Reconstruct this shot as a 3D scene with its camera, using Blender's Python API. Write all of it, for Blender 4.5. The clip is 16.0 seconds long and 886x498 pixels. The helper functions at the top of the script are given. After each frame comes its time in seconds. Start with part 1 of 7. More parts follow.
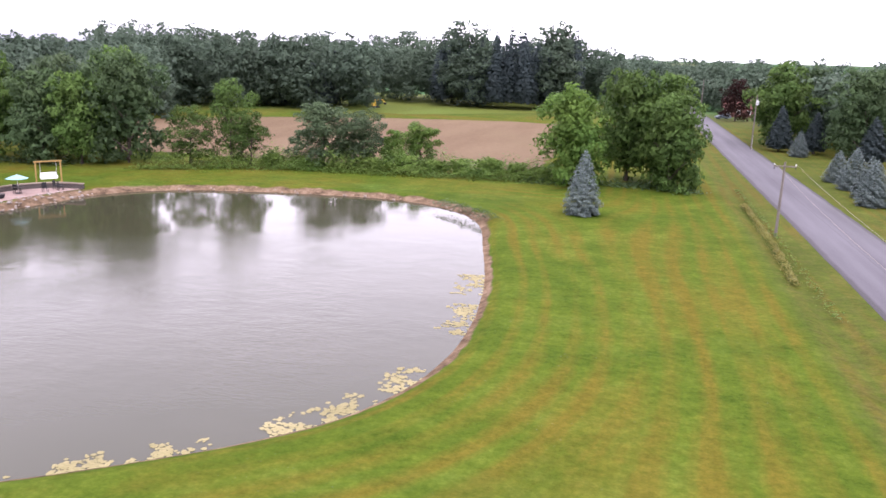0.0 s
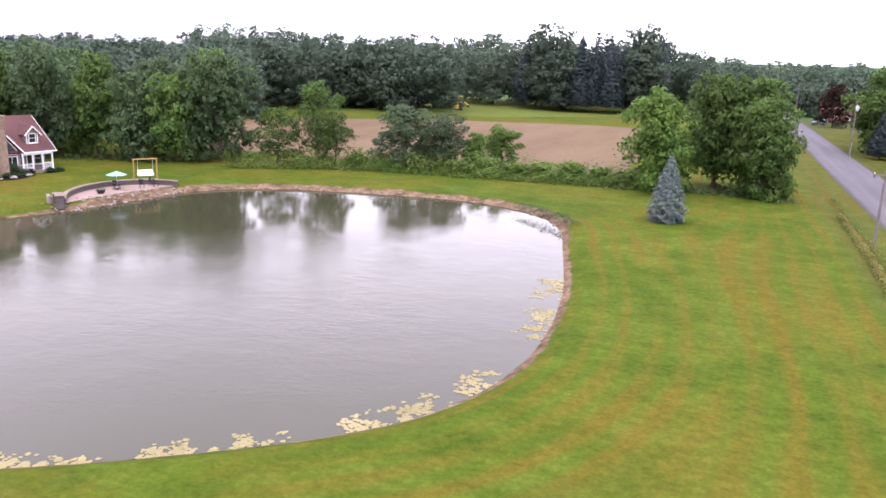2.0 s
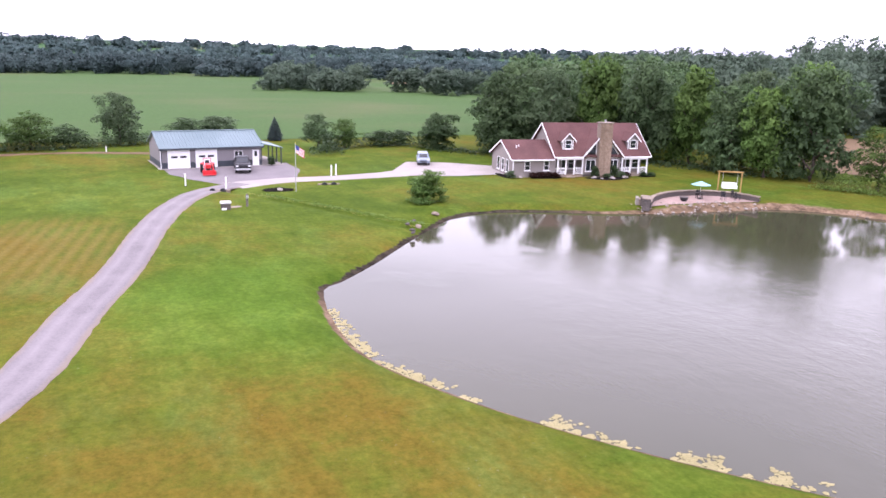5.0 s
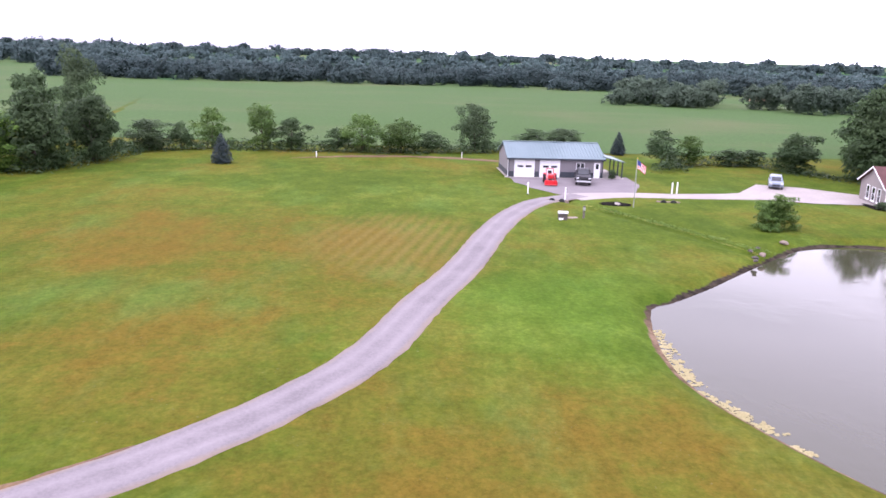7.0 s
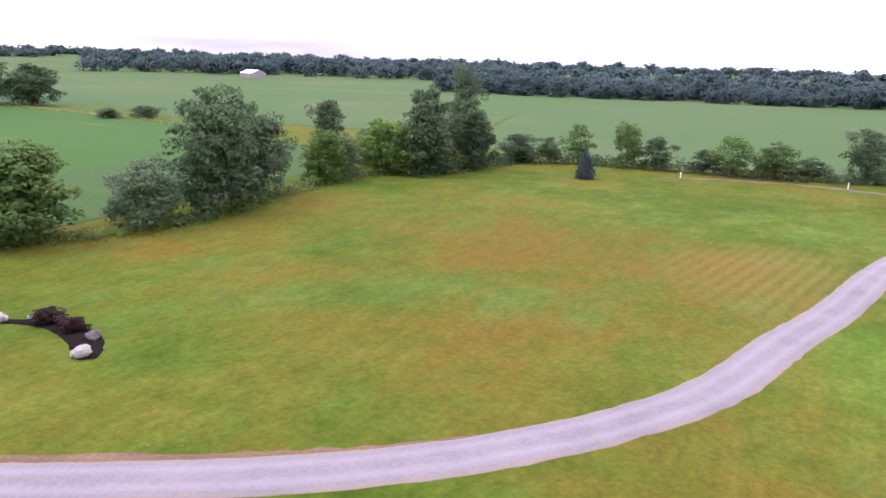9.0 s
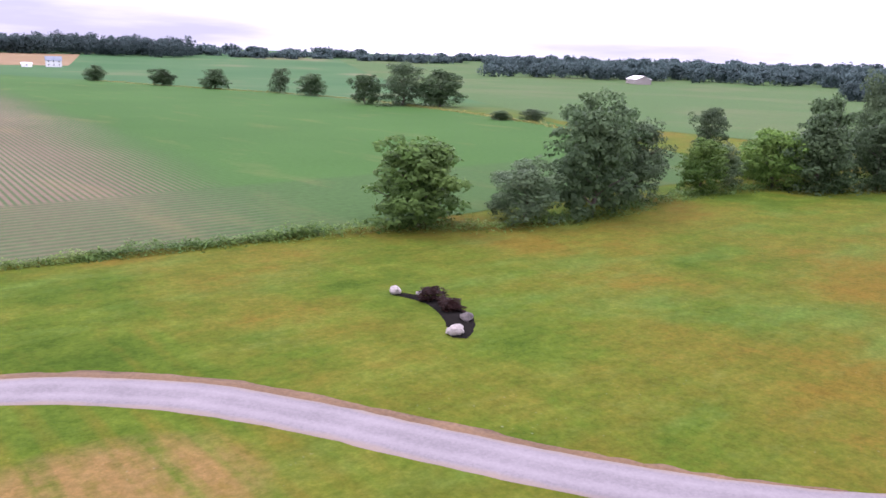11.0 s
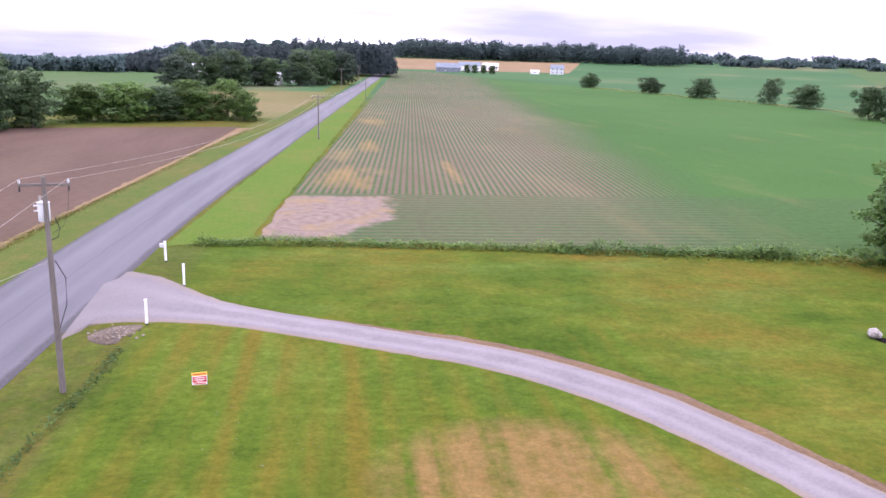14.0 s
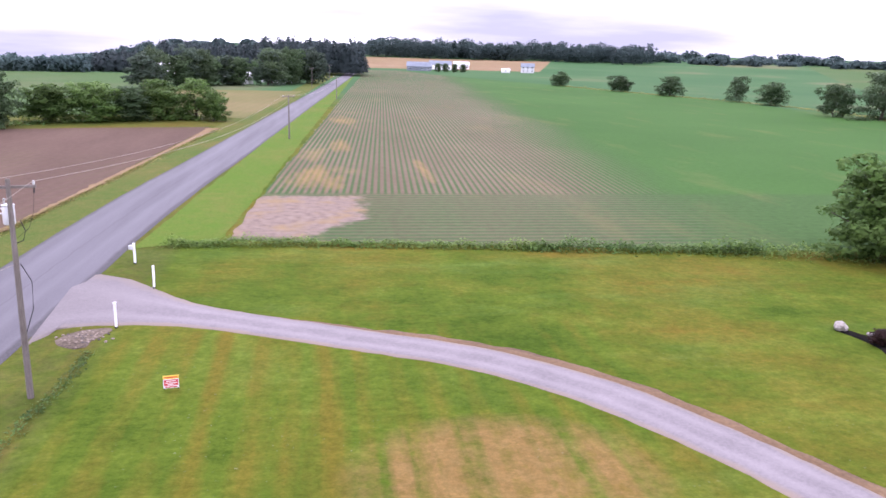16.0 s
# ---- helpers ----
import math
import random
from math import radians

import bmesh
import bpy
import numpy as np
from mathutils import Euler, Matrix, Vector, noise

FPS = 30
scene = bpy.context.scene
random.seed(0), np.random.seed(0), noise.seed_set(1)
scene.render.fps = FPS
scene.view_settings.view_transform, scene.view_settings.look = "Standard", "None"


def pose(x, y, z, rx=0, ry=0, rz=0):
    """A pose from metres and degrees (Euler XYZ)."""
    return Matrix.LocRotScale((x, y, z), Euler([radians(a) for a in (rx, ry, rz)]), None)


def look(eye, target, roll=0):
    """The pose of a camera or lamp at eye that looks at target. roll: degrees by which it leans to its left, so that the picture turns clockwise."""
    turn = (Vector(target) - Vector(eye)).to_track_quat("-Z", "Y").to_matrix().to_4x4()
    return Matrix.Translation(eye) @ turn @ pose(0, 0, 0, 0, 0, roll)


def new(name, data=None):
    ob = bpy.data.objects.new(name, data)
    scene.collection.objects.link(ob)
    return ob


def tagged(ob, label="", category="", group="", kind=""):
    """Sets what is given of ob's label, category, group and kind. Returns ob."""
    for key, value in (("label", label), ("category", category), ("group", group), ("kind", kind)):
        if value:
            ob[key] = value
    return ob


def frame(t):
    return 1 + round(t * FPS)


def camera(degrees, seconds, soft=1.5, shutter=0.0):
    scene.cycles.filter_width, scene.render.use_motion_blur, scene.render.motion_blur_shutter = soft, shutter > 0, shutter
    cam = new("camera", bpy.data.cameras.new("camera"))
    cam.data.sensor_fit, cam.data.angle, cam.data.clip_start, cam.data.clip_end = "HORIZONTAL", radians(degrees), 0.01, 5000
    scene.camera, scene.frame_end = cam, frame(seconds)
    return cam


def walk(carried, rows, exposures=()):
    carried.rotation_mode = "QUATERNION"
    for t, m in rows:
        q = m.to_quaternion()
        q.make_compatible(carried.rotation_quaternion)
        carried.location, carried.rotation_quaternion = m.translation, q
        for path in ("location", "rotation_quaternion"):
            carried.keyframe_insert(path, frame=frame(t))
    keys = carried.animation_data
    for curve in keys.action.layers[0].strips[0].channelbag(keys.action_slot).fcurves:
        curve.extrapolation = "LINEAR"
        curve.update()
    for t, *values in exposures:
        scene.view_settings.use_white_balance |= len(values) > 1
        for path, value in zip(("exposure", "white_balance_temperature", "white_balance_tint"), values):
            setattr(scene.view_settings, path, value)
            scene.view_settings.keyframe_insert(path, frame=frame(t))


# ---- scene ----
EXPOSE = 0.44
EYE = 15.0
cam = camera(59.4, 16.0, soft=1.6, shutter=0.0)
walk(cam, [
    (0, pose(0, 0, EYE, 76.28, -1.68, 13.50)),
    (0.5, pose(0, 0, EYE, 76.19, -1.65, 13.49)),
    (1, pose(0, 0, EYE, 76.27, -1.65, 13.01)),
    (1.5, pose(0, 0, EYE, 76.24, -1.64, 13.68)),
    (2, pose(0, 0, EYE, 76.30, -1.77, 19.52)),
    (2.5, pose(0, 0, EYE, 76.32, -1.74, 27.90)),
    (3, pose(0, 0, EYE, 76.23, -1.82, 33.02)),
    (3.5, pose(0, 0, EYE, 75.96, -1.79, 39.29)),
    (3.7, pose(0, 0, EYE, 75.80, -1.68, 42.83)),
    (5.8, pose(0, 0, EYE, 76.29, -1.80, 70.40)),
    (6, pose(0, 0, EYE, 76.30, -1.79, 72.96)),
    (6.5, pose(0, 0, EYE, 76.32, -1.78, 79.84)),
    (7, pose(0, 0, EYE, 76.29, -1.69, 85.84)),
    (7.5, pose(0, 0, EYE, 76.52, -1.68, 92.81)),
    (8, pose(0, 0, EYE, 76.90, -1.69, 99.35)),
    (8.5, pose(0, 0, EYE, 77.02, -1.70, 105.21)),
    (8.7, pose(0, 0, EYE, 76.90, -1.75, 107.84)),
    (10.8, pose(0, 0, EYE, 76.60, -1.69, 137.71)),
    (11, pose(0, 0, EYE, 76.38, -1.67, 139.47)),
    (11.5, pose(0, 0, EYE, 76.48, -1.69, 146.05)),
    (12, pose(0, 0, EYE, 76.50, -1.56, 152.55)),
    (12.5, pose(0, 0, EYE, 76.36, -1.67, 159.13)),
    (13, pose(0, 0, EYE, 76.21, -1.68, 165.89)),
    (13.5, pose(0, 0, EYE, 76.08, -1.73, 172.17)),
    (14, pose(0, 0, EYE, 75.95, -1.80, 173.62)),
    (14.5, pose(0, 0, EYE, 75.99, -1.75, 173.68)),
    (15, pose(0, 0, EYE, 76.06, -1.73, 173.83)),
    (15.5, pose(0, 0, EYE, 75.98, -1.71, 173.70)),
    (16, pose(0, 0, EYE, 75.93, -1.68, 171.53)),
], exposures=[(0, EXPOSE, 6150, 28), (4, EXPOSE + 0.04, 6000, 29), (7, EXPOSE, 5900, 32), (11, EXPOSE - 0.03, 5850, 33), (14, EXPOSE - 0.04, 5800, 31), (16, EXPOSE - 0.04, 5800, 31)])

# ---- light ----
world = bpy.data.worlds.new("overcast_sky")
scene.world = world
world.use_nodes = True
wt = world.node_tree
wt.nodes.clear()
w_out = wt.nodes.new("ShaderNodeOutputWorld")
w_bg = wt.nodes.new("ShaderNodeBackground")
w_sky = wt.nodes.new("ShaderNodeTexSky")
w_sky.sky_type = "NISHITA"
w_sky.sun_disc = False
w_sky.sun_elevation = radians(55)
w_sky.sun_rotation = radians(200)
w_tc = wt.nodes.new("ShaderNodeTexCoord")
w_map = wt.nodes.new("ShaderNodeMapping")
w_map.inputs["Scale"].default_value = (0.8, 0.8, 6.5)
w_noise = wt.nodes.new("ShaderNodeTexNoise")
w_noise.inputs["Scale"].default_value = 2.2
w_noise.inputs["Detail"].default_value = 6
w_noise.inputs["Roughness"].default_value = 0.5
w_ramp = wt.nodes.new("ShaderNodeValToRGB")
w_ramp.color_ramp.elements[0].position = 0.33
w_ramp.color_ramp.elements[0].color = (0.56, 0.56, 0.68, 1)
w_ramp.color_ramp.elements[1].position = 0.60
w_ramp.color_ramp.elements[1].color = (2.65, 2.6, 2.66, 1)
w_mid = w_ramp.color_ramp.elements.new(0.47)
w_mid.color = (0.98, 0.97, 1.08, 1)
w_dim = wt.nodes.new("ShaderNodeVectorMath")
w_dim.operation = "SCALE"
w_dim.inputs["Scale"].default_value = 0.1
w_mix = wt.nodes.new("ShaderNodeMixRGB")
w_mix.inputs["Fac"].default_value = 0.93
wt.links.new(w_tc.outputs["Generated"], w_map.inputs["Vector"])
wt.links.new(w_map.outputs["Vector"], w_noise.inputs["Vector"])
w_dot = wt.nodes.new("ShaderNodeVectorMath")
w_dot.operation = "DOT_PRODUCT"
w_dot.inputs[1].default_value = (-0.03, 0.045, 0.55)
w_sum = wt.nodes.new("ShaderNodeMath")
wt.links.new(w_tc.outputs["Generated"], w_dot.inputs[0])
wt.links.new(w_noise.outputs["Fac"], w_sum.inputs[0])
wt.links.new(w_dot.outputs["Value"], w_sum.inputs[1])
wt.links.new(w_sum.outputs["Value"], w_ramp.inputs["Fac"])
wt.links.new(w_sky.outputs["Color"], w_dim.inputs[0])
wt.links.new(w_dim.outputs["Vector"], w_mix.inputs["Color1"])
wt.links.new(w_ramp.outputs["Color"], w_mix.inputs["Color2"])
# the cloud streaks lie low; higher up the overcast is an even veil
w_sep = wt.nodes.new("ShaderNodeSeparateXYZ")
wt.links.new(w_tc.outputs["Generated"], w_sep.inputs[0])
w_up = wt.nodes.new("ShaderNodeMapRange")
w_up.inputs["From Min"].default_value = 0.10
w_up.inputs["From Max"].default_value = 0.32
wt.links.new(w_sep.outputs["Z"], w_up.inputs["Value"])
w_veil = wt.nodes.new("ShaderNodeMixRGB")
w_veil.inputs["Color2"].default_value = (2.15, 2.10, 2.2, 1)
wt.links.new(w_up.outputs["Result"], w_veil.inputs["Fac"])
wt.links.new(w_mix.outputs["Color"], w_veil.inputs["Color1"])
wt.links.new(w_veil.outputs["Color"], w_bg.inputs["Color"])
w_bg.inputs["Strength"].default_value = 1.0
wt.links.new(w_bg.outputs["Background"], w_out.inputs["Surface"])

sun_data = bpy.data.lights.new("sun", "SUN")
sun_data.energy = 1.4
sun_data.angle = radians(14)
sun_data.color = (1.0, 0.96, 0.9)
sun = new("sun", sun_data)
sun.matrix_world = look((60, -160, 240), (0, 0, 0))


# ---- materials ----
def material(name, rough=0.8, metal=0.0, spec=0.3):
    m = bpy.data.materials.new(name)
    m.use_nodes = True
    b = m.node_tree.nodes["Principled BSDF"]
    b.inputs["Roughness"].default_value = rough
    b.inputs["Metallic"].default_value = metal
    b.inputs["Specular IOR Level"].default_value = spec
    return m, m.node_tree, b


def noise_node(nt, scale, detail=4, rough=0.55, stretch=None, turn=0.0, coord="Object"):
    tc = nt.nodes.new("ShaderNodeTexCoord")
    n = nt.nodes.new("ShaderNodeTexNoise")
    n.inputs["Scale"].default_value = scale
    n.inputs["Detail"].default_value = detail
    n.inputs["Roughness"].default_value = rough
    if stretch:
        mp = nt.nodes.new("ShaderNodeMapping")
        mp.inputs["Scale"].default_value = stretch
        mp.inputs["Rotation"].default_value = (0, 0, turn)
        nt.links.new(tc.outputs[coord], mp.inputs["Vector"])
        nt.links.new(mp.outputs["Vector"], n.inputs["Vector"])
    else:
        nt.links.new(tc.outputs[coord], n.inputs["Vector"])
    return n.outputs["Fac"]


def ramp(nt, fac, stops):
    r = nt.nodes.new("ShaderNodeValToRGB")
    e = r.color_ramp.elements
    while len(e) < len(stops):
        e.new(0.5)
    for el, (p, c) in zip(e, stops):
        el.position = p
        el.color = (*c, 1) if len(c) == 3 else c
    nt.links.new(fac, r.inputs["Fac"])
    return r.outputs["Color"]


def mix(nt, fac, a, b, mode="MIX"):
    n = nt.nodes.new("ShaderNodeMixRGB")
    n.blend_type = mode
    for sock, v in ((n.inputs["Fac"], fac), (n.inputs["Color1"], a), (n.inputs["Color2"], b)):
        if isinstance(v, (int, float)):
            sock.default_value = v
        elif isinstance(v, tuple):
            sock.default_value = (*v, 1)
        else:
            nt.links.new(v, sock)
    return n.outputs["Color"]


def maths(nt, op, a, b=0.0, clamp=False):
    n = nt.nodes.new("ShaderNodeMath")
    n.operation = op
    n.use_clamp = clamp
    for i, v in enumerate((a, b)):
        if isinstance(v, (int, float)):
            n.inputs[i].default_value = v
        else:
            nt.links.new(v, n.inputs[i])
    return n.outputs[0]


def bump(nt, bsdf, height, strength=0.3, dist=0.05):
    n = nt.nodes.new("ShaderNodeBump")
    n.inputs["Strength"].default_value = strength
    n.inputs["Distance"].default_value = dist
    nt.links.new(height, n.inputs["Height"])
    nt.links.new(n.outputs["Normal"], bsdf.inputs["Normal"])


def position(nt):
    g = nt.nodes.new("ShaderNodeNewGeometry")
    s = nt.nodes.new("ShaderNodeSeparateXYZ")
    nt.links.new(g.outputs["Position"], s.inputs[0])
    return s.outputs["X"], s.outputs["Y"], s.outputs["Z"]


def speckled(name, dark, light, scale=3.0, rough=0.8, metal=0.0, spec=0.3, relief=0.15, stretch=None, big=0.25):
    """A plain surface with grain and slow change of tone."""
    m, nt, b = material(name, rough, metal, spec)
    fine = noise_node(nt, scale * 4, 5, 0.6, stretch)
    slow = noise_node(nt, scale * big, 3, 0.5)
    f = maths(nt, "ADD", maths(nt, "MULTIPLY", fine, 0.55), maths(nt, "MULTIPLY", slow, 0.45))
    col = ramp(nt, f, [(0.33, dark), (0.67, light)])
    nt.links.new(col, b.inputs["Base Color"])
    if relief:
        bump(nt, b, fine, relief, 0.03)
    return m


def leafy(name, dark, light, rough=0.6, clump=0.35):
    """Foliage: every leaf clump has its own tone."""
    m, nt, b = material(name, rough, 0, 0.12)
    g = nt.nodes.new("ShaderNodeNewGeometry")
    slow = noise_node(nt, clump, 3, 0.6)
    f = maths(nt, "ADD", maths(nt, "MULTIPLY", g.outputs["Random Per Island"], 0.30), maths(nt, "MULTIPLY", maths(nt, "SUBTRACT", slow, 0.12), 1.0))
    col = ramp(nt, f, [(0.2, dark), (0.85, light)])
    info = nt.nodes.new("ShaderNodeObjectInfo")
    hsv = nt.nodes.new("ShaderNodeHueSaturation")
    nt.links.new(maths(nt, "ADD", maths(nt, "MULTIPLY", info.outputs["Random"], 0.5), 0.75), hsv.inputs["Value"])
    drift = noise_node(nt, clump * 0.55, 2, 0.5)
    nt.links.new(maths(nt, "ADD", maths(nt, "MULTIPLY", drift, 0.05), 0.475), hsv.inputs["Hue"])
    nt.links.new(col, hsv.inputs["Color"])
    nt.links.new(hsv.outputs["Color"], b.inputs["Base Color"])
    tr = nt.nodes.new("ShaderNodeBsdfTranslucent")
    nt.links.new(hsv.outputs["Color"], tr.inputs["Color"])
    ms = nt.nodes.new("ShaderNodeMixShader")
    ms.inputs["Fac"].default_value = 0.40
    nt.links.new(b.outputs["BSDF"], ms.inputs[1])
    nt.links.new(tr.outputs["BSDF"], ms.inputs[2])
    nt.links.new(ms.outputs["Shader"], nt.nodes["Material Output"].inputs["Surface"])
    return m


LEAF = leafy("leaves_mid_green", (0.034, 0.070, 0.018), (0.138, 0.235, 0.055))
LEAF_DARK = leafy("leaves_dark_green", (0.030, 0.056, 0.026), (0.104, 0.165, 0.068))
LEAF_LIGHT = leafy("leaves_yellow_green", (0.034, 0.084, 0.014), (0.150, 0.245, 0.050))
LEAF_GREY = leafy("leaves_grey_green", (0.040, 0.070, 0.036), (0.130, 0.190, 0.090))
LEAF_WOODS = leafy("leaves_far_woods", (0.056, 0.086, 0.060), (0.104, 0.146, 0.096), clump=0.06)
# far foliage: the haze of distance is put into a paler, bluer leaf colour
LEAF_HAZED = leafy("leaves_distant_hazed", (0.060, 0.096, 0.094), (0.092, 0.136, 0.126), clump=0.02)
LEAF_BLUE = leafy("needles_blue_spruce", (0.050, 0.074, 0.068), (0.26, 0.32, 0.30), clump=1.4)
# dark pine green, with a slight blue tint of distant air painted in
LEAF_PINE = leafy("needles_pine_air_tint", (0.030, 0.044, 0.046), (0.066, 0.090, 0.088))
LEAF_MAROON = leafy("leaves_maroon", (0.020, 0.010, 0.008), (0.052, 0.024, 0.018))
LEAF_GRASSY = leafy("tall_weeds", (0.070, 0.135, 0.022), (0.20, 0.30, 0.07))
LEAF_STRAW = leafy("dry_weeds", (0.15, 0.145, 0.028), (0.36, 0.33, 0.10))
BARK = speckled("bark", (0.035, 0.028, 0.022), (0.12, 0.10, 0.08), 2.0, 0.95, stretch=(1, 1, 0.2), relief=0.6)


def grass_material():
    """Mown lawn: green turf with dry yellow and rust stretches, mower stripes, bare soil at the waterline, crops far off."""
    m, nt, b = material("mown_lawn", 0.95, 0, 0.03)
    x, y, z = position(nt)
    patch = noise_node(nt, 0.055, 4, 0.55)
    clump = noise_node(nt, 0.30, 5, 0.6)
    fine = noise_node(nt, 1.1, 6, 0.72)
    tuft = noise_node(nt, 6.0, 4, 0.75)
    # mower passes: along the road, bending round the pond near its shore
    pass_at = nt.nodes.new("ShaderNodeAttribute")
    pass_at.attribute_name = "mow"
    across = pass_at.outputs["Fac"]
    lane = nt.nodes.new("ShaderNodeCombineXYZ")
    nt.links.new(across, lane.inputs["X"])
    nt.links.new(maths(nt, "MULTIPLY", y, 0.03), lane.inputs["Y"])
    lane_noise = nt.nodes.new("ShaderNodeTexNoise")
    lane_noise.inputs["Scale"].default_value = 0.8
    lane_noise.inputs["Detail"].default_value = 4
    nt.links.new(lane.outputs["Vector"], lane_noise.inputs["Vector"])
    stripe = lane_noise.outputs["Fac"]
    swath = noise_node(nt, 0.42, 3, 0.5, (0.16, 1.0, 1.0), -0.12)
    tyre = noise_node(nt, 0.40, 5, 0.6, (1.0, 0.3, 1.0), 0.5)

    def around(cx, cy, r):
        ax, ay = maths(nt, "SUBTRACT", x, cx), maths(nt, "SUBTRACT", y, cy)
        d2 = maths(nt, "ADD", maths(nt, "MULTIPLY", ax, ax), maths(nt, "MULTIPLY", ay, ay))
        return maths(nt, "SUBTRACT", 1.0, maths(nt, "MULTIPLY", d2, 1.0 / (r * r)), True)

    # living turf, from deep to bright green
    lush = maths(nt, "ADD", maths(nt, "MULTIPLY", clump, 0.45), maths(nt, "MULTIPLY", patch, 0.55))
    col = ramp(nt, lush, [(0.36, (0.046, 0.080, 0.008)), (0.50, (0.076, 0.112, 0.012)), (0.64, (0.118, 0.152, 0.022))])
    # dryness: slow patches, thin soil in some stretches, lush turf in others
    dry = maths(nt, "ADD", maths(nt, "MULTIPLY", patch, 2.0), maths(nt, "MULTIPLY", tyre, 0.7))
    for cx, cy, r, k in ((-58, -16, 24, 0.20), (-36, -12, 16, 0.14), (12, 42, 26, 0.10), (-24, 5, 17, 0.22), (-85, -38, 26, 0.0), (-2, -16, 18, 0.14), (-22, -50, 20, 0.10), (4, 22, 14, 0.08),
                         (-62, 20, 22, -0.20), (-95, 30, 34, -0.22), (-12, 48, 16, -0.20), (-40, 6, 10, -0.18), (-88, -4, 18, -0.14), (-12, -46, 10, -0.10), (-26, -36, 14, -0.10), (6, -32, 7, -0.14), (-92, -12, 20, -0.20), (-86, 8, 12, -0.24), (2.5, -26, 5, 0.16), (-66, -18, 14, 0.14), (-24, 1, 9, 0.20), (-10, -20, 9, 0.14), (-43, 9.5, 9, -0.18), (-38, 9, 6, -0.12), (-41, -3.5, 6, -0.16), (-66, -4, 9, 0.08), (-60, 1, 10, 0.30), (-46, 12, 10, -0.16)):
        dry = maths(nt, "ADD", dry, maths(nt, "MULTIPLY", around(cx, cy, r), k))
    # mower stripes run with the road in the east, across it in the west
    east = maths(nt, "MULTIPLY", maths(nt, "MULTIPLY", maths(nt, "ADD", x, 18.0), 0.12, True), maths(nt, "MULTIPLY", maths(nt, "ADD", y, 43.0), 0.3, True))
    bend = noise_node(nt, 0.03, 1, 0.5)
    wave = maths(nt, "SINE", maths(nt, "ADD", maths(nt, "MULTIPLY", across, 3.6), maths(nt, "MULTIPLY", bend, 9.0)))
    lines = maths(nt, "ADD", maths(nt, "MULTIPLY", maths(nt, "SUBTRACT", stripe, 0.5), 1.7), maths(nt, "MULTIPLY", maths(nt, "MULTIPLY", wave, clump), 0.5))
    mown = mix(nt, east, maths(nt, "MULTIPLY", maths(nt, "SUBTRACT", swath, 0.5), 0.55), lines)
    dry = maths(nt, "ADD", dry, mown)
    dry = maths(nt, "ADD", dry, maths(nt, "MULTIPLY", maths(nt, "SUBTRACT", fine, 0.5), 0.6))
    amount = maths(nt, "MULTIPLY", maths(nt, "SUBTRACT", dry, 1.14), 1.9, True)
    straw_east = mix(nt, fine, (0.096, 0.094, 0.010), (0.142, 0.118, 0.020))
    straw = mix(nt, fine, (0.100, 0.084, 0.010), (0.146, 0.108, 0.020))
    straw = mix(nt, maths(nt, "MULTIPLY", east, 0.8), straw, straw_east)
    col = mix(nt, maths(nt, "MULTIPLY", amount, maths(nt, "SUBTRACT", 0.80, maths(nt, "MULTIPLY", east, 0.15))), col, straw)
    rust = maths(nt, "MULTIPLY", maths(nt, "SUBTRACT", dry, 1.56), 2.6, True)
    col = mix(nt, maths(nt, "MULTIPLY", rust, maths(nt, "SUBTRACT", 0.66, maths(nt, "MULTIPLY", east, 0.34))), col, (0.136, 0.082, 0.013))
    # lush streaks of clover and bluegrass drawn out by the mower, broken into tufts
    drawn = noise_node(nt, 0.16, 5, 0.62, (0.45, 1.0, 1.0), 0.35)
    for cx, cy, r in ((-48, -17, 7), (-45, -28, 9), (-47, -38, 7), (-54, 1, 4), (-86, 6, 12)):
        drawn = maths(nt, "ADD", drawn, maths(nt, "MULTIPLY", around(cx, cy, r), 0.12))
    lushy = maths(nt, "MULTIPLY", maths(nt, "SUBTRACT", maths(nt, "ADD", drawn, maths(nt, "MULTIPLY", maths(nt, "SUBTRACT", fine, 0.5), 0.35)), 0.53), 6.0, True)
    lushy = maths(nt, "MULTIPLY", lushy, maths(nt, "SUBTRACT", 0.50, maths(nt, "MULTIPLY", east, 0.3)))
    col = mix(nt, lushy, col, mix(nt, clump, (0.060, 0.118, 0.014), (0.108, 0.172, 0.040)))
    # fresh bright turf on the rise between driveway and pond
    fresh = maths(nt, "ADD", around(-46, 12, 13), maths(nt, "MULTIPLY", maths(nt, "SUBTRACT", drawn, 0.5), 1.6))
    fresh = maths(nt, "MULTIPLY", maths(nt, "SUBTRACT", fresh, 0.30), 1.4, True)
    col = mix(nt, maths(nt, "MULTIPLY", fresh, 0.55), col, mix(nt, clump, (0.062, 0.132, 0.010), (0.100, 0.178, 0.024)))
    # pale worn turf and darker thatch at the size of a few strides
    thatch = ramp(nt, noise_node(nt, 0.75, 5, 0.65, (0.7, 1.3, 1.0), 0.4), [(0.34, (0.74, 0.76, 0.72)), (0.5, (0.98, 0.98, 0.96)), (0.66, (1.20, 1.16, 1.12))])
    col = mix(nt, 0.55, col, thatch, "MULTIPLY")
    # slanting mower marks on the dry ground before the workshop
    sx, sy = maths(nt, "ADD", x, 64.0), maths(nt, "SUBTRACT", y, 1.5)
    reach = maths(nt, "ADD", maths(nt, "MULTIPLY", sx, sx), maths(nt, "MULTIPLY", maths(nt, "MULTIPLY", sy, sy), 2.2))
    spot = maths(nt, "SUBTRACT", 1.0, maths(nt, "MULTIPLY", reach, 0.0050), True)
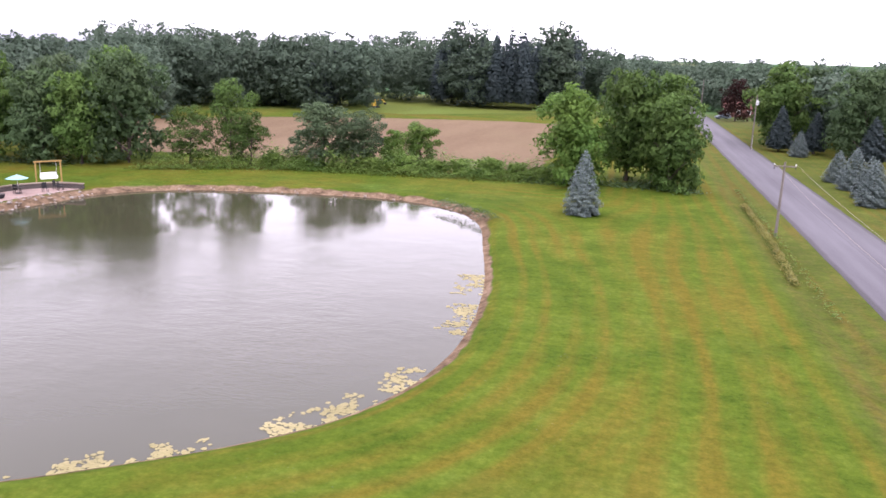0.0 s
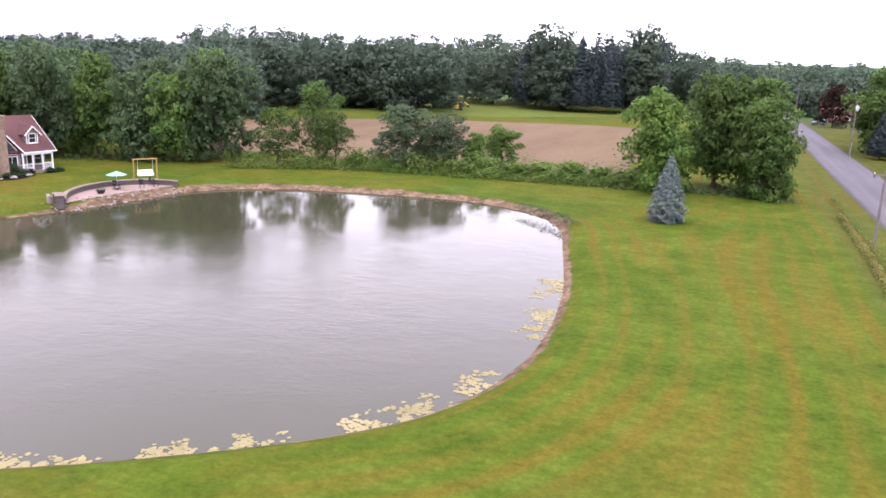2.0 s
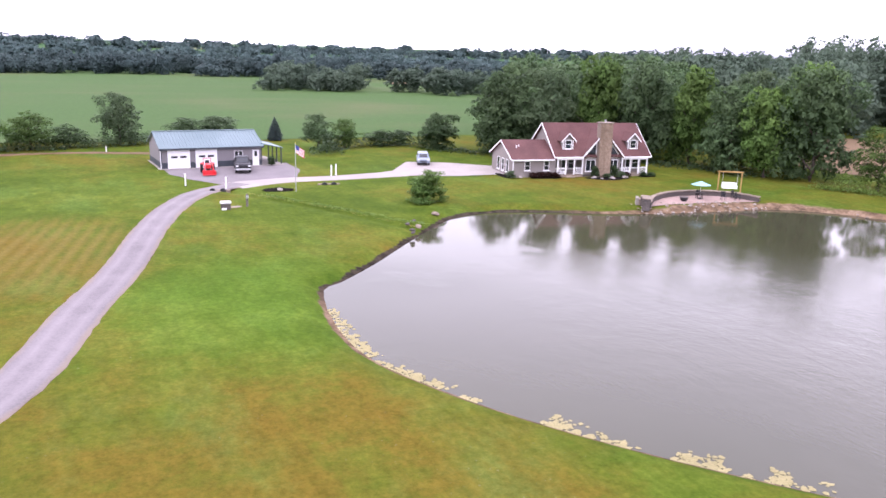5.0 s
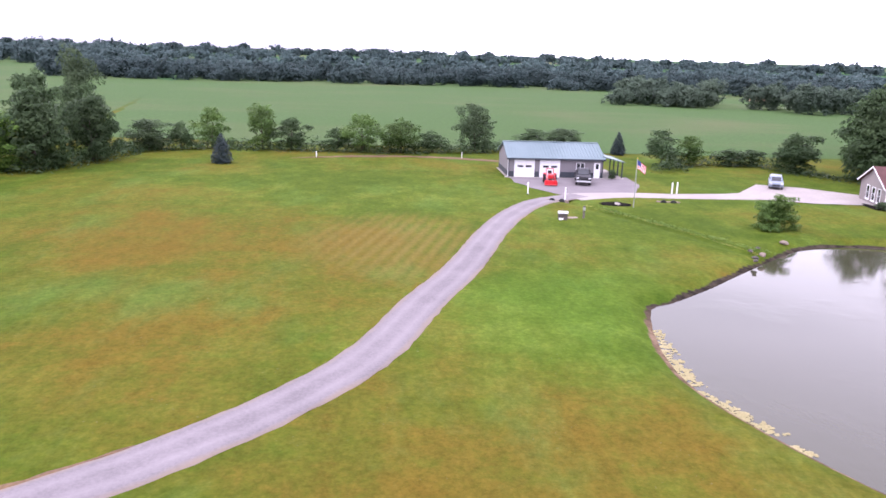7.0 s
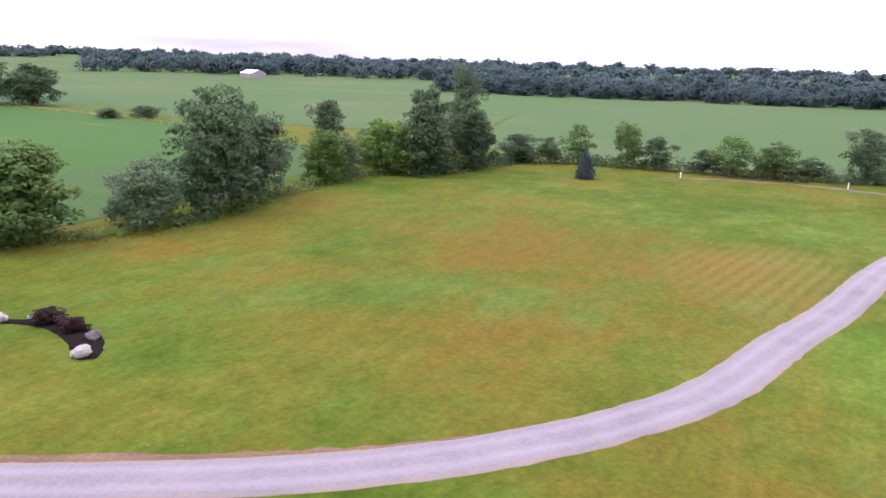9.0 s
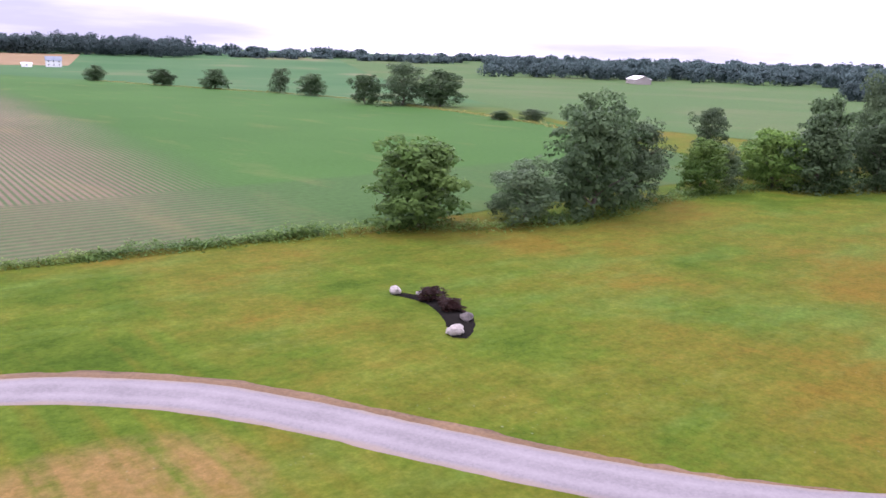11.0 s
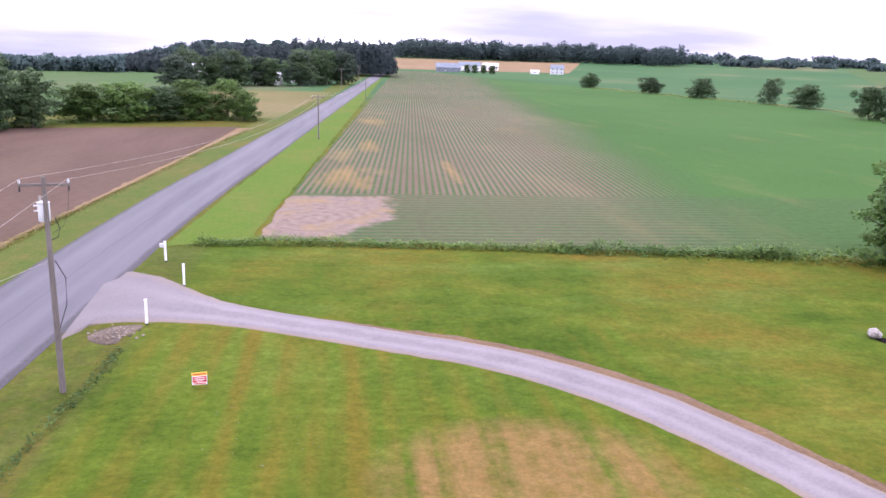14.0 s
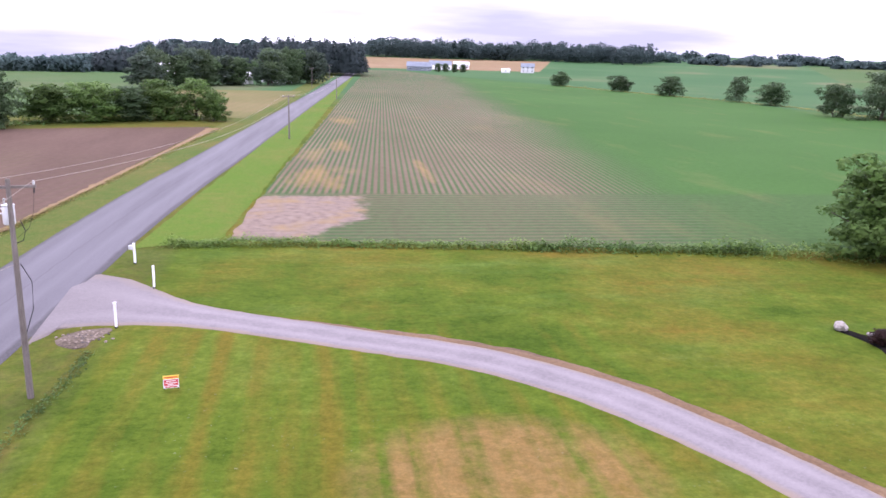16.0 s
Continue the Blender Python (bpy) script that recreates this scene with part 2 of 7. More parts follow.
    marks = maths(nt, "SINE", maths(nt, "ADD", maths(nt, "MULTIPLY", sx, 1.42), maths(nt, "ADD", maths(nt, "MULTIPLY", sy, 5.18), maths(nt, "MULTIPLY", bend, 4.0))))
    marks = maths(nt, "MULTIPLY", maths(nt, "ADD", maths(nt, "MULTIPLY", marks, maths(nt, "MULTIPLY", clump, 1.3)), 1.0), maths(nt, "MULTIPLY", spot, 0.62))
    col = mix(nt, maths(nt, "MULTIPLY", marks, 0.75), col, (0.168, 0.128, 0.034))
    # a worn dry patch on the lawn inside the driveway's bend, streaked by the mower
    px, py = maths(nt, "ADD", x, 6.6), maths(nt, "ADD", y, 25.2)
    near = maths(nt, "ADD", maths(nt, "MULTIPLY", px, px), maths(nt, "MULTIPLY", maths(nt, "MULTIPLY", py, py), 1.6))
    worn = maths(nt, "SUBTRACT", 1.7, maths(nt, "MULTIPLY", near, 0.040), True)
    worn = maths(nt, "MULTIPLY", worn, maths(nt, "MULTIPLY", maths(nt, "SUBTRACT", maths(nt, "ADD", stripe, maths(nt, "MULTIPLY", fine, 0.5)), 0.52), 3.2, True))
    col = mix(nt, maths(nt, "MULTIPLY", worn, 0.9), col, mix(nt, fine, (0.165, 0.092, 0.026), (0.240, 0.160, 0.066)))
    # turf grain
    knot = noise_node(nt, 2.4, 4, 0.7)
    rough = maths(nt, "MULTIPLY", maths(nt, "SUBTRACT", x, 10.6), 0.8, True)
    weedy = mix(nt, clump, (0.050, 0.056, 0.014), (0.126, 0.098, 0.040))
    col = mix(nt, maths(nt, "MULTIPLY", rough, maths(nt, "MULTIPLY", maths(nt, "SUBTRACT", fine, 0.25), 1.5, True)), col, weedy)
    knots = ramp(nt, knot, [(0.36, (0.80, 0.84, 0.80)), (0.50, (0.95, 0.95, 0.95)), (0.64, (1.10, 1.07, 1.07))])
    col = mix(nt, 1.0, col, knots, "MULTIPLY")
    blades = ramp(nt, tuft, [(0.36, (0.78, 0.80, 0.76)), (0.52, (0.88, 0.89, 0.87)), (0.66, (0.98, 0.97, 0.97))])
    col = mix(nt, 1.0, col, blades, "MULTIPLY")
    clover = ramp(nt, noise_node(nt, 5.0, 2, 0.5), [(0.68, (0, 0, 0)), (0.75, (1, 1, 1))])
    clover = maths(nt, "MULTIPLY", clover, maths(nt, "MULTIPLY", maths(nt, "ADD", maths(nt, "SUBTRACT", noise_node(nt, 0.12, 3, 0.6), 0.50), maths(nt, "MULTIPLY", around(4.8, -27.4, 4.5), 0.25)), 4.0, True))
    col = mix(nt, maths(nt, "MULTIPLY", clover, 0.6), col, (0.20, 0.22, 0.15))
    # open country far off: crops and pasture
    r2 = maths(nt, "ADD", maths(nt, "MULTIPLY", x, x), maths(nt, "MULTIPLY", y, y))
    far = maths(nt, "MULTIPLY", maths(nt, "SUBTRACT", r2, 42000.0), 0.00002, True)
    crop = ramp(nt, noise_node(nt, 0.006, 3, 0.5), [(0.38, (0.040, 0.094, 0.036)), (0.56, (0.052, 0.106, 0.042)), (0.64, (0.11, 0.12, 0.06))])
    col = mix(nt, far, col, crop)
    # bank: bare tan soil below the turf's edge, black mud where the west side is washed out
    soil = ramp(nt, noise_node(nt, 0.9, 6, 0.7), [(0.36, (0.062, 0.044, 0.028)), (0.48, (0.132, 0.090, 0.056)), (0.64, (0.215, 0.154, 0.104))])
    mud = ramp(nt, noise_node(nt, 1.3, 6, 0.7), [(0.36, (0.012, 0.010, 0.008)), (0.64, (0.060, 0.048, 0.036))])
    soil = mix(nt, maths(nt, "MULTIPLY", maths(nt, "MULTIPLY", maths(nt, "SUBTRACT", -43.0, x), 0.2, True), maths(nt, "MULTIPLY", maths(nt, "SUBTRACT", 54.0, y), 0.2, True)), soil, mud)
    at = nt.nodes.new("ShaderNodeAttribute")
    at.attribute_name = "bank"
    bare = maths(nt, "ADD", at.outputs["Fac"], maths(nt, "MULTIPLY", maths(nt, "SUBTRACT", clump, 0.5), 1.1))
    bare = maths(nt, "MULTIPLY", maths(nt, "SUBTRACT", bare, 0.42), 6.0, True)
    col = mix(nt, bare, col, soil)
    nt.links.new(col, b.inputs["Base Color"])
    h = maths(nt, "ADD", maths(nt, "MULTIPLY", tuft, 0.6), fine)
    bump(nt, b, h, 0.3, 0.08)
    return m


def field_material(name, soil_a, soil_b, green, cover, turn, row=1.0, contrast=0.6, graded=False):
    """A field: soil and young crop in rows; cover is how much of the soil the crop hides."""
    m, nt, b = material(name, 0.97, 0, 0.055)
    x, y, z = position(nt)
    slow = noise_node(nt, 0.012, 4, 0.55)
    mid = noise_node(nt, 0.06, 5, 0.6, (1, 0.25, 1), turn)
    fine = noise_node(nt, 1.2, 6, 0.7)
    soil = ramp(nt, maths(nt, "ADD", maths(nt, "MULTIPLY", mid, 0.6), maths(nt, "MULTIPLY", fine, 0.4)), [(0.35, soil_a), (0.65, soil_b)])
    u = maths(nt, "SUBTRACT", maths(nt, "MULTIPLY", x, math.cos(turn)), maths(nt, "MULTIPLY", y, math.sin(turn)))
    rows = maths(nt, "SINE", maths(nt, "MULTIPLY", u, 2 * math.pi / row))
    f = maths(nt, "ADD", maths(nt, "MULTIPLY", maths(nt, "SUBTRACT", slow, 0.5), 1.6), cover)
    f = maths(nt, "ADD", f, maths(nt, "MULTIPLY", maths(nt, "SUBTRACT", mid, 0.5), 0.9))
    if graded:
        # the crop closes up towards the west and on the headland
        edge = maths(nt, "ADD", maths(nt, "MULTIPLY", maths(nt, "ADD", y, 84.0), 0.112), -27.0)
        west = maths(nt, "MULTIPLY", maths(nt, "SUBTRACT", edge, maths(nt, "ADD", x, maths(nt, "MULTIPLY", maths(nt, "SUBTRACT", mid, 0.5), 16.0))), 0.055, True)
        head = maths(nt, "MULTIPLY", maths(nt, "ADD", y, 85.0), 0.5, True)
        rest = maths(nt, "MULTIPLY", maths(nt, "SUBTRACT", -330.0, y), 0.01, True)
        shut = maths(nt, "ADD", maths(nt, "MULTIPLY", maths(nt, "MULTIPLY", west, 0.95), maths(nt, "SUBTRACT", 1.0, maths(nt, "MULTIPLY", head, 0.5))), maths(nt, "MULTIPLY", rest, 0.15))
        f = maths(nt, "ADD", f, maths(nt, "ADD", shut, maths(nt, "MULTIPLY", head, 0.20)))
        rows = maths(nt, "MULTIPLY", rows, maths(nt, "SUBTRACT", 1.0, maths(nt, "ADD", head, maths(nt, "MULTIPLY", west, 0.7), True)))
        cross = maths(nt, "SINE", maths(nt, "MULTIPLY", y, 5.0))
        f = maths(nt, "ADD", f, maths(nt, "MULTIPLY", maths(nt, "MULTIPLY", cross, head), 0.22))
    f = maths(nt, "ADD", f, maths(nt, "MULTIPLY", rows, 0.5 * contrast))
    f = maths(nt, "ADD", f, maths(nt, "MULTIPLY", maths(nt, "SUBTRACT", fine, 0.5), 0.5), True)
    crop = ramp(nt, fine, [(0.3, tuple(c * 0.7 for c in green)), (0.7, tuple(c * 1.25 for c in green))])
    if graded:
        crop = mix(nt, maths(nt, "MULTIPLY", west, maths(nt, "SUBTRACT", 1.0, maths(nt, "MULTIPLY", head, 0.55))), crop, ramp(nt, maths(nt, "ADD", maths(nt, "MULTIPLY", fine, 0.5), maths(nt, "MULTIPLY", slow, 0.5)), [(0.34, (0.029, 0.076, 0.015)), (0.62, (0.047, 0.106, 0.024))]))
    col = mix(nt, f, soil, crop)
    if graded:
        # bare pinkish corner, churned in rings by turning wheels
        ax, ay = maths(nt, "SUBTRACT", x, 3.6), maths(nt, "MULTIPLY", maths(nt, "ADD", y, 70.5), 0.75)
        r = maths(nt, "SQRT", maths(nt, "ADD", maths(nt, "MULTIPLY", ax, ax), maths(nt, "MULTIPLY", ay, ay)))
        ring = maths(nt, "SINE", maths(nt, "ADD", maths(nt, "MULTIPLY", r, 5.2), maths(nt, "MULTIPLY", noise_node(nt, 0.35, 4, 0.6), 9.0)))
        near = maths(nt, "SUBTRACT", 1.35, maths(nt, "MULTIPLY", r, 0.17), True)
        tone = maths(nt, "ADD", maths(nt, "ADD", maths(nt, "MULTIPLY", fine, 0.45), 0.28), maths(nt, "MULTIPLY", maths(nt, "MULTIPLY", ring, near), 0.034))
        churned = ramp(nt, tone, [(0.36, (0.112, 0.084, 0.068)), (0.52, (0.180, 0.140, 0.113)), (0.66, (0.228, 0.184, 0.150))])
        dry = ramp(nt, noise_node(nt, 0.22, 4, 0.6), [(0.50, (0, 0, 0)), (0.66, (1, 1, 1))])
        churned = mix(nt, maths(nt, "MULTIPLY", dry, 0.7), churned, (0.215, 0.150, 0.070))
        wob = maths(nt, "MULTIPLY", maths(nt, "SUBTRACT", noise_node(nt, 0.5, 5, 0.65), 0.5), 5.0)
        inner = maths(nt, "MINIMUM", maths(nt, "MINIMUM", maths(nt, "ADD", y, 82.8), maths(nt, "SUBTRACT", -62.5, y)),
                      maths(nt, "ADD", maths(nt, "ADD", x, 4.3), maths(nt, "MINIMUM", maths(nt, "MULTIPLY", maths(nt, "SUBTRACT", -71.0, y), 0.7), 0.0)))
        inner = maths(nt, "MULTIPLY", maths(nt, "ADD", inner, wob), 0.8, True)
        col = mix(nt, inner, col, churned)
        # straw-yellow failing patches among the rows
        thin = ramp(nt, noise_node(nt, 0.11, 4, 0.6, (1, 0.3, 1), turn), [(0.56, (0, 0, 0)), (0.70, (1, 1, 1))])
        thin = maths(nt, "MULTIPLY", thin, maths(nt, "ADD", maths(nt, "MULTIPLY", maths(nt, "ADD", x, 8.0), 0.10, True), 0.28, True))
        col = mix(nt, maths(nt, "MULTIPLY", thin, 0.55), col, (0.205, 0.150, 0.065))
        # dried-out spots near the road, fraying along the rows
        fray = maths(nt, "MULTIPLY", maths(nt, "SUBTRACT", noise_node(nt, 0.5, 5, 0.7, (1, 0.15, 1), turn), 0.5), 3.2)
        for px, py, sx, sy in ((1.0, -95.0, 4.5, 13.0), (-4.0, -176.0, 3.4, 15.0), (-2.5, -128.0, 2.2, 12.0), (-13.0, -100.0, 1.2, 14.0)):
            dx, dy = maths(nt, "MULTIPLY", maths(nt, "SUBTRACT", x, px), 1 / sx), maths(nt, "MULTIPLY", maths(nt, "SUBTRACT", y, py), 1 / sy)
            d2 = maths(nt, "ADD", maths(nt, "MULTIPLY", dx, dx), maths(nt, "MULTIPLY", dy, dy))
            spot = maths(nt, "ADD", maths(nt, "SUBTRACT", 0.75, d2), fray, True)
            col = mix(nt, maths(nt, "MULTIPLY", spot, 0.62), col, (0.225, 0.150, 0.058))
    nt.links.new(col, b.inputs["Base Color"])
    bump(nt, b, maths(nt, "ADD", fine, maths(nt, "MULTIPLY", rows, 0.3)), 0.4, 0.08)
    return m


def verge_material(name, lush, dull, bare):
    """Roadside grass: lush and dull tufts, and bare soil showing through in flecks."""
    m, nt, b = material(name, 0.97, 0, 0.05)
    patch, clump, fine = noise_node(nt, 0.13, 4, 0.6, (1, 0.5, 1)), noise_node(nt, 0.7, 5, 0.65), noise_node(nt, 4.0, 5, 0.7)
    f = maths(nt, "ADD", maths(nt, "MULTIPLY", patch, 0.45), maths(nt, "ADD", maths(nt, "MULTIPLY", clump, 0.35), maths(nt, "MULTIPLY", fine, 0.2)))
    col = ramp(nt, f, [(0.42, lush), (0.53, tuple(0.6 * p + 0.4 * q for p, q in zip(lush, dull))), (0.63, dull)])
    thin = maths(nt, "MULTIPLY", maths(nt, "SUBTRACT", maths(nt, "ADD", clump, maths(nt, "MULTIPLY", fine, 0.6)), 1.00), 6.0, True)
    col = mix(nt, maths(nt, "MULTIPLY", thin, 0.7), col, bare)
    shade = ramp(nt, fine, [(0.34, (0.74, 0.78, 0.72)), (0.66, (1.10, 1.08, 1.06))])
    nt.links.new(mix(nt, 0.8, col, shade, "MULTIPLY"), b.inputs["Base Color"])
    bump(nt, b, maths(nt, "ADD", fine, clump), 0.4, 0.08)
    return m


def asphalt_material():
    m, nt, b = material("old_asphalt", 0.85, 0, 0.3)
    x, y, z = position(nt)
    fine = noise_node(nt, 9, 5, 0.7)
    slow = noise_node(nt, 0.12, 4, 0.6, (3.0, 0.25, 1))
    f = maths(nt, "ADD", maths(nt, "MULTIPLY", fine, 0.35), maths(nt, "MULTIPLY", slow, 0.65))
    col = ramp(nt, f, [(0.34, (0.070, 0.066, 0.074)), (0.66, (0.116, 0.110, 0.122))])
    # paler wheel paths, a dark seam between the lanes, crumbling dark edges
    at = nt.nodes.new("ShaderNodeAttribute")
    at.attribute_name = "across"
    wander = maths(nt, "MULTIPLY", maths(nt, "SUBTRACT", noise_node(nt, 0.5, 4, 0.6), 0.5), 0.06)
    side = maths(nt, "ABSOLUTE", maths(nt, "ADD", at.outputs["Fac"], wander))
    path = maths(nt, "SUBTRACT", 1.0, maths(nt, "MULTIPLY", maths(nt, "ABSOLUTE", maths(nt, "SUBTRACT", side, 0.22)), 9.0), True)
    col = mix(nt, maths(nt, "MULTIPLY", path, 0.30), col, (0.138, 0.130, 0.142))
    seam = maths(nt, "SUBTRACT", 1.0, maths(nt, "MULTIPLY", side, 70.0), True)
    brink = maths(nt, "MULTIPLY", maths(nt, "SUBTRACT", side, 0.452), 24.0, True)
    worn = maths(nt, "ADD", maths(nt, "MULTIPLY", seam, 0.35), maths(nt, "MULTIPLY", brink, maths(nt, "MULTIPLY", fine, 1.6)), True)
    col = mix(nt, worn, col, (0.040, 0.037, 0.038))
    nt.links.new(col, b.inputs["Base Color"])
    bump(nt, b, fine, 0.3, 0.01)
    return m


def gravel_material():
    """Crushed pale stone, packed smooth in the wheel tracks."""
    m, nt, b = material("crushed_gravel", 0.95, 0, 0.2)
    fine = noise_node(nt, 7, 6, 0.75)
    slow = noise_node(nt, 0.35, 4, 0.6)
    at = nt.nodes.new("ShaderNodeAttribute")
    at.attribute_name = "across"
    off = maths(nt, "ADD", maths(nt, "ABSOLUTE", at.outputs["Fac"]), maths(nt, "MULTIPLY", maths(nt, "SUBTRACT", slow, 0.5), 0.22))
    track = maths(nt, "SUBTRACT", 1.0, maths(nt, "MULTIPLY", maths(nt, "ABSOLUTE", maths(nt, "SUBTRACT", off, 0.24)), 6.5), True)
    f = maths(nt, "ADD", maths(nt, "MULTIPLY", fine, 0.32), maths(nt, "ADD", maths(nt, "MULTIPLY", maths(nt, "ADD", slow, 0.6), 0.20), maths(nt, "MULTIPLY", track, 0.08)))
    col = ramp(nt, f, [(0.28, (0.120, 0.108, 0.112)), (0.42, (0.186, 0.168, 0.172)), (0.60, (0.254, 0.231, 0.235))])
    rim = maths(nt, "MULTIPLY", maths(nt, "SUBTRACT", off, 0.40), 7.0, True)
    col = mix(nt, maths(nt, "MULTIPLY", rim, 0.8), col, (0.200, 0.156, 0.112))
    # greyer, finer chips trodden in where the drive meets the road
    x, y, z = position(nt)
    throat = maths(nt, "MULTIPLY", maths(nt, "ADD", maths(nt, "SUBTRACT", x, 8.5), maths(nt, "MULTIPLY", maths(nt, "SUBTRACT", slow, 0.5), 6.0)), 0.16, True)
    col = mix(nt, maths(nt, "MULTIPLY", throat, 0.6), col, mix(nt, fine, (0.098, 0.088, 0.088), (0.170, 0.152, 0.150)))
    nt.links.new(col, b.inputs["Base Color"])
    bump(nt, b, fine, 0.5, 0.02)
    return m


def water_material():
    """Murky pond water with small ripples in wind-blown patches."""
    m, nt, b = material("murky_pond_water", 0.05, 0, 0.5)
    b.inputs["IOR"].default_value = 1.33
    slow = noise_node(nt, 0.05, 3, 0.5)
    nt.links.new(ramp(nt, slow, [(0.35, (0.040, 0.041, 0.022)), (0.65, (0.052, 0.051, 0.031))]), b.inputs["Base Color"])
    x, y, z = position(nt)
    wx, wy = maths(nt, "ADD", x, 29.0), maths(nt, "SUBTRACT", y, 46.0)
    open_water = maths(nt, "SUBTRACT", 1.0, maths(nt, "MULTIPLY", maths(nt, "ADD", maths(nt, "MULTIPLY", wx, wx), maths(nt, "MULTIPLY", wy, wy)), 0.0017), True)
    wind = maths(nt, "ADD", maths(nt, "MULTIPLY", noise_node(nt, 0.09, 4, 0.6), 0.75), maths(nt, "MULTIPLY", open_water, 0.22))
    gust = ramp(nt, wind, [(0.40, (0.09, 0.09, 0.09)), (0.66, (1, 1, 1))])
    rip = noise_node(nt, 1.9, 3, 0.6, (1.0, 2.4, 1.0), 0.6)
    rip2 = noise_node(nt, 0.6, 2, 0.5, (1.0, 1.8, 1.0), 0.9)
    h = maths(nt, "MULTIPLY", maths(nt, "ADD", rip, rip2), gust)
    bump(nt, b, h, 0.10, 0.25)
    nt.links.new(ramp(nt, gust, [(0.0, (0.045, 0.045, 0.045)), (1.0, (0.15, 0.15, 0.15))]), b.inputs["Roughness"])
    return m


LAWN = grass_material()
ASPHALT = asphalt_material()
GRAVEL = gravel_material()
WATER = water_material()
FIELD_ROWS = field_material("sprouting_row_crop", (0.100, 0.076, 0.050), (0.162, 0.128, 0.088), (0.044, 0.078, 0.027), 0.52, 0.0714, 0.76, 1.2, True)
FIELD_GREEN = field_material("green_crop", (0.11, 0.105, 0.055), (0.15, 0.125, 0.07), (0.054, 0.099, 0.031), 0.98, 0.4, 1.5, 0.15)
FIELD_BARE_N = field_material("bare_tan_soil", (0.112, 0.076, 0.044), (0.185, 0.134, 0.083), (0.070, 0.075, 0.025), 0.0, 1.2, 1.5, 0.2)
FIELD_BARE_S = field_material("bare_brown_soil", (0.066, 0.042, 0.031), (0.120, 0.081, 0.061), (0.070, 0.065, 0.025), 0.02, 0.1, 1.5, 0.2)
FIELD_MEADOW = field_material("rough_meadow", (0.080, 0.085, 0.015), (0.150, 0.140, 0.035), (0.085, 0.135, 0.025), 0.55, 0.3, 3.0, 0.1)
STRAW = field_material("ripe_stubble", (0.170, 0.110, 0.060), (0.240, 0.170, 0.100), (0.150, 0.110, 0.050), 0.3, 0.2, 2.0, 0.2)
VERGE_GRASS = verge_material("bright_verge_grass", (0.070, 0.128, 0.015), (0.112, 0.122, 0.026), (0.140, 0.112, 0.056))
VERGE_ROUGH = verge_material("rough_verge_grass", (0.062, 0.096, 0.018), (0.124, 0.104, 0.032), (0.150, 0.108, 0.066))
DRY_PASTURE = field_material("dry_pasture", (0.120, 0.100, 0.040), (0.200, 0.150, 0.078), (0.078, 0.100, 0.024), 0.42, 0.1, 3.0, 0.1)
CONCRETE = speckled("pale_concrete", (0.230, 0.205, 0.190), (0.330, 0.300, 0.275), 1.0, 0.85)
VERGE_SOIL = speckled("dry_verge_soil", (0.080, 0.048, 0.024), (0.165, 0.104, 0.054), 1.2, 0.95)
DARK_SOIL = speckled("dark_washed_soil", (0.030, 0.024, 0.018), (0.170, 0.138, 0.108), 1.6, 1.0, spec=0.02, relief=0.8)
MULCH = speckled("black_mulch", (0.005, 0.005, 0.004), (0.018, 0.016, 0.014), 3.0, 1.0, spec=0.02, relief=0.8)
STONE_PALE = speckled("pale_boulder", (0.186, 0.161, 0.143), (0.384, 0.353, 0.322), 1.6, 0.85, relief=0.5)
STONE_TAN = speckled("tan_fieldstone", (0.136, 0.105, 0.081), (0.310, 0.254, 0.205), 1.6, 0.85, relief=0.5)
STONE_GREY = speckled("grey_wall_block", (0.046, 0.040, 0.037), (0.128, 0.112, 0.102), 1.6, 0.9, relief=0.5)
PAVER = speckled("pink_sand_paver", (0.223, 0.155, 0.130), (0.335, 0.248, 0.217), 2.5, 0.9)
WOOD_GREY = speckled("weathered_pole_wood", (0.087, 0.074, 0.065), (0.211, 0.186, 0.167), 2.0, 0.9, stretch=(6, 6, 0.3), relief=0.4)
WOOD_GOLD = speckled("golden_timber", (0.260, 0.161, 0.050), (0.384, 0.260, 0.093), 2.0, 0.7, stretch=(3, 3, 0.4))
WHITE = speckled("white_paint", (0.70, 0.70, 0.71), (0.84, 0.84, 0.84), 2.0, 0.5, relief=0.05)
SIDING = speckled("taupe_siding", (0.186, 0.164, 0.152), (0.248, 0.223, 0.208), 1.0, 0.7, stretch=(0.3, 0.3, 8), relief=0.2)
SHOP_SIDING = speckled("grey_steel_siding", (0.167, 0.155, 0.164), (0.223, 0.208, 0.217), 1.0, 0.55, 0.0, stretch=(6, 6, 0.2), relief=0.2)
SHOP_BAND = speckled("slate_blue_wainscot", (0.031, 0.037, 0.046), (0.053, 0.062, 0.074), 1.0, 0.6)
SHOP_ROOF = speckled("blue_green_steel_roof", (0.105, 0.155, 0.167), (0.167, 0.223, 0.236), 0.8, 0.5, 0.2, stretch=(0.2, 6, 1))
SHINGLE = speckled("red_brown_shingle", (0.062, 0.028, 0.026), (0.124, 0.059, 0.055), 1.4, 0.9, stretch=(1, 1, 3), relief=0.4)
CHIMNEY = speckled("buff_chimney_stone", (0.136, 0.093, 0.062), (0.341, 0.260, 0.192), 0.8, 0.9, relief=0.8)
GLASS_DARK = material("dark_window_glass", 0.06, 0, 0.6)[0]
GLASS_DARK.node_tree.nodes["Principled BSDF"].inputs["Base Color"].default_value = (0.02, 0.024, 0.028, 1)
BLACK = speckled("black_rubber", (0.012, 0.012, 0.013), (0.035, 0.035, 0.037), 4, 0.8)
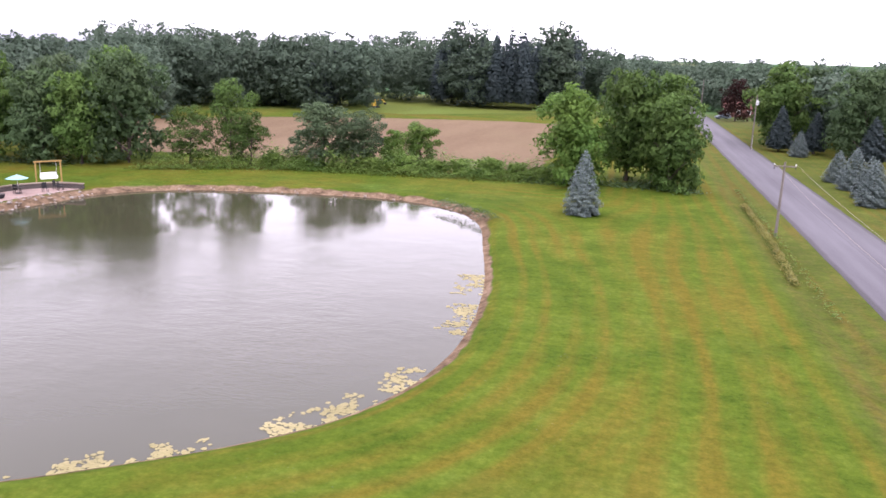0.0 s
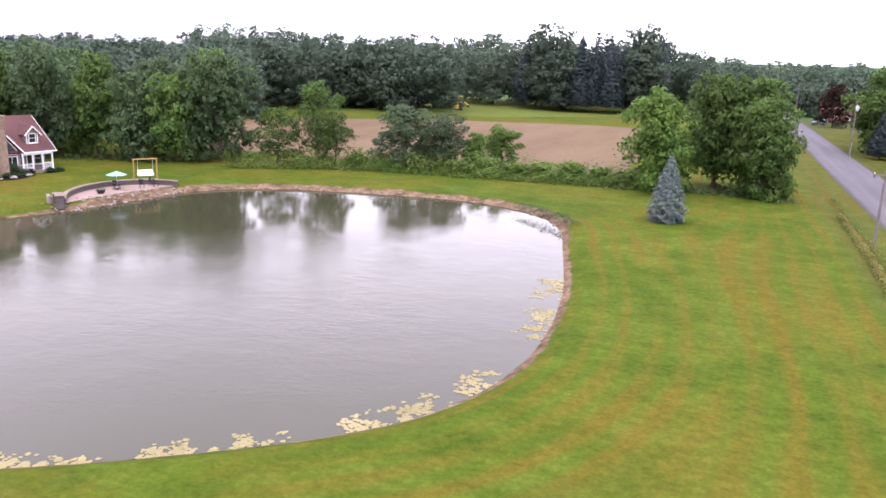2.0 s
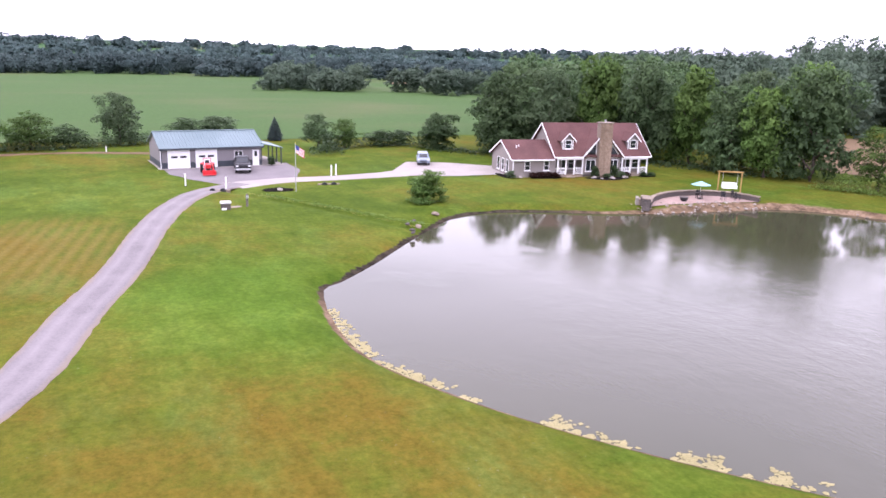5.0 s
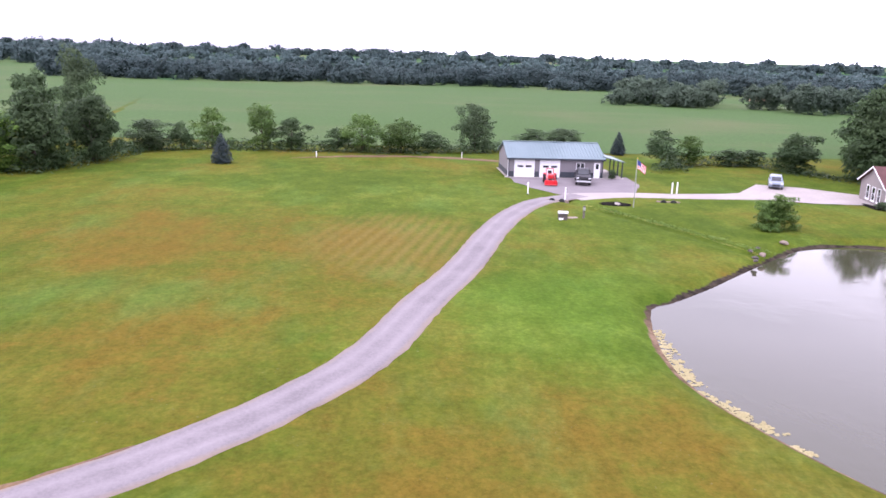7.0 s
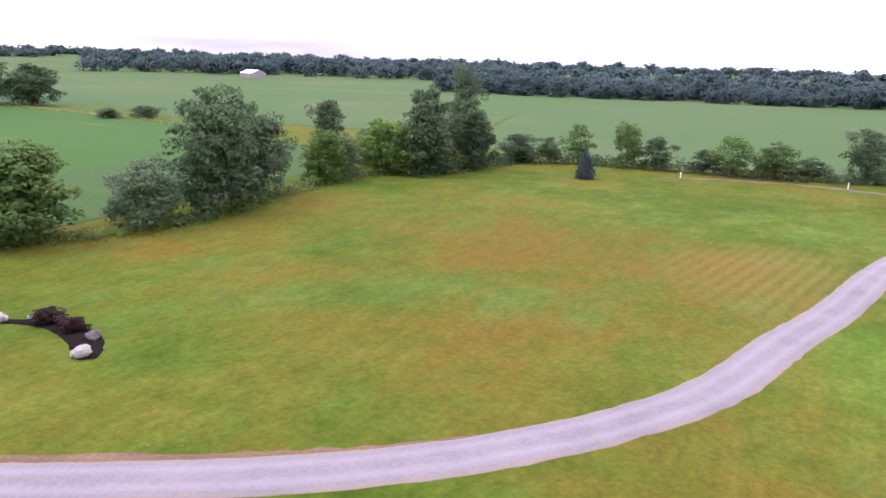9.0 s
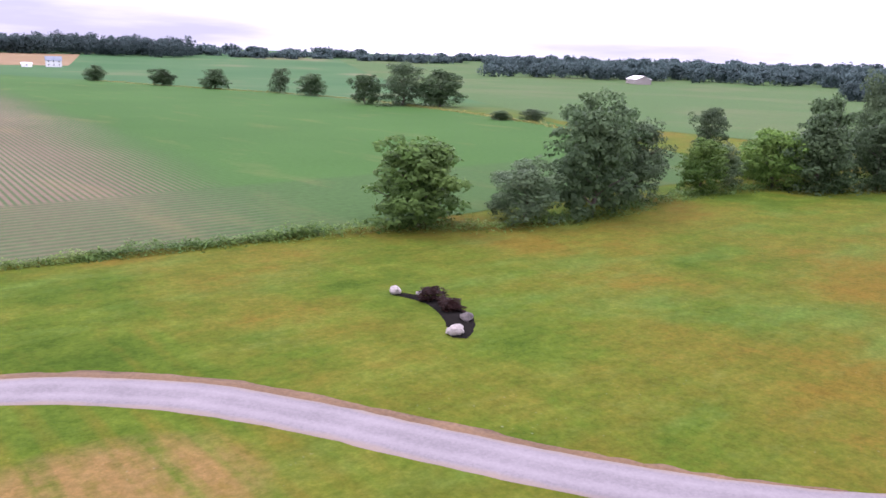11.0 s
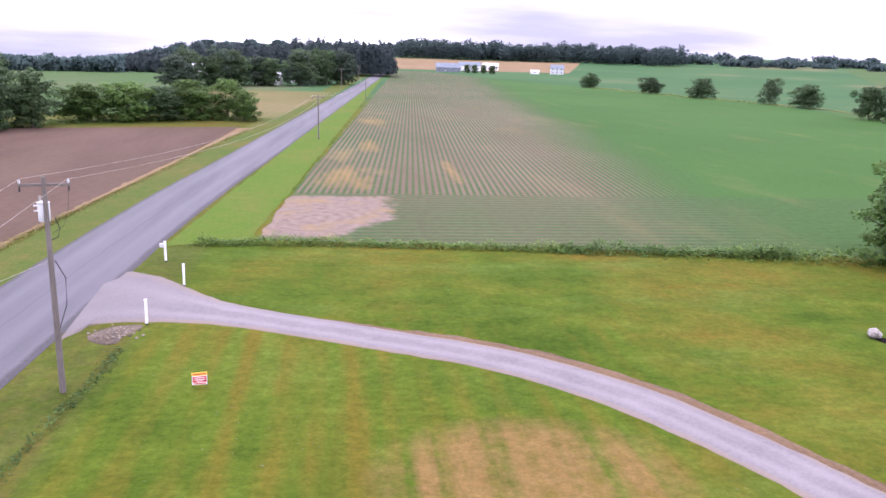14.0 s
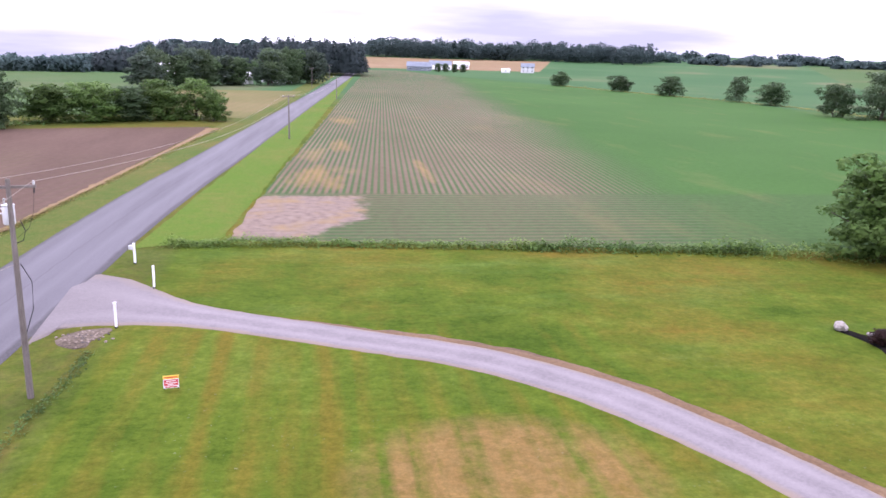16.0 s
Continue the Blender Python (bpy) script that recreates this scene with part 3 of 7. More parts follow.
STEEL = speckled("galvanised_steel", (0.42, 0.43, 0.44), (0.60, 0.61, 0.62), 2, 0.4, 0.7)
GREY_PAINT = speckled("pale_grey_enamel", (0.48, 0.49, 0.50), (0.62, 0.63, 0.64), 2, 0.45)
RED = speckled("red_enamel", (0.42, 0.018, 0.02), (0.62, 0.035, 0.04), 2, 0.4)
TRUCK = speckled("charcoal_car_paint", (0.012, 0.012, 0.014), (0.028, 0.028, 0.032), 1, 0.4, 0.0, 0.3, 0)
CARPAINT = speckled("silver_blue_car_paint", (0.17, 0.21, 0.27), (0.25, 0.30, 0.36), 1, 0.3, 0.4, 0.6, 0)
TEAL = speckled("teal_canvas", (0.20, 0.38, 0.39), (0.28, 0.47, 0.48), 3, 0.8)
BRICK_RED = speckled("red_brick", (0.10, 0.045, 0.038), (0.16, 0.075, 0.06), 2, 0.9)
BLUE_ROOF = speckled("blue_grey_shingle", (0.13, 0.15, 0.18), (0.22, 0.25, 0.29), 1, 0.85)
WIRE = speckled("dull_wire", (0.22, 0.19, 0.16), (0.34, 0.30, 0.26), 2, 0.7)
FLAG_RED = speckled("flag_red", (0.45, 0.03, 0.05), (0.6, 0.06, 0.08), 3, 0.8)
FLAG_BLUE = speckled("flag_blue", (0.03, 0.04, 0.16), (0.05, 0.07, 0.25), 3, 0.8)
YELLOW = speckled("sign_yellow", (0.70, 0.45, 0.05), (0.82, 0.56, 0.10), 3, 0.6)
ALGAE = speckled("yellow_algae_scum", (0.165, 0.145, 0.062), (0.33, 0.29, 0.145), 3.0, 0.9, relief=0.6, big=0.1)


# ---- builders ----
def part(name, bm, mat, parent=None, label="", smooth=False):
    """One bmesh as one mesh object, under a thing or a part where parent is given."""
    me = bpy.data.meshes.new(name)
    bm.to_mesh(me)
    bm.free()
    for m in mat if isinstance(mat, (list, tuple)) else [mat]:
        me.materials.append(m)
    if smooth:
        me.polygons.foreach_set("use_smooth", [True] * len(me.polygons))
    ob = new(name, me)
    ob.parent = parent
    if label:
        ob["label"] = label
    return ob


def soup(name, verts, faces, mat, parent=None, label="", smooth=False):
    me = bpy.data.meshes.new(name)
    me.from_pydata(verts, [], faces)
    me.materials.append(mat)
    if smooth:
        me.polygons.foreach_set("use_smooth", [True] * len(me.polygons))
    ob = new(name, me)
    ob.parent = parent
    if label:
        ob["label"] = label
    return ob


def thing(name, m, label, category, group="", kind=""):
    ob = new(name)
    ob.matrix_basis = m
    return tagged(ob, label, category, group, kind)


def box(bm, x0, x1, y0, y1, z0, z1, bevel=0.0, m=None):
    r = bmesh.ops.create_cube(bm, size=1)
    vs = r["verts"]
    bmesh.ops.scale(bm, vec=(x1 - x0, y1 - y0, z1 - z0), verts=vs)
    bmesh.ops.translate(bm, vec=((x0 + x1) / 2, (y0 + y1) / 2, (z0 + z1) / 2), verts=vs)
    if bevel:
        es = list({e for v in vs for e in v.link_edges})
        r2 = bmesh.ops.bevel(bm, geom=es, offset=bevel, segments=1, affect="EDGES")
        vs = list({v for f in r2["faces"] for v in f.verts} | {v for v in vs if v.is_valid})
    if m is not None:
        bmesh.ops.transform(bm, matrix=m, verts=vs)
    return vs


def boxes(*specs, bevel=0.0):
    bm = bmesh.new()
    for s in specs:
        box(bm, *s, bevel=bevel)
    return bm


def tube(bm, pts, radii, sides=8):
    """A tapered tube along points."""
    rings = []
    for i, (p, r) in enumerate(zip(pts, radii)):
        a = Vector(pts[max(i - 1, 0)])
        b = Vector(pts[min(i + 1, len(pts) - 1)])
        q = (b - a).to_track_quat("Z", "Y")
        rings.append([bm.verts.new(Vector(p) + q @ Vector((r * math.cos(2 * math.pi * k / sides), r * math.sin(2 * math.pi * k / sides), 0))) for k in range(sides)])
    for r0, r1 in zip(rings, rings[1:]):
        for k in range(sides):
            bm.faces.new((r0[k], r0[(k + 1) % sides], r1[(k + 1) % sides], r1[k]))
    bm.faces.new(rings[0][::-1])
    bm.faces.new(rings[-1])


def prism(bm, profile, x0, x1):
    """A profile of (y, z) points drawn out along x."""
    a = [bm.verts.new((x0, y, z)) for y, z in profile]
    b = [bm.verts.new((x1, y, z)) for y, z in profile]
    n = len(profile)
    bm.faces.new(a[::-1])
    bm.faces.new(b)
    for i in range(n):
        bm.faces.new((a[i], a[(i + 1) % n], b[(i + 1) % n], b[i]))
    bmesh.ops.recalc_face_normals(bm, faces=bm.faces)


def spline(points, step, closed=False):
    """A smooth run of points through the given ones, about step metres apart."""
    pts = np.array(points, float)
    n = len(pts)
    out = []
    for i in range(n if closed else n - 1):
        p0, p1, p2, p3 = (pts[j % n] if closed else pts[min(max(j, 0), n - 1)] for j in (i - 1, i, i + 1, i + 2))
        k = max(2, int(np.linalg.norm(p2 - p1) / step))
        for s in np.arange(k) / k:
            out.append(0.5 * (2 * p1 + (p2 - p0) * s + (2 * p0 - 5 * p1 + 4 * p2 - p3) * s * s + (3 * p1 - p0 - 3 * p2 + p3) * s ** 3))
    if not closed:
        out.append(pts[-1])
    return np.array(out)


# ---- lie of the land ----
WATER_Z = -0.55
SHORE = spline([(-46.3, 17.2), (-40.5, 15.5), (-34, 15.0), (-27.5, 17.0), (-22, 19.8), (-17.3, 22.9), (-13.4, 26.0), (-10.5, 29.5), (-8.6, 34.5), (-8.0, 41),
                (-8.7, 50), (-10.8, 61), (-13.2, 71), (-17.5, 77), (-24, 80), (-33, 80), (-43, 78.3), (-50, 75.5), (-54, 71), (-55.5, 64.5),
                (-57.0, 59), (-59.8, 53.5), (-63, 48), (-65, 42), (-63.5, 36.5), (-58, 30), (-51, 22.7), (-47.5, 18.8)], 1.0, True)
SHORE = SHORE * (1.034 - 0.020 * np.clip((-42 - SHORE[:, :1]) / 10, 0, 1) * np.clip((62 - SHORE[:, 1:]) / 10, 0, 1))
DITCH = [((-86, 20.5), (-80, 22.7)), ((-80, 22.7), (-71.9, 26.9)), ((-71.9, 26.9), (-59, 31.6)), ((13.2, -20), (13.2, 250))]


def shore_distance(X, Y):
    """Distance from the waterline, positive on land."""
    a, b = SHORE, np.roll(SHORE, -1, 0)
    best = np.full(X.shape, 1e9)
    inside = np.zeros(X.shape, bool)
    for (ax, ay), (bx, by) in zip(a, b):
        ux, uy = bx - ax, by - ay
        s = np.clip(((X - ax) * ux + (Y - ay) * uy) / (ux * ux + uy * uy), 0, 1)
        best = np.minimum(best, (X - ax - s * ux) ** 2 + (Y - ay - s * uy) ** 2)
        if ay != by:
            inside ^= ((ay > Y) != (by > Y)) & (X < ux * (Y - ay) / uy + ax)
    d = np.sqrt(best)
    return np.where(inside, -d, d)


def land(X, Y):
    """Height of the ground without the pond."""
    r = np.hypot(X, Y)
    s = np.clip((r - 480) / 1300, 0, 1)
    # a shallow valley opens to the south-east, past the road
    turn = np.degrees(np.arctan2(X, -np.asarray(Y, float)))
    q = np.clip((turn - 8) / 16, 0, 1) * np.clip((100 - turn) / 40, 0, 1)
    fall = np.clip(r - 470, 0, 2500) * 0.075 * q * q * (3 - 2 * q)
    return 26 * s * s * (3 - 2 * s) - fall


def ground_height(X, Y):
    z = land(X, Y)
    d = shore_distance(X, Y)
    s = np.clip((d + 1.4) / 2.9, 0, 1)
    bank = -1.5 + 1.5 * s
    bank = np.where(d > 0, WATER_Z * (1 - np.clip(d / 1.5, 0, 1)) ** 1.3, WATER_Z + np.clip(d, -4, 0) * 0.35)
    z = z + np.where(d < 1.5, bank, 0)
    dip = np.zeros(X.shape)
    for (ax, ay), (bx, by) in DITCH:
        ux, uy = bx - ax, by - ay
        q = np.clip(((X - ax) * ux + (Y - ay) * uy) / (ux * ux + uy * uy), 0, 1)
        e = np.hypot(X - ax - q * ux, Y - ay - q * uy)
        dip = np.maximum(dip, 0.28 * np.exp(-(e / 0.9) ** 2) * (d > 0.5))
    return z - dip


def axis(parts):
    out = []
    for a, b, step in parts:
        out += list(np.arange(a, b, step))
    return np.array(out + [parts[-1][1]])


gx = axis([(-3000, -800, 150), (-800, -200, 40), (-200, -90, 10), (-90, -70.8, 1.2), (-70.8, -5, 0.6), (-5, 10, 2.5), (10, 17, 0.7), (17, 25, 2), (25, 105, 10), (105, 800, 60), (800, 3000, 200)])
gy = axis([(-3000, -800, 150), (-800, -200, 40), (-200, -20, 10), (-20, 11, 3), (11, 87, 0.6), (87, 127, 5), (127, 407, 20), (407, 800, 60), (800, 3000, 200)])
GX, GY = np.meshgrid(gx, gy, indexing="ij")
GZ = ground_height(GX, GY)
nx, ny = GX.shape
gv = np.stack([GX.ravel(), GY.ravel(), GZ.ravel()], 1)
gi = np.arange(nx * ny).reshape(nx, ny)
gf = np.stack([gi[:-1, :-1].ravel(), gi[1:, :-1].ravel(), gi[1:, 1:].ravel(), gi[:-1, 1:].ravel()], 1)
ground = soup("ground", gv.tolist(), gf.tolist(), LAWN, smooth=True)
# width of the bare bank: broad in the north, a thin line elsewhere
bank_wide = 0.36 + 0.75 * np.clip((GY - 66) / 8, 0, 1) + 0.18 * np.clip((GX + 13) / 4, 0, 1) * np.clip((GY - 30) / 6, 0, 1) + 1.6 * np.exp(-((GX + 58.5) ** 2 + (GY - 66) ** 2) / 40)
bank_near = np.clip(1 - np.clip(shore_distance(GX, GY), 0, 50) / (2 * bank_wide), 0, 1).ravel()
ground.data.attributes.new("bank", "FLOAT", "POINT").data.foreach_set("value", bank_near.astype(np.float32))
d_shore = shore_distance(GX, GY)
hug = np.clip((20 - d_shore) / 14, 0, 1)
hug = hug * hug * (3 - 2 * hug)
mow = (GX + 8) * (1 - hug) + d_shore * hug
ground.data.attributes.new("mow", "FLOAT", "POINT").data.foreach_set("value", mow.ravel().astype(np.float32))
tagged(ground, "patchy green and yellow mown lawn and open country", "ground", kind="structure")

water = soup("water", [(-74, 10, WATER_Z), (-5, 10, WATER_Z), (-5, 88, WATER_Z), (-74, 88, WATER_Z)], [(0, 1, 2, 3)], WATER)
tagged(water, "murky grey-green pond water with small ripples", "pond", kind="structure")


def ribbon(name, centre, widths, mat, lift, label, category, crown=0.04, rough=0.0):
    """A road along a line, with slightly uneven edges that run down into the ground."""
    c = np.array(centre)
    d = np.gradient(c, axis=0)
    d /= np.linalg.norm(d, axis=1)[:, None]
    n = np.stack([-d[:, 1], d[:, 0]], 1)
    w = np.interp(np.linspace(0, 1, len(c)), np.linspace(0, 1, len(widths)), widths)
    prof = [(-0.54, -0.05), (-0.5, 0.0), (-0.2, 0.8), (0.2, 0.8), (0.5, 0.0), (0.54, -0.05)]
    rng = np.random.RandomState(7)
    verts, faces = [], []
    for i in range(len(c)):
        for s, h in prof:
            j = rng.normal(0, rough) if abs(s) > 0.4 else 0
            x, y = c[i] + n[i] * (s * w[i] + j)
            verts.append((x, y, float(land(x, y)) + lift + (crown * h if h > 0 else h)))
    k = len(prof)
    for i in range(len(c) - 1):
        for j in range(k - 1):
            faces.append((i * k + j, i * k + j + 1, (i + 1) * k + j + 1, (i + 1) * k + j))
    ob = soup(name, verts, faces, mat, smooth=True)
    across = np.tile([s for s, h in prof], len(c)).astype(np.float32)
    ob.data.attributes.new("across", "FLOAT", "POINT").data.foreach_set("value", across)
    return tagged(ob, label, category, kind="structure")


ROAD = spline([(20, 900), (20, 300), (20, 60), (19.6, 5), (18.7, -45), (17.4, -78), (14.7, -113), (12, -149), (9.3, -185), (4.1, -255), (-5.6, -385), (-20, -580), (-42, -875)], 4.0)
ribbon("road", ROAD, [6.5, 6.5], ASPHALT, 0.06, "worn grey two-lane asphalt country road", "road", 0.05, 0.04)
DRIVE = spline([(15.6, -46.5), (13.6, -46.45), (10.2, -45.1), (4, -42.3), (-2, -39.3), (-7.7, -36.3), (-12.5, -31.9), (-16.1, -26.4), (-19.0, -20.8), (-22.3, -15.0), (-26.3, -9.7), (-31.6, -4.7),
                (-38.0, -0.6), (-47, 2.6), (-56, 6.1), (-68.5, 10.0), (-77, 13.3), (-84, 17.4), (-88.3, 23)], 0.8)
DRIVE_WIDTHS = [13.6, 8.4, 5.4, 3.8, 3.0] + [2.8] * 11 + [2.7] * 40 + [3.2]
ribbon("driveway", DRIVE, DRIVE_WIDTHS, GRAVEL, 0.05, "pale grey gravel driveway curving across the lawn", "driveway", 0.03, 0.035)
d_dir = np.gradient(DRIVE, axis=0)
d_dir /= np.linalg.norm(d_dir, axis=1)[:, None]
VERGE = DRIVE + np.stack([-d_dir[:, 1], d_dir[:, 0]], 1) * 1.45
ribbon("driveway_edge", VERGE[14:72], [0.1, 1.0, 1.5, 1.4, 1.1, 0.8, 0.1], VERGE_SOIL, 0.02, "dry sandy verge along the gravel driveway", "verge", 0.004, 0.10)
LANE = spline([(-87.4, 21.6), (-89.2, 28), (-89.0, 35), (-89.6, 43), (-91.0, 49)], 0.8)
ribbon("house_drive", LANE, [4.2, 3.0, 3.0, 3.6, 6.5], CONCRETE, 0.05, "narrow pale concrete lane to the house", "driveway", 0.01, 0.02)


def sheet(name, poly, mat, lift, label, category, cell=12.0, ragged=0.0):
    """A field: a convex patch laid on the ground, cut from a grid so that it follows the land."""
    p = np.array(poly, float)
    area = 0.5 * np.sum(p[:, 0] * np.roll(p[:, 1], -1) - p[:, 1] * np.roll(p[:, 0], -1))
    if area < 0:
        p = p[::-1]
    lo, hi = p.min(0) - 0.5, p.max(0) + 0.5
    n = [max(1, min(60, int((hi[i] - lo[i]) / cell))) for i in (0, 1)]
    bm = bmesh.new()
    bmesh.ops.create_grid(bm, x_segments=n[0], y_segments=n[1], size=0.5)
    for v in bm.verts:
        v.co.x, v.co.y = lo[0] + (v.co.x + 0.5) * (hi[0] - lo[0]), lo[1] + (v.co.y + 0.5) * (hi[1] - lo[1])
    for a, b in zip(p, np.roll(p, -1, 0)):
        nrm = Vector((b[1] - a[1], a[0] - b[0], 0)).normalized()
        bmesh.ops.bisect_plane(bm, geom=bm.verts[:] + bm.edges[:] + bm.faces[:], plane_co=(*a, 0), plane_no=nrm, clear_outer=True)
    if ragged:
        rim = [e for e in bm.edges if e.is_boundary]
        bmesh.ops.subdivide_edges(bm, edges=rim, cuts=3)
        for v in bm.verts:
            if v.is_boundary:
                v.co.x += ragged * noise.noise((v.co.x * 0.35, v.co.y * 0.35, 1))
                v.co.y += ragged * noise.noise((v.co.x * 0.35, v.co.y * 0.35, 7))
    for v in bm.verts:
        v.co.z = float(land(v.co.x, v.co.y)) + lift
    ob = part(name, bm, mat, smooth=True)
    return tagged(ob, label, category, kind="structure")


sheet("field_south", [(8.0, -62.5), (-43, -57.0), (-112, -57.5), (-158, -140), (-160, -330), (-60, -640), (-27.5, -640), (2.5, -150), (6.5, -84)], FIELD_ROWS, 0.05, "sprouting row crop over pale soil", "field", 8, 0.5)
sheet("verge_south", [(14.4, -60), (8.4, -62.2), (6.8, -84), (2.8, -150), (-27, -640), (-23.5, -640), (8.6, -150), (13.6, -84)], VERGE_GRASS, 0.03, "bright green grass strip between road and crop", "verge", 6, 0.3)
sheet("verge_east", [(21.8, -54), (26.8, -56), (20.8, -158), (-2, -640), (-16, -640), (15.2, -150)], VERGE_ROUGH, 0.03, "yellowing grass strip between road and ploughed field", "verge", 6, 0.3)
sheet("verge_east", [(21.6, -54.2), (22.5, -8), (27.8, -8), (26.8, -56)], VERGE_ROUGH, 0.034, "rough grass strip between road and ploughed field", "verge", 6, 0.1)
sheet("field_southwest", [(-116, -56.5), (-137, -55), (-420, -110), (-950, -380), (-900, -900), (-420, -1000), (-200, -760), (-166, -330), (-164, -142)], FIELD_GREEN, 0.07, "wide green crop running to the far woods", "field", 40)
sheet("field_west", [(-137, -52), (-133, 30), (-128, 80), (-215, 240), (-330, 320), (-520, 110), (-520, -120), (-400, -108)], FIELD_GREEN, 0.06, "wide green crop on a low rise", "field", 20, 1.5)
sheet("field_far_west", [(-362, 172), (-372, 212), (-585, 338), (-520, 240)], FIELD_BARE_N, 0.10, "bare tan ploughed field on the far rise", "field", 30, 1.5)
sheet("field_north", [(-94, 112), (-75, 105), (-12, 106), (-12, 196), (-30, 200), (-66, 190), (-95, 172), (-110, 150)], FIELD_BARE_N, 0.06, "bare tan ploughed field", "field", 6, 1.2)
sheet("meadow_north", [(-120, 150), (-97, 172), (-66, 191), (-30, 201), (-12, 197), (-8, 330), (-120, 330), (-150, 230)], FIELD_MEADOW, 0.05, "rough bright green meadow before the woods", "meadow", 10, 1.0)
sheet("field_east", [(26.5, -56), (27.5, -35), (150, -35), (150, -125), (39.5, -152), (20.5, -158)], FIELD_BARE_S, 0.06, "bare brown ploughed field beside the road", "field", 8, 0.2)
sheet("pasture", [(17.5, -178), (62, -186), (75, -300), (8, -300)], DRY_PASTURE, 0.045, "dry yellowing pasture beside the road", "pasture", 8, 0.8)
sheet("field_southeast", [(36, -183), (200, -150), (345, -395), (290, -430), (96, -462), (84, -448), (62, -300)], FIELD_GREEN, 0.06, "green crop behind a hedgerow", "field", 20)
sheet("stubble_far", [(-34, -690), (-190, -690), (-285, -985), (-44, -1000)], STRAW, 0.08, "ripe tan stubble behind farm buildings", "field", 20)
sheet("yard", [(-103.8, 16.6), (-97.5, 16.8), (-92.5, 18.6), (-87.8, 21.0), (-87.0, 25), (-90, 30), (-97, 33.0), (-103.8, 33.2)], GRAVEL, 0.03, "gravel yard before the workshop", "yard", 3, 0.4)
sheet("apron", [(-99.3, 49.5), (-97.0, 54.5), (-92.0, 59.3), (-84.6, 56.6), (-85.2, 50.0), (-87.5, 44.0), (-92.2, 44.0)], CONCRETE, 0.065, "pale concrete parking apron before the garage", "apron", 3)
EAST_EDGE = spline([(27.9, -20), (27.3, -40), (26.4, -60), (23.6, -108), (20.9, -154)], 0.8)
ribbon("bare_strip", EAST_EDGE, [0.4, 0.6, 0.4, 0.7, 0.5, 0.9, 2.4], STRAW, 0.066, "dry tan strip along the ploughed field's edge", "soil", 0.004, 0.13)
TRACK = spline([(-117.5, -14), (-120.5, -7), (-122.3, 2), (-121.3, 11), (-117.8, 18.5), (-112, 21)], 0.8)
ribbon("bare_strip", TRACK, [0.3, 1.4, 2.2, 1.8, 2.4, 1.6, 0.4], VERGE_SOIL, 0.02, "bare brown soil strip along the far lawn edge", "soil", 0.004, 0.25)



# ---- trees ----
def leaf_quads(centres, normals, size, rng, lift=0.45):
    """Small leaf clumps, one three-cornered clump at each centre, facing outward and up."""
    n = len(centres)
    nn = normals + rng.normal(0, 0.5, (n, 3)) + np.array([0, 0, lift])
    nn /= np.linalg.norm(nn, axis=1)[:, None] + 1e-9
    a = rng.normal(0, 1, (n, 3))
    u = np.cross(nn, a)
    u /= np.linalg.norm(u, axis=1)[:, None] + 1e-9
    v = np.cross(nn, u)
    s = (size * rng.uniform(0.55, 1.4, n))[:, None]
    k = rng.uniform(0.5, 1.0, n)[:, None]
    p = np.stack([centres - u * s - v * s * k * 0.5, centres + u * s - v * s * k * 0.35 + nn * s * 0.2, centres + v * s * k * 1.1], 1)
    f = np.arange(3 * n).reshape(n, 3)
    return p.reshape(-1, 3), f


def soft_normals(me, centres, outward, round_off):
    """Leaf clumps take the light of the limb and crown that they sit on, so that foliage shades in masses."""
    mid = centres.mean(0)
    radial = centres - mid
    radial /= np.linalg.norm(radial, axis=1)[:, None] + 1e-9
    n = outward * (1 - round_off) + radial * round_off + np.array([0, 0, 0.12])
    n /= np.linalg.norm(n, axis=1)[:, None] + 1e-9
    at = me.attributes.new("custom_normal", "FLOAT_VECTOR", "POINT")
    at.data.foreach_set("vector", np.repeat(n, 3, 0).astype(np.float32).ravel())
    me.polygons.foreach_set("use_smooth", [True] * len(me.polygons))


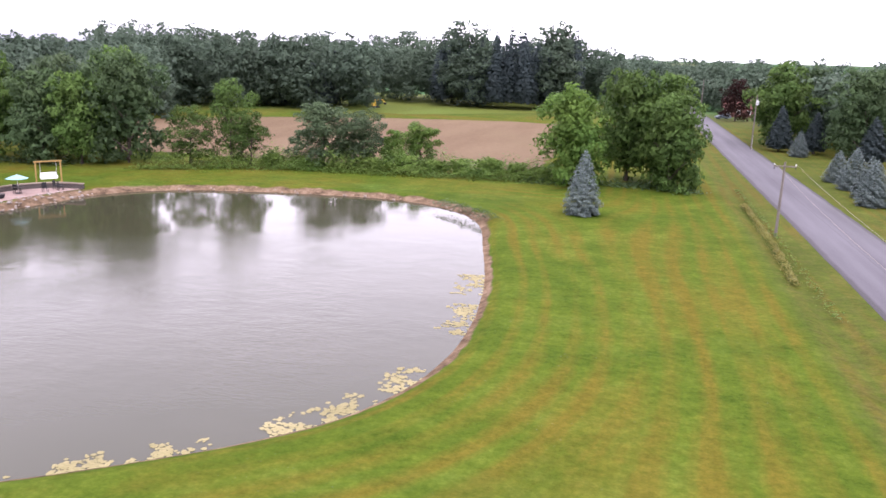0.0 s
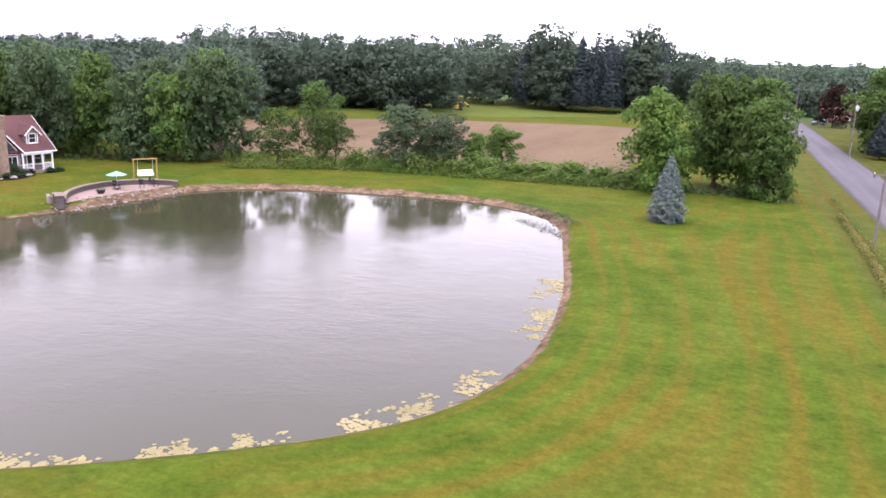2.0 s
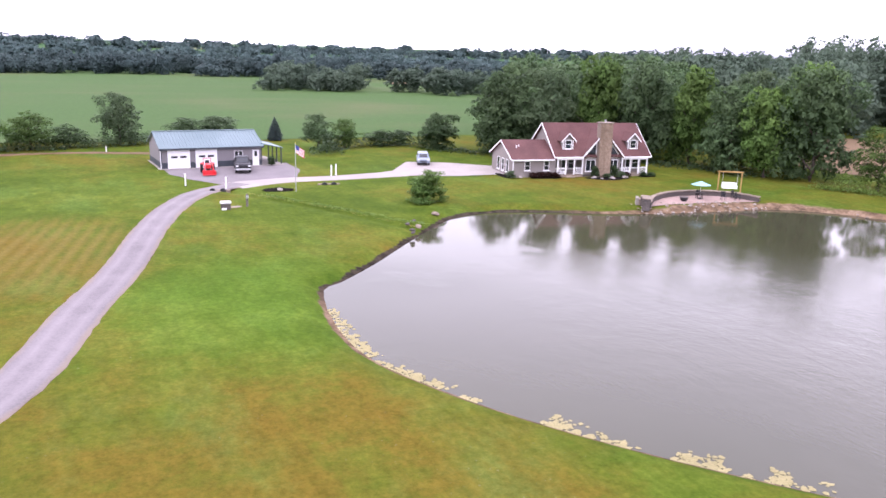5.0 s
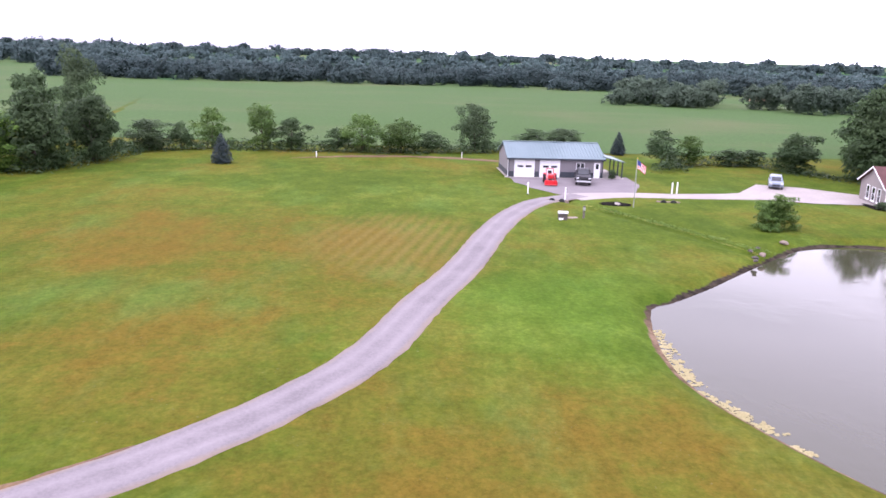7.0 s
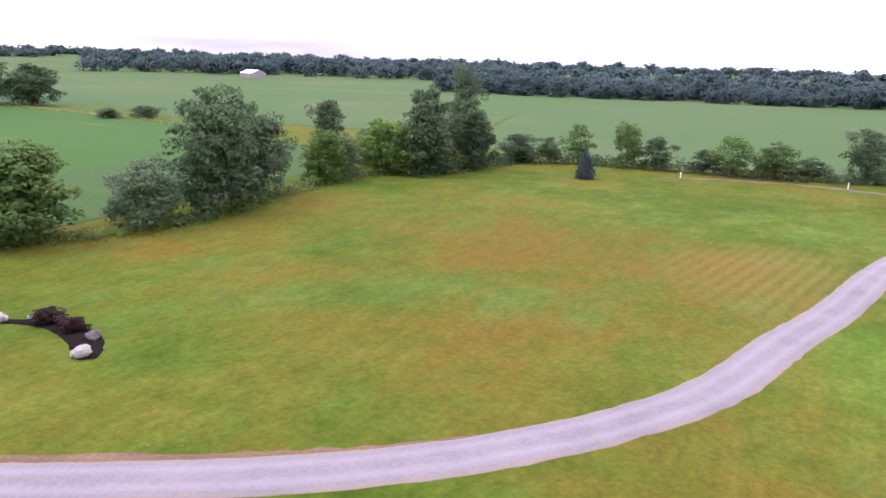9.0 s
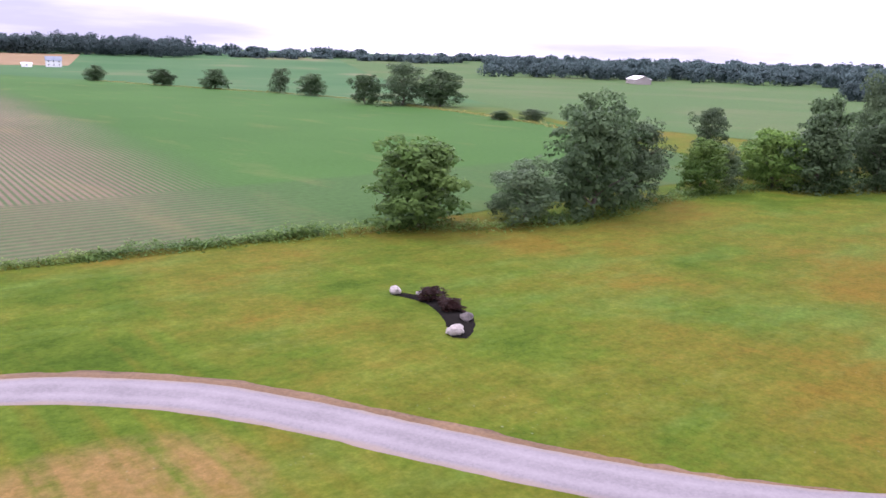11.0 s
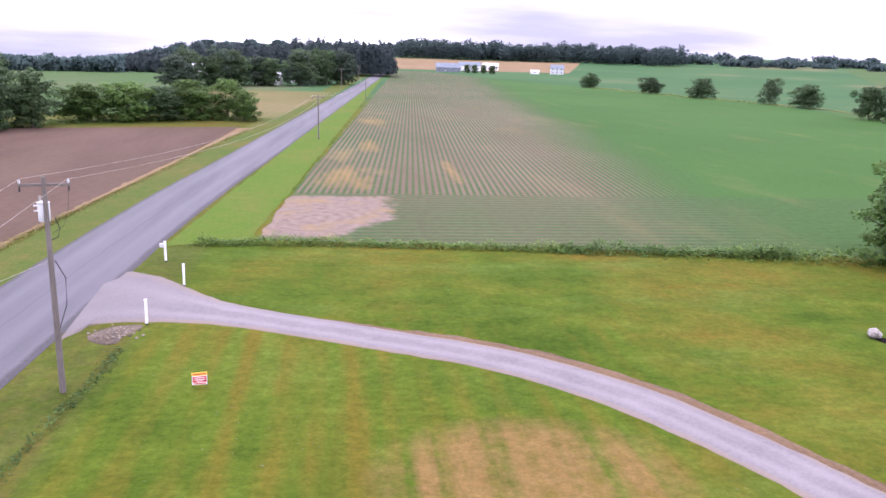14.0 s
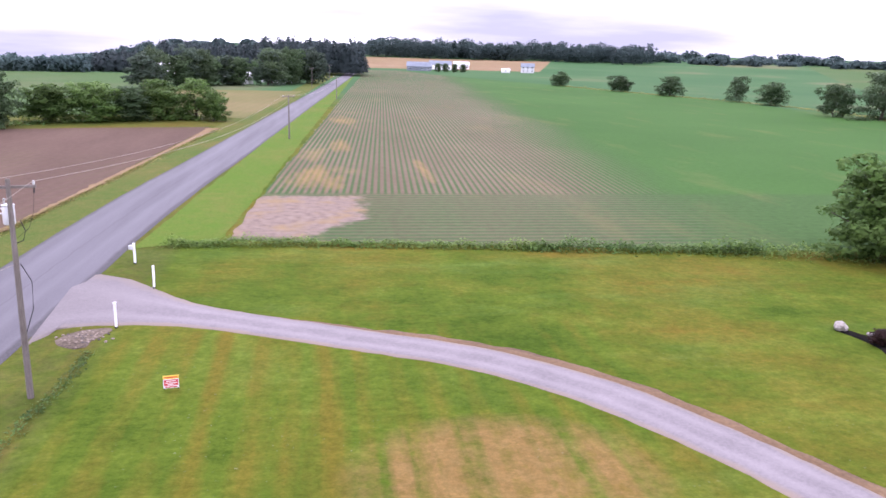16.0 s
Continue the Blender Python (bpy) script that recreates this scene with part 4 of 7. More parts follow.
def crown_points(h, w, base, lobes, count, rng, tufts=7):
    """Points and outward normals on a crown of overlapping limbs of foliage, each broken into smaller tufts."""
    ch = h - base
    blobs = []
    squeeze = rng.uniform(0.75, 1.0)
    for i in range(lobes):
        q = (i + 0.5) / lobes
        reach = math.sin(math.pi * min(1, 0.24 + 0.66 * q)) ** 0.8
        ang = i * 2.4 + rng.uniform(-0.6, 0.6)
        rad = w * 0.5 * reach * rng.uniform(0.30, 0.80) * (0.3 if i == lobes - 1 else 1)
        r = w * rng.uniform(0.15, 0.24) * (0.65 + 0.5 * reach)
        z = base + ch * (0.03 + 0.88 * q) + rng.normal(0, 0.03) * ch
        blobs.append((rad * math.cos(ang), rad * math.sin(ang) * squeeze, min(z, h - r), r))
    blobs.append((0, 0, base + ch * 0.38, w * 0.30))
    blobs.append((0, 0, base + ch * 0.66, w * 0.24))
    subs = []
    for x, y, z, r in blobs:
        subs.append((x, y, z, r * 0.8, 0.55))
        for j in range(tufts):
            d = rng.normal(0, 1, 3)
            d[2] = d[2] * 0.8 + 0.25
            d /= np.linalg.norm(d)
            rr = r * rng.uniform(0.75, 1.12)
            subs.append((x + d[0] * rr, y + d[1] * rr, z + d[2] * rr * 0.85, r * rng.uniform(0.28, 0.52), 1.0))
    tot = sum(b[3] ** 2 * b[4] for b in subs)
    pts, nrm = [], []
    for x, y, z, r, wt in subs:
        m = int(count * r * r * wt / tot) + 1
        d = rng.normal(0, 1, (m, 3))
        d[:, 2] = np.where(rng.uniform(size=m) < 0.6, np.abs(d[:, 2]), d[:, 2])
        d /= np.linalg.norm(d, axis=1)[:, None]
        rr = r * (0.8 + 0.45 * rng.uniform(size=m) ** 2)
        pts.append(np.array([x, y, z]) + d * rr[:, None] * np.array([1, 1, 0.8]))
        nrm.append(d)
    p, q = np.concatenate(pts), np.concatenate(nrm)
    top = p[:, 2].max()
    p[:, 2] = np.where(p[:, 2] > 0, p[:, 2] * h / top, p[:, 2])
    rad = np.percentile(np.hypot(p[:, 0], p[:, 1]), 96)
    p[:, :2] *= 0.5 * w / rad
    keep = p[:, 2] > 0.12
    return p[keep], q[keep]


def trunk_mesh(h, base, r, rng, limbs=5):
    bm = bmesh.new()
    top = base + (h - base) * 0.6
    pts = [(0, 0, -0.2), (0.05, 0, base * 0.5 + 0.1), (rng.uniform(-.2, .2), rng.uniform(-.2, .2), base + 0.3), (rng.uniform(-.4, .4), rng.uniform(-.4, .4), top)]
    tube(bm, pts, [r * 1.35, r, r * 0.8, r * 0.25], 7)
    for i in range(limbs):
        a = i * 2.4
        z = base + (h - base) * (0.05 + 0.09 * i)
        L = (h - base) * rng.uniform(0.2, 0.32)
        tube(bm, [(0, 0, z), (L * .5 * math.cos(a), L * .5 * math.sin(a), z + L * 0.45), (L * math.cos(a), L * math.sin(a), z + L * 0.8)], [r * 0.42, r * 0.3, r * 0.1], 5)
    return bm


TREES = {}


def tree(kind, x, y, h, w, label, category="tree", name="tree", group="", lean=0):
    """A broadleaf or needle tree from a small library of shapes, set at its own size."""
    base_kind, seed = kind
    mat, size, count, lobes, base, needle = TREE_KINDS[base_kind]
    key = kind
    if key not in TREES:
        rng = np.random.RandomState(100 + seed * 17 + len(base_kind))
        H0 = 10.0
        W0 = 10.0 * (0.42 if needle else 0.8)
        if needle:
            p, q = needle_points(H0, W0, base * H0, count, rng)
        else:
            p, q = crown_points(H0, W0, base * H0, lobes, count, rng)
        v, f = leaf_quads(p, q, size, rng)
        me = bpy.data.meshes.new("crown")
        me.from_pydata(v.tolist(), [], f.tolist())
        if not needle:
            soft_normals(me, p, q, 0.35)
        me.materials.append(mat)
        bm = trunk_mesh(H0, max(base, 0.05) * H0, 0.24, rng, 0 if needle else 5)
        mt = bpy.data.meshes.new("trunk")
        bm.to_mesh(mt)
        bm.free()
        mt.materials.append(BARK)
        TREES[key] = (me, mt, W0)
    me, mt, W0 = TREES[key]
    z = float(land(x, y))
    e = thing(name, pose(x, y, z, lean, 0, (seed * 67 + x * 13 + y * 7) % 360), label, category, group)
    for nm, data in (("trunk", mt), ("crown", me)):
        o = new(nm, data)
        o.parent = e
        o.scale = (w / W0, w / W0, h / 10.0)
    return e


def needle_points(h, w, base, count, rng):
    """Points on the drooping whorls of a conifer."""
    n = count
    t = 1 - np.sqrt(rng.uniform(0, 1, n))
    t = t * 0.985
    whorl = np.floor(t * 17) / 17 + 0.03
    t = np.where(rng.uniform(size=n) < 0.6, whorl + rng.normal(0, 0.012, n), t)
    t = np.clip(t, 0, 0.99)
    ang = rng.uniform(0, 2 * math.pi, n)
    arm = 1 + 0.17 * np.sin(ang * 5 + np.floor(t * 17) * 1.9) + 0.1 * np.sin(ang * 11 + t * 40)
    r = w * 0.53 * (1 - t) ** 0.72 * np.minimum(1, 0.66 + 2.2 * t) * arm * np.where(rng.uniform(size=n) < 0.7, rng.uniform(0.82, 1.05, n), rng.uniform(0.3, 1, n))
    z = base + (h - base) * t - 0.18 * r
    z = np.maximum(z, 0.1)
    p = np.stack([r * np.cos(ang), r * np.sin(ang), z], 1)
    q = np.stack([np.cos(ang), np.sin(ang), np.full(n, 0.55)], 1)
    return p, q


# kind: material, clump size, clumps, lobes, bare stem, needles
TREE_KINDS = {
    "oak": (LEAF, 0.20, 11000, 19, 0.02, False),
    "loose": (LEAF, 0.17, 6500, 8, 0.05, False),
    "shade": (LEAF_DARK, 0.18, 6500, 9, 0.04, False),
    "dark": (LEAF_DARK, 0.20, 10000, 19, 0.02, False),
    "light": (LEAF_LIGHT, 0.20, 9500, 18, 0.01, False),
    "grey": (LEAF_GREY, 0.17, 10000, 18, 0.02, False),
    "wood": (LEAF_WOODS, 0.30, 3600, 13, 0.05, False),
    "maroon": (LEAF_MAROON, 0.26, 4000, 13, 0.06, False),
    "blue": (LEAF_BLUE, 0.115, 12500, 0, 0.01, True),
    "pine": (LEAF_PINE, 0.22, 5200, 0, 0.10, True),
    "young": (LEAF_PINE, 0.20, 4500, 0, 0.02, True),
}

# the group at the field corner beside the road
for kind, x, y, h, w, label in [
    (("light", 1), -6.6, 98.5, 12.8, 10.4, "tall bright green leafy tree at the lawn's edge"),
    (("oak", 2), 0.2, 106.0, 14.6, 9.5, "tall dense green tree in a roadside group"),
    (("oak", 3), 4.6, 104.5, 14.4, 9.0, "tall dense green tree in a roadside group"),
    (("oak", 4), 5.2, 99.3, 11.9, 7.8, "leafy green tree with branches down to the lawn"),
    # hedgerow north of the pond
    (("grey", 1), -41.2, 101.8, 9.0, 9.5, "broad grey-green thicket tree in the hedgerow"),
    (("grey", 2), -36.2, 103.6, 8.2, 8.0, "broad grey-green thicket tree in the hedgerow"),
    (("light", 2), -32.6, 106.5, 5.2, 4.4, "small bright green tree in the hedgerow"),
    (("light", 3), -29.4, 109.6, 6.2, 5.2, "small bright green tree in the hedgerow"),
    (("loose", 1), -53.5, 98.4, 11.8, 6.8, "slim green tree standing above the hedgerow"),
    (("loose", 2), -57.4, 94.2, 8.2, 7.4, "leafy green tree in the hedgerow"),
    (("loose", 3), -49.9, 97.0, 7.9, 5.8, "leafy green tree in the hedgerow"),
] + [
    (("dark", 1), -66.1, 93.2, 15.2, 10.5, "large dark leafy tree by the pond lawn"),
    (("oak", 2), -71.0, 90.0, 12.2, 8.2, "dark leafy tree in the wood's edge"),
    (("dark", 3), -76.5, 89.1, 12.4, 8.5, "dark leafy tree in the wood's edge"),
    (("grey", 4), -79.5, 96.0, 14.5, 9.5, "tall dark leafy tree behind the house"),
    (("oak", 8), -72.0, 100.0, 15.6, 9.5, "tall leafy tree in the wood's edge"),
    (("oak", 5), -84.5, 90.0, 14.6, 9.0, "tall dark leafy tree behind the house"),
    (("dark", 6), -89.5, 85.0, 15.6, 9.5, "tall dark leafy tree behind the house"),
    (("oak", 1), -94.0, 79.5, 15.9, 9.5, "tall leafy tree behind the house"),
    (("grey", 3), -98.5, 73.5, 14.4, 9.0, "tall dark leafy tree behind the house"),
    (("dark", 3), -102.5, 67.5, 13.0, 9.5, "dark leafy tree behind the house"),
    (("dark", 2), -108.0, 70.5, 10.5, 8.0, "dark leafy tree at the lawn's end"),
    (("dark", 4), -112.5, 61.8, 6.0, 7.0, "low dark tree at the lawn's end"),
]:
    tree(kind, x, y, h, w, label)

# hedgerow west of the long lawn
for kind, x, y, h, w in [
    (("dark", 5), -101.4, -43.9, 9.8, 7.6), (("dark", 6), -110.2, -40.0, 8.6, 6.4), (("grey", 3), -124.3, -36.5, 4.6, 6.2), (("shade", 2), -126.5, -32.0, 4.2, 4.0),
    (("loose", 2), -128.4, -27.7, 6.3, 5.2), (("loose", 3), -128.2, -19.6, 7.0, 5.2), (("shade", 1), -127.9, -15.0, 5.0, 5.2), (("shade", 3), -127.8, -7.6, 3.6, 4.4),
    (("loose", 4), -127.3, -3.6, 5.8, 6.4), (("loose", 6), -127.3, 2.8, 5.4, 6.4), (("shade", 4), -129, 8.0, 3.4, 5.0), (("grey", 4), -130.2, 15.2, 7.7, 5.6),
    (("shade", 5), -137.4, 26.5, 3.4, 6.4), (("grey", 1), -137.4, 32.0, 3.6, 6.4), (("shade", 2), -117.4, 43.0, 5.4, 5.4), (("loose", 7), -117.6, 47.5, 4.4, 4.6), (("shade", 6), -118.7, 54.6, 2.6, 5.0), (("shade", 3), -119.5, 58.4, 2.4, 4.4),
]:
    tree(kind, x, y, h * 1.06, w * 1.18, "leafy hedgerow tree between lawn and green field", "tree", group="west hedgerow trees")
tree(("young", 1), -130.7, 40.0, 4.0, 2.6, "small dark conical evergreen", "evergreen tree", "evergreen_tree")
tree(("young", 2), -110.6, -22.6, 4.3, 2.9, "young dark blue-green spruce at the lawn's far edge", "spruce", "spruce_tree")

# southwest corner of the long lawn
for kind, x, y, h, w, label in [
    (("oak", 1), -43.8, -54.6, 8.6, 10.4, "round leafy green tree at the field's edge"),
    (("grey", 2), -54.5, -50.8, 6.4, 8.2, "low spreading grey-green tree with visible branches"),
    (("dark", 1), -62.4, -48.9, 10.9, 9.4, "large dark spreading tree at the lawn's edge"),
    (("dark", 2), -69.5, -54.0, 12.6, 9.4, "large dark tree in the corner group"),
    (("grey", 3), -74.5, -52.5, 9.5, 7.5, "dark grey-green tree in the corner group"),
    (("light", 1), -86.8, -51.6, 6.9, 7.2, "round yellow-green tree at the lawn's edge"),
    (("grey", 4), -93.0, -52.0, 5.6, 4.6, "small grey-green tree at the lawn's edge"),
    (("light", 4), -98.6, -48.4, 7.8, 8.6, "round yellow-green tree at the lawn's edge"),
    (("light", 2), -104.0, -52.5, 7.4, 6.4, "yellow-green tree at the lawn's edge"),
    (("grey", 1), -123.6, -72.9, 8.8, 6.4, "round grey-green tree standing in the crop"),
    (("dark", 4), -115.5, -49.3, 12.2, 7.6, "tall dark oval tree in the hedgerow"),
    (("grey", 2), -131.0, -49.0, 16.0, 6.6, "tall pale grey-green tree in the hedgerow"),
    (("dark", 5), -126.0, -46.0, 10.0, 7.4, "dark tree in the hedgerow"),
] + [
    (("grey", 3), -162.8, -210.7, 14.6, 16, "tree in a small group between fields"),
    (("dark", 6), -172.0, -202.0, 12.5, 15, "tree in a small group between fields"),
    (("dark", 1), -153.0, -219.0, 10.0, 10, "tree in a small group between fields"),
    (("dark", 2), -164.2, -272.0, 8.9, 11, "dark round tree on the field boundary"),
    (("grey", 4), -162.8, -294.5, 10.4, 9, "dark tree on the field boundary"),
    (("dark", 3), -150.6, -330.1, 8.8, 12, "dark tree on the field boundary"),
    (("dark", 4), -141.0, -365.0, 8.0, 12, "dark tree on the field boundary"),
    (("dark", 5), -128.0, -420.0, 8.0, 12, "dark tree on the field boundary"),
    (("grey", 1), -155.5, -143.7, 3.2, 8, "low shrubby tree on the field boundary"),
    (("dark", 2), -149.0, -150.0, 2.6, 6, "low shrubby tree on the field boundary"),
]:
    tree(kind, x, y, h, w, label)

# across the road, north-east
for kind, x, y, h, w, label in [
    (("oak", 5), 29.0, 166.0, 16.8, 13, "tall dark leafy tree beyond the road"),
    (("dark", 1), 40.0, 150.0, 15.8, 12, "tall dark leafy tree beyond the road"),
    (("dark", 3), 48.0, 160.0, 16.4, 12, "tall dark leafy tree beyond the road"),
    (("dark", 6), 37.0, 178.0, 16.0, 12, "tall dark leafy tree beyond the road"),
    (("maroon", 1), 29.6, 241.6, 12.2, 9.0, "round maroon-leaved tree beside the road"),
]:
    tree(kind, x, y, h, w, label)
for kind, x, y, h, w in [(("pine", 1), 27.6, 157.0, 8.6, 4.6), (("pine", 2), 33.5, 156.0, 7.6, 4.4), (("pine", 3), 39.5, 142.0, 8.0, 4.6)]:
    tree(kind, x, y, h, w, "dark evergreen beyond the road", "evergreen tree", "evergreen_tree", "evergreens beyond the road")
for kind, x, y, h, w in [(("blue", 1), 29.6, 149.2, 4.7, 3.4), (("blue", 2), 28.6, 117.0, 4.5, 3.6), (("blue", 3), 28.9, 110.0, 5.6, 4.0), (("blue", 1), 29.0, 103.4, 5.2, 3.8), (("blue", 2), 27.9, 97.2, 5.4, 3.8)]:
    tree(kind, x, y, h, w, "blue-grey spruce on the roadside lawn", "spruce", "spruce_tree", "roadside spruces")
tree(("blue", 3), -4.0, 79.3, 6.7, 3.7, "blue-grey spruce standing alone on the lawn", "spruce", "spruce_tree")
tree(("oak", 3), -71.1, 37.9, 3.4, 4.2, "round green lawn tree by the driveway", "tree", "lawn_tree")

# south, across the road and along it
for kind, x, y, h, w in [(("oak", 2), 52.5, -161.5, 7.4, 11.0), (("oak", 4), 45.0, -165.5, 7.8, 11.6), (("dark", 1), 39.0, -169.0, 7.0, 11.0), (("oak", 3), 34.0, -171.5, 8.4, 11.6), (("loose", 2), 27.0, -174.5, 8.6, 11.6), (("oak", 5), 23.0, -170.0, 6.4, 7.0)]:
    tree(kind, x, y, h, w, "leafy hedgerow tree beside a ploughed field", "tree", group="hedgerow across the road")
for kind, x, y, h, w in [(("dark", 3), 62.5, -140.0, 11.2, 10.0), (("dark", 4), 57.0, -147.5, 10.6, 8.8), (("dark", 5), 66.0, -153.0, 13.4, 10.5), (("dark", 2), 72.0, -141.0, 12.4, 10.5)]:
    tree(kind, x, y, h, w, "dark leafy tree at the ploughed field's corner", "tree", group="trees at the field corner")
rng = np.random.RandomState(5)
for i in range(16):
    s = i / 15
    tree((["wood", "grey", "dark"][i % 3], 1 + i % 4), 66 - 62 * s + rng.uniform(-5, 5), -300 - 80 * s + rng.uniform(-9, 9), rng.uniform(11.5, 16.5), rng.uniform(11, 16), "leafy tree round a far farmstead", "tree", group="farmstead trees")
for x, y in [(-90.5, -634), (-96.4, -633), (-103.9, -632), (-110.8, -630)]:
    tree(("dark", 1), x, y, 7, 6, "dark round tree before a far farmhouse", "tree", group="farmhouse trees")


# ---- far woods ----
def woods(name, spots, mat, size, per_tree, label, seed, needle=False):
    """A stand of far trees, each a crown of coarse leaf clumps with its own height."""
    rg = np.random.RandomState(seed)
    vs, fs, ns, k = [], [], [], 0
    for x, y, h, w in spots:
        if needle:
            p, q = needle_points(h, w, h * 0.12, per_tree, rg)
        else:
            p, q = crown_points(h, w, h * 0.04, 11, per_tree, rg, 6)
        v, f = leaf_quads(p, q, size, rg)
        away = p - p.mean(0)
        away = 0.5 * q + 0.5 * away / (np.linalg.norm(away, axis=1)[:, None] + 1e-9) + np.array([0, 0, 0.15])
        ns.append(np.repeat(away / np.linalg.norm(away, axis=1)[:, None], 3, 0))
        v = v + np.array([x, y, float(land(x, y))])
        vs.append(v)
        fs.append(f + k)
        k += len(v)
    ob = soup(name, np.concatenate(vs).tolist(), np.concatenate(fs).tolist(), mat, smooth=True)
    at = ob.data.attributes.new("custom_normal", "FLOAT_VECTOR", "POINT")
    at.data.foreach_set("vector", np.concatenate(ns).astype(np.float32).ravel())
    return tagged(ob, label, "woods", kind="stuff")


def stand(az0, az1, r0, r1, n, h0, h1, w0, w1, seed):
    rg = np.random.RandomState(seed)
    out = []
    for i in range(n):
        a = radians(az0 + (az1 - az0) * (i + rg.uniform(-0.5, 1.5)) / n)
        r = rg.uniform(r0, r1)
        q = (r - r0) / max(r1 - r0, 1)
        out.append((-r * math.sin(a), r * math.cos(a), rg.uniform(h0, h1) * (0.9 + 0.15 * q), rg.uniform(w0, w1)))
    return out


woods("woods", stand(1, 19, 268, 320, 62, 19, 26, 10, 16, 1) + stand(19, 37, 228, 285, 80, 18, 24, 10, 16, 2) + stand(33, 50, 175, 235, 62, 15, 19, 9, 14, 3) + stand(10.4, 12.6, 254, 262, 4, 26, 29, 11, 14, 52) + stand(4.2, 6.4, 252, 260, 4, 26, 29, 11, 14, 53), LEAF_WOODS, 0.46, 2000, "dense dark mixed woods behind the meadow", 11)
woods("woods", stand(3.5, 14, 255, 275, 26, 20, 28, 5.5, 8, 4) + stand(20, 27, 240, 255, 8, 14, 19, 6, 8, 5) + stand(7.0, 10.3, 250, 256, 5, 23, 26, 6, 8, 51), LEAF_PINE, 0.45, 1700, "tall dark pines standing before the woods", 12, True)
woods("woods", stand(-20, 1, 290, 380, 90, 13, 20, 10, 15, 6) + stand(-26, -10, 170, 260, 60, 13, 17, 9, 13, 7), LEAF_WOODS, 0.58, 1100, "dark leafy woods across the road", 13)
woods("woods", stand(44, 56, 130, 180, 62, 12, 16, 8, 12, 8), LEAF_DARK, 0.38, 1900, "dense dark wood behind the house", 14)
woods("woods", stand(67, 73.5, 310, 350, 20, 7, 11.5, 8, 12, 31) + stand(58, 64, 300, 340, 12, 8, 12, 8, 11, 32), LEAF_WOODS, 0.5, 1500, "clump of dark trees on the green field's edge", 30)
# the farthest leafy stands take the leaf colour with haze painted in
woods("woods", stand(58, 112, 455, 540, 190, 7, 13, 11, 18, 9), LEAF_HAZED, 0.62, 1400, "long dark wood beyond the green field", 15)
woods("woods", stand(56, 114, 600, 980, 170, 8, 12.5, 14, 22, 61) + stand(196, 236, 620, 1000, 120, 10, 16, 15, 24, 62), LEAF_HAZED, 1.5, 400, "distant dark woods beyond the fields", 60)
woods("woods", stand(108, 136, 720, 900, 110, 12, 19, 14, 24, 10), LEAF_HAZED, 1.15, 650, "far dark wood line beyond the crops", 16)
woods("woods", stand(35, 235, 1050, 1250, 420, 8, 14, 20, 34, 11), LEAF_HAZED, 2.3, 300, "distant wooded ridge on the horizon", 17)
woods("woods", stand(157, 177, 1000, 1090, 120, 18, 25, 15, 24, 12), LEAF_HAZED, 1.1, 650, "far dark wood behind farm buildings", 18)
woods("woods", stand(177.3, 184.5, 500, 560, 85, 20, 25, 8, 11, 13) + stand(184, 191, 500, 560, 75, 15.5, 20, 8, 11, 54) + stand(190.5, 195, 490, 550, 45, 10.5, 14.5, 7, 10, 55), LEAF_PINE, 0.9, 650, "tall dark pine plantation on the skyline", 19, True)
woods("woods", stand(195.3, 216, 470, 540, 90, 7.5, 10.5, 10, 15, 14), LEAF_HAZED, 0.9, 620, "dark wood beyond the green crop", 20)
woods("woods", stand(210, 345, 480, 620, 90, 12, 19, 14, 22, 15), LEAF_HAZED, 1.8, 220, "dark wood line on the horizon", 21)


# ---- undergrowth and weeds ----
def thicket(name, line, width, h, mat, label, density, size, seed, kind="stuff"):
    """A strip of low growth along a line, uneven in height."""
    c = spline(line, 1.0)
    rg = np.random.RandomState(seed)
    n = int(len(c) * density)
    i = rg.randint(0, len(c) - 1, n)
    s = rg.uniform(0, 1, n)[:, None]
    p = c[i] * (1 - s) + c[i + 1] * s
    off = rg.normal(0, width * 0.36, (n, 2))
    p = p + off
    hump = np.array([0.5 + 0.9 * abs(noise.noise((a * 0.22, b * 0.22, seed))) + 0.5 * noise.noise((a * 0.7, b * 0.7, seed + 3)) for a, b in p])
    fall = np.exp(-(np.linalg.norm(off, axis=1) / (width * 0.62)) ** 2)
    z = h * np.clip(hump, 0.15, 1.6) * fall * rg.uniform(0.35, 1.0, n) + land(p[:, 0], p[:, 1])
    v, f = leaf_quads(np.column_stack([p, z]), np.tile([0, 0, 1.0], (n, 1)), size, rg)
    ob = soup(name, v.tolist(), f.tolist(), mat, smooth=True)
    up = np.column_stack([off / width, np.full(n, 0.8)]) + rg.normal(0, 0.22, (n, 3))
    up /= np.linalg.norm(up, axis=1)[:, None]
    at = ob.data.attributes.new("custom_normal", "FLOAT_VECTOR", "POINT")
    at.data.foreach_set("vector", np.repeat(up, 3, 0).astype(np.float32).ravel())
    return tagged(ob, label, "undergrowth", kind=kind)


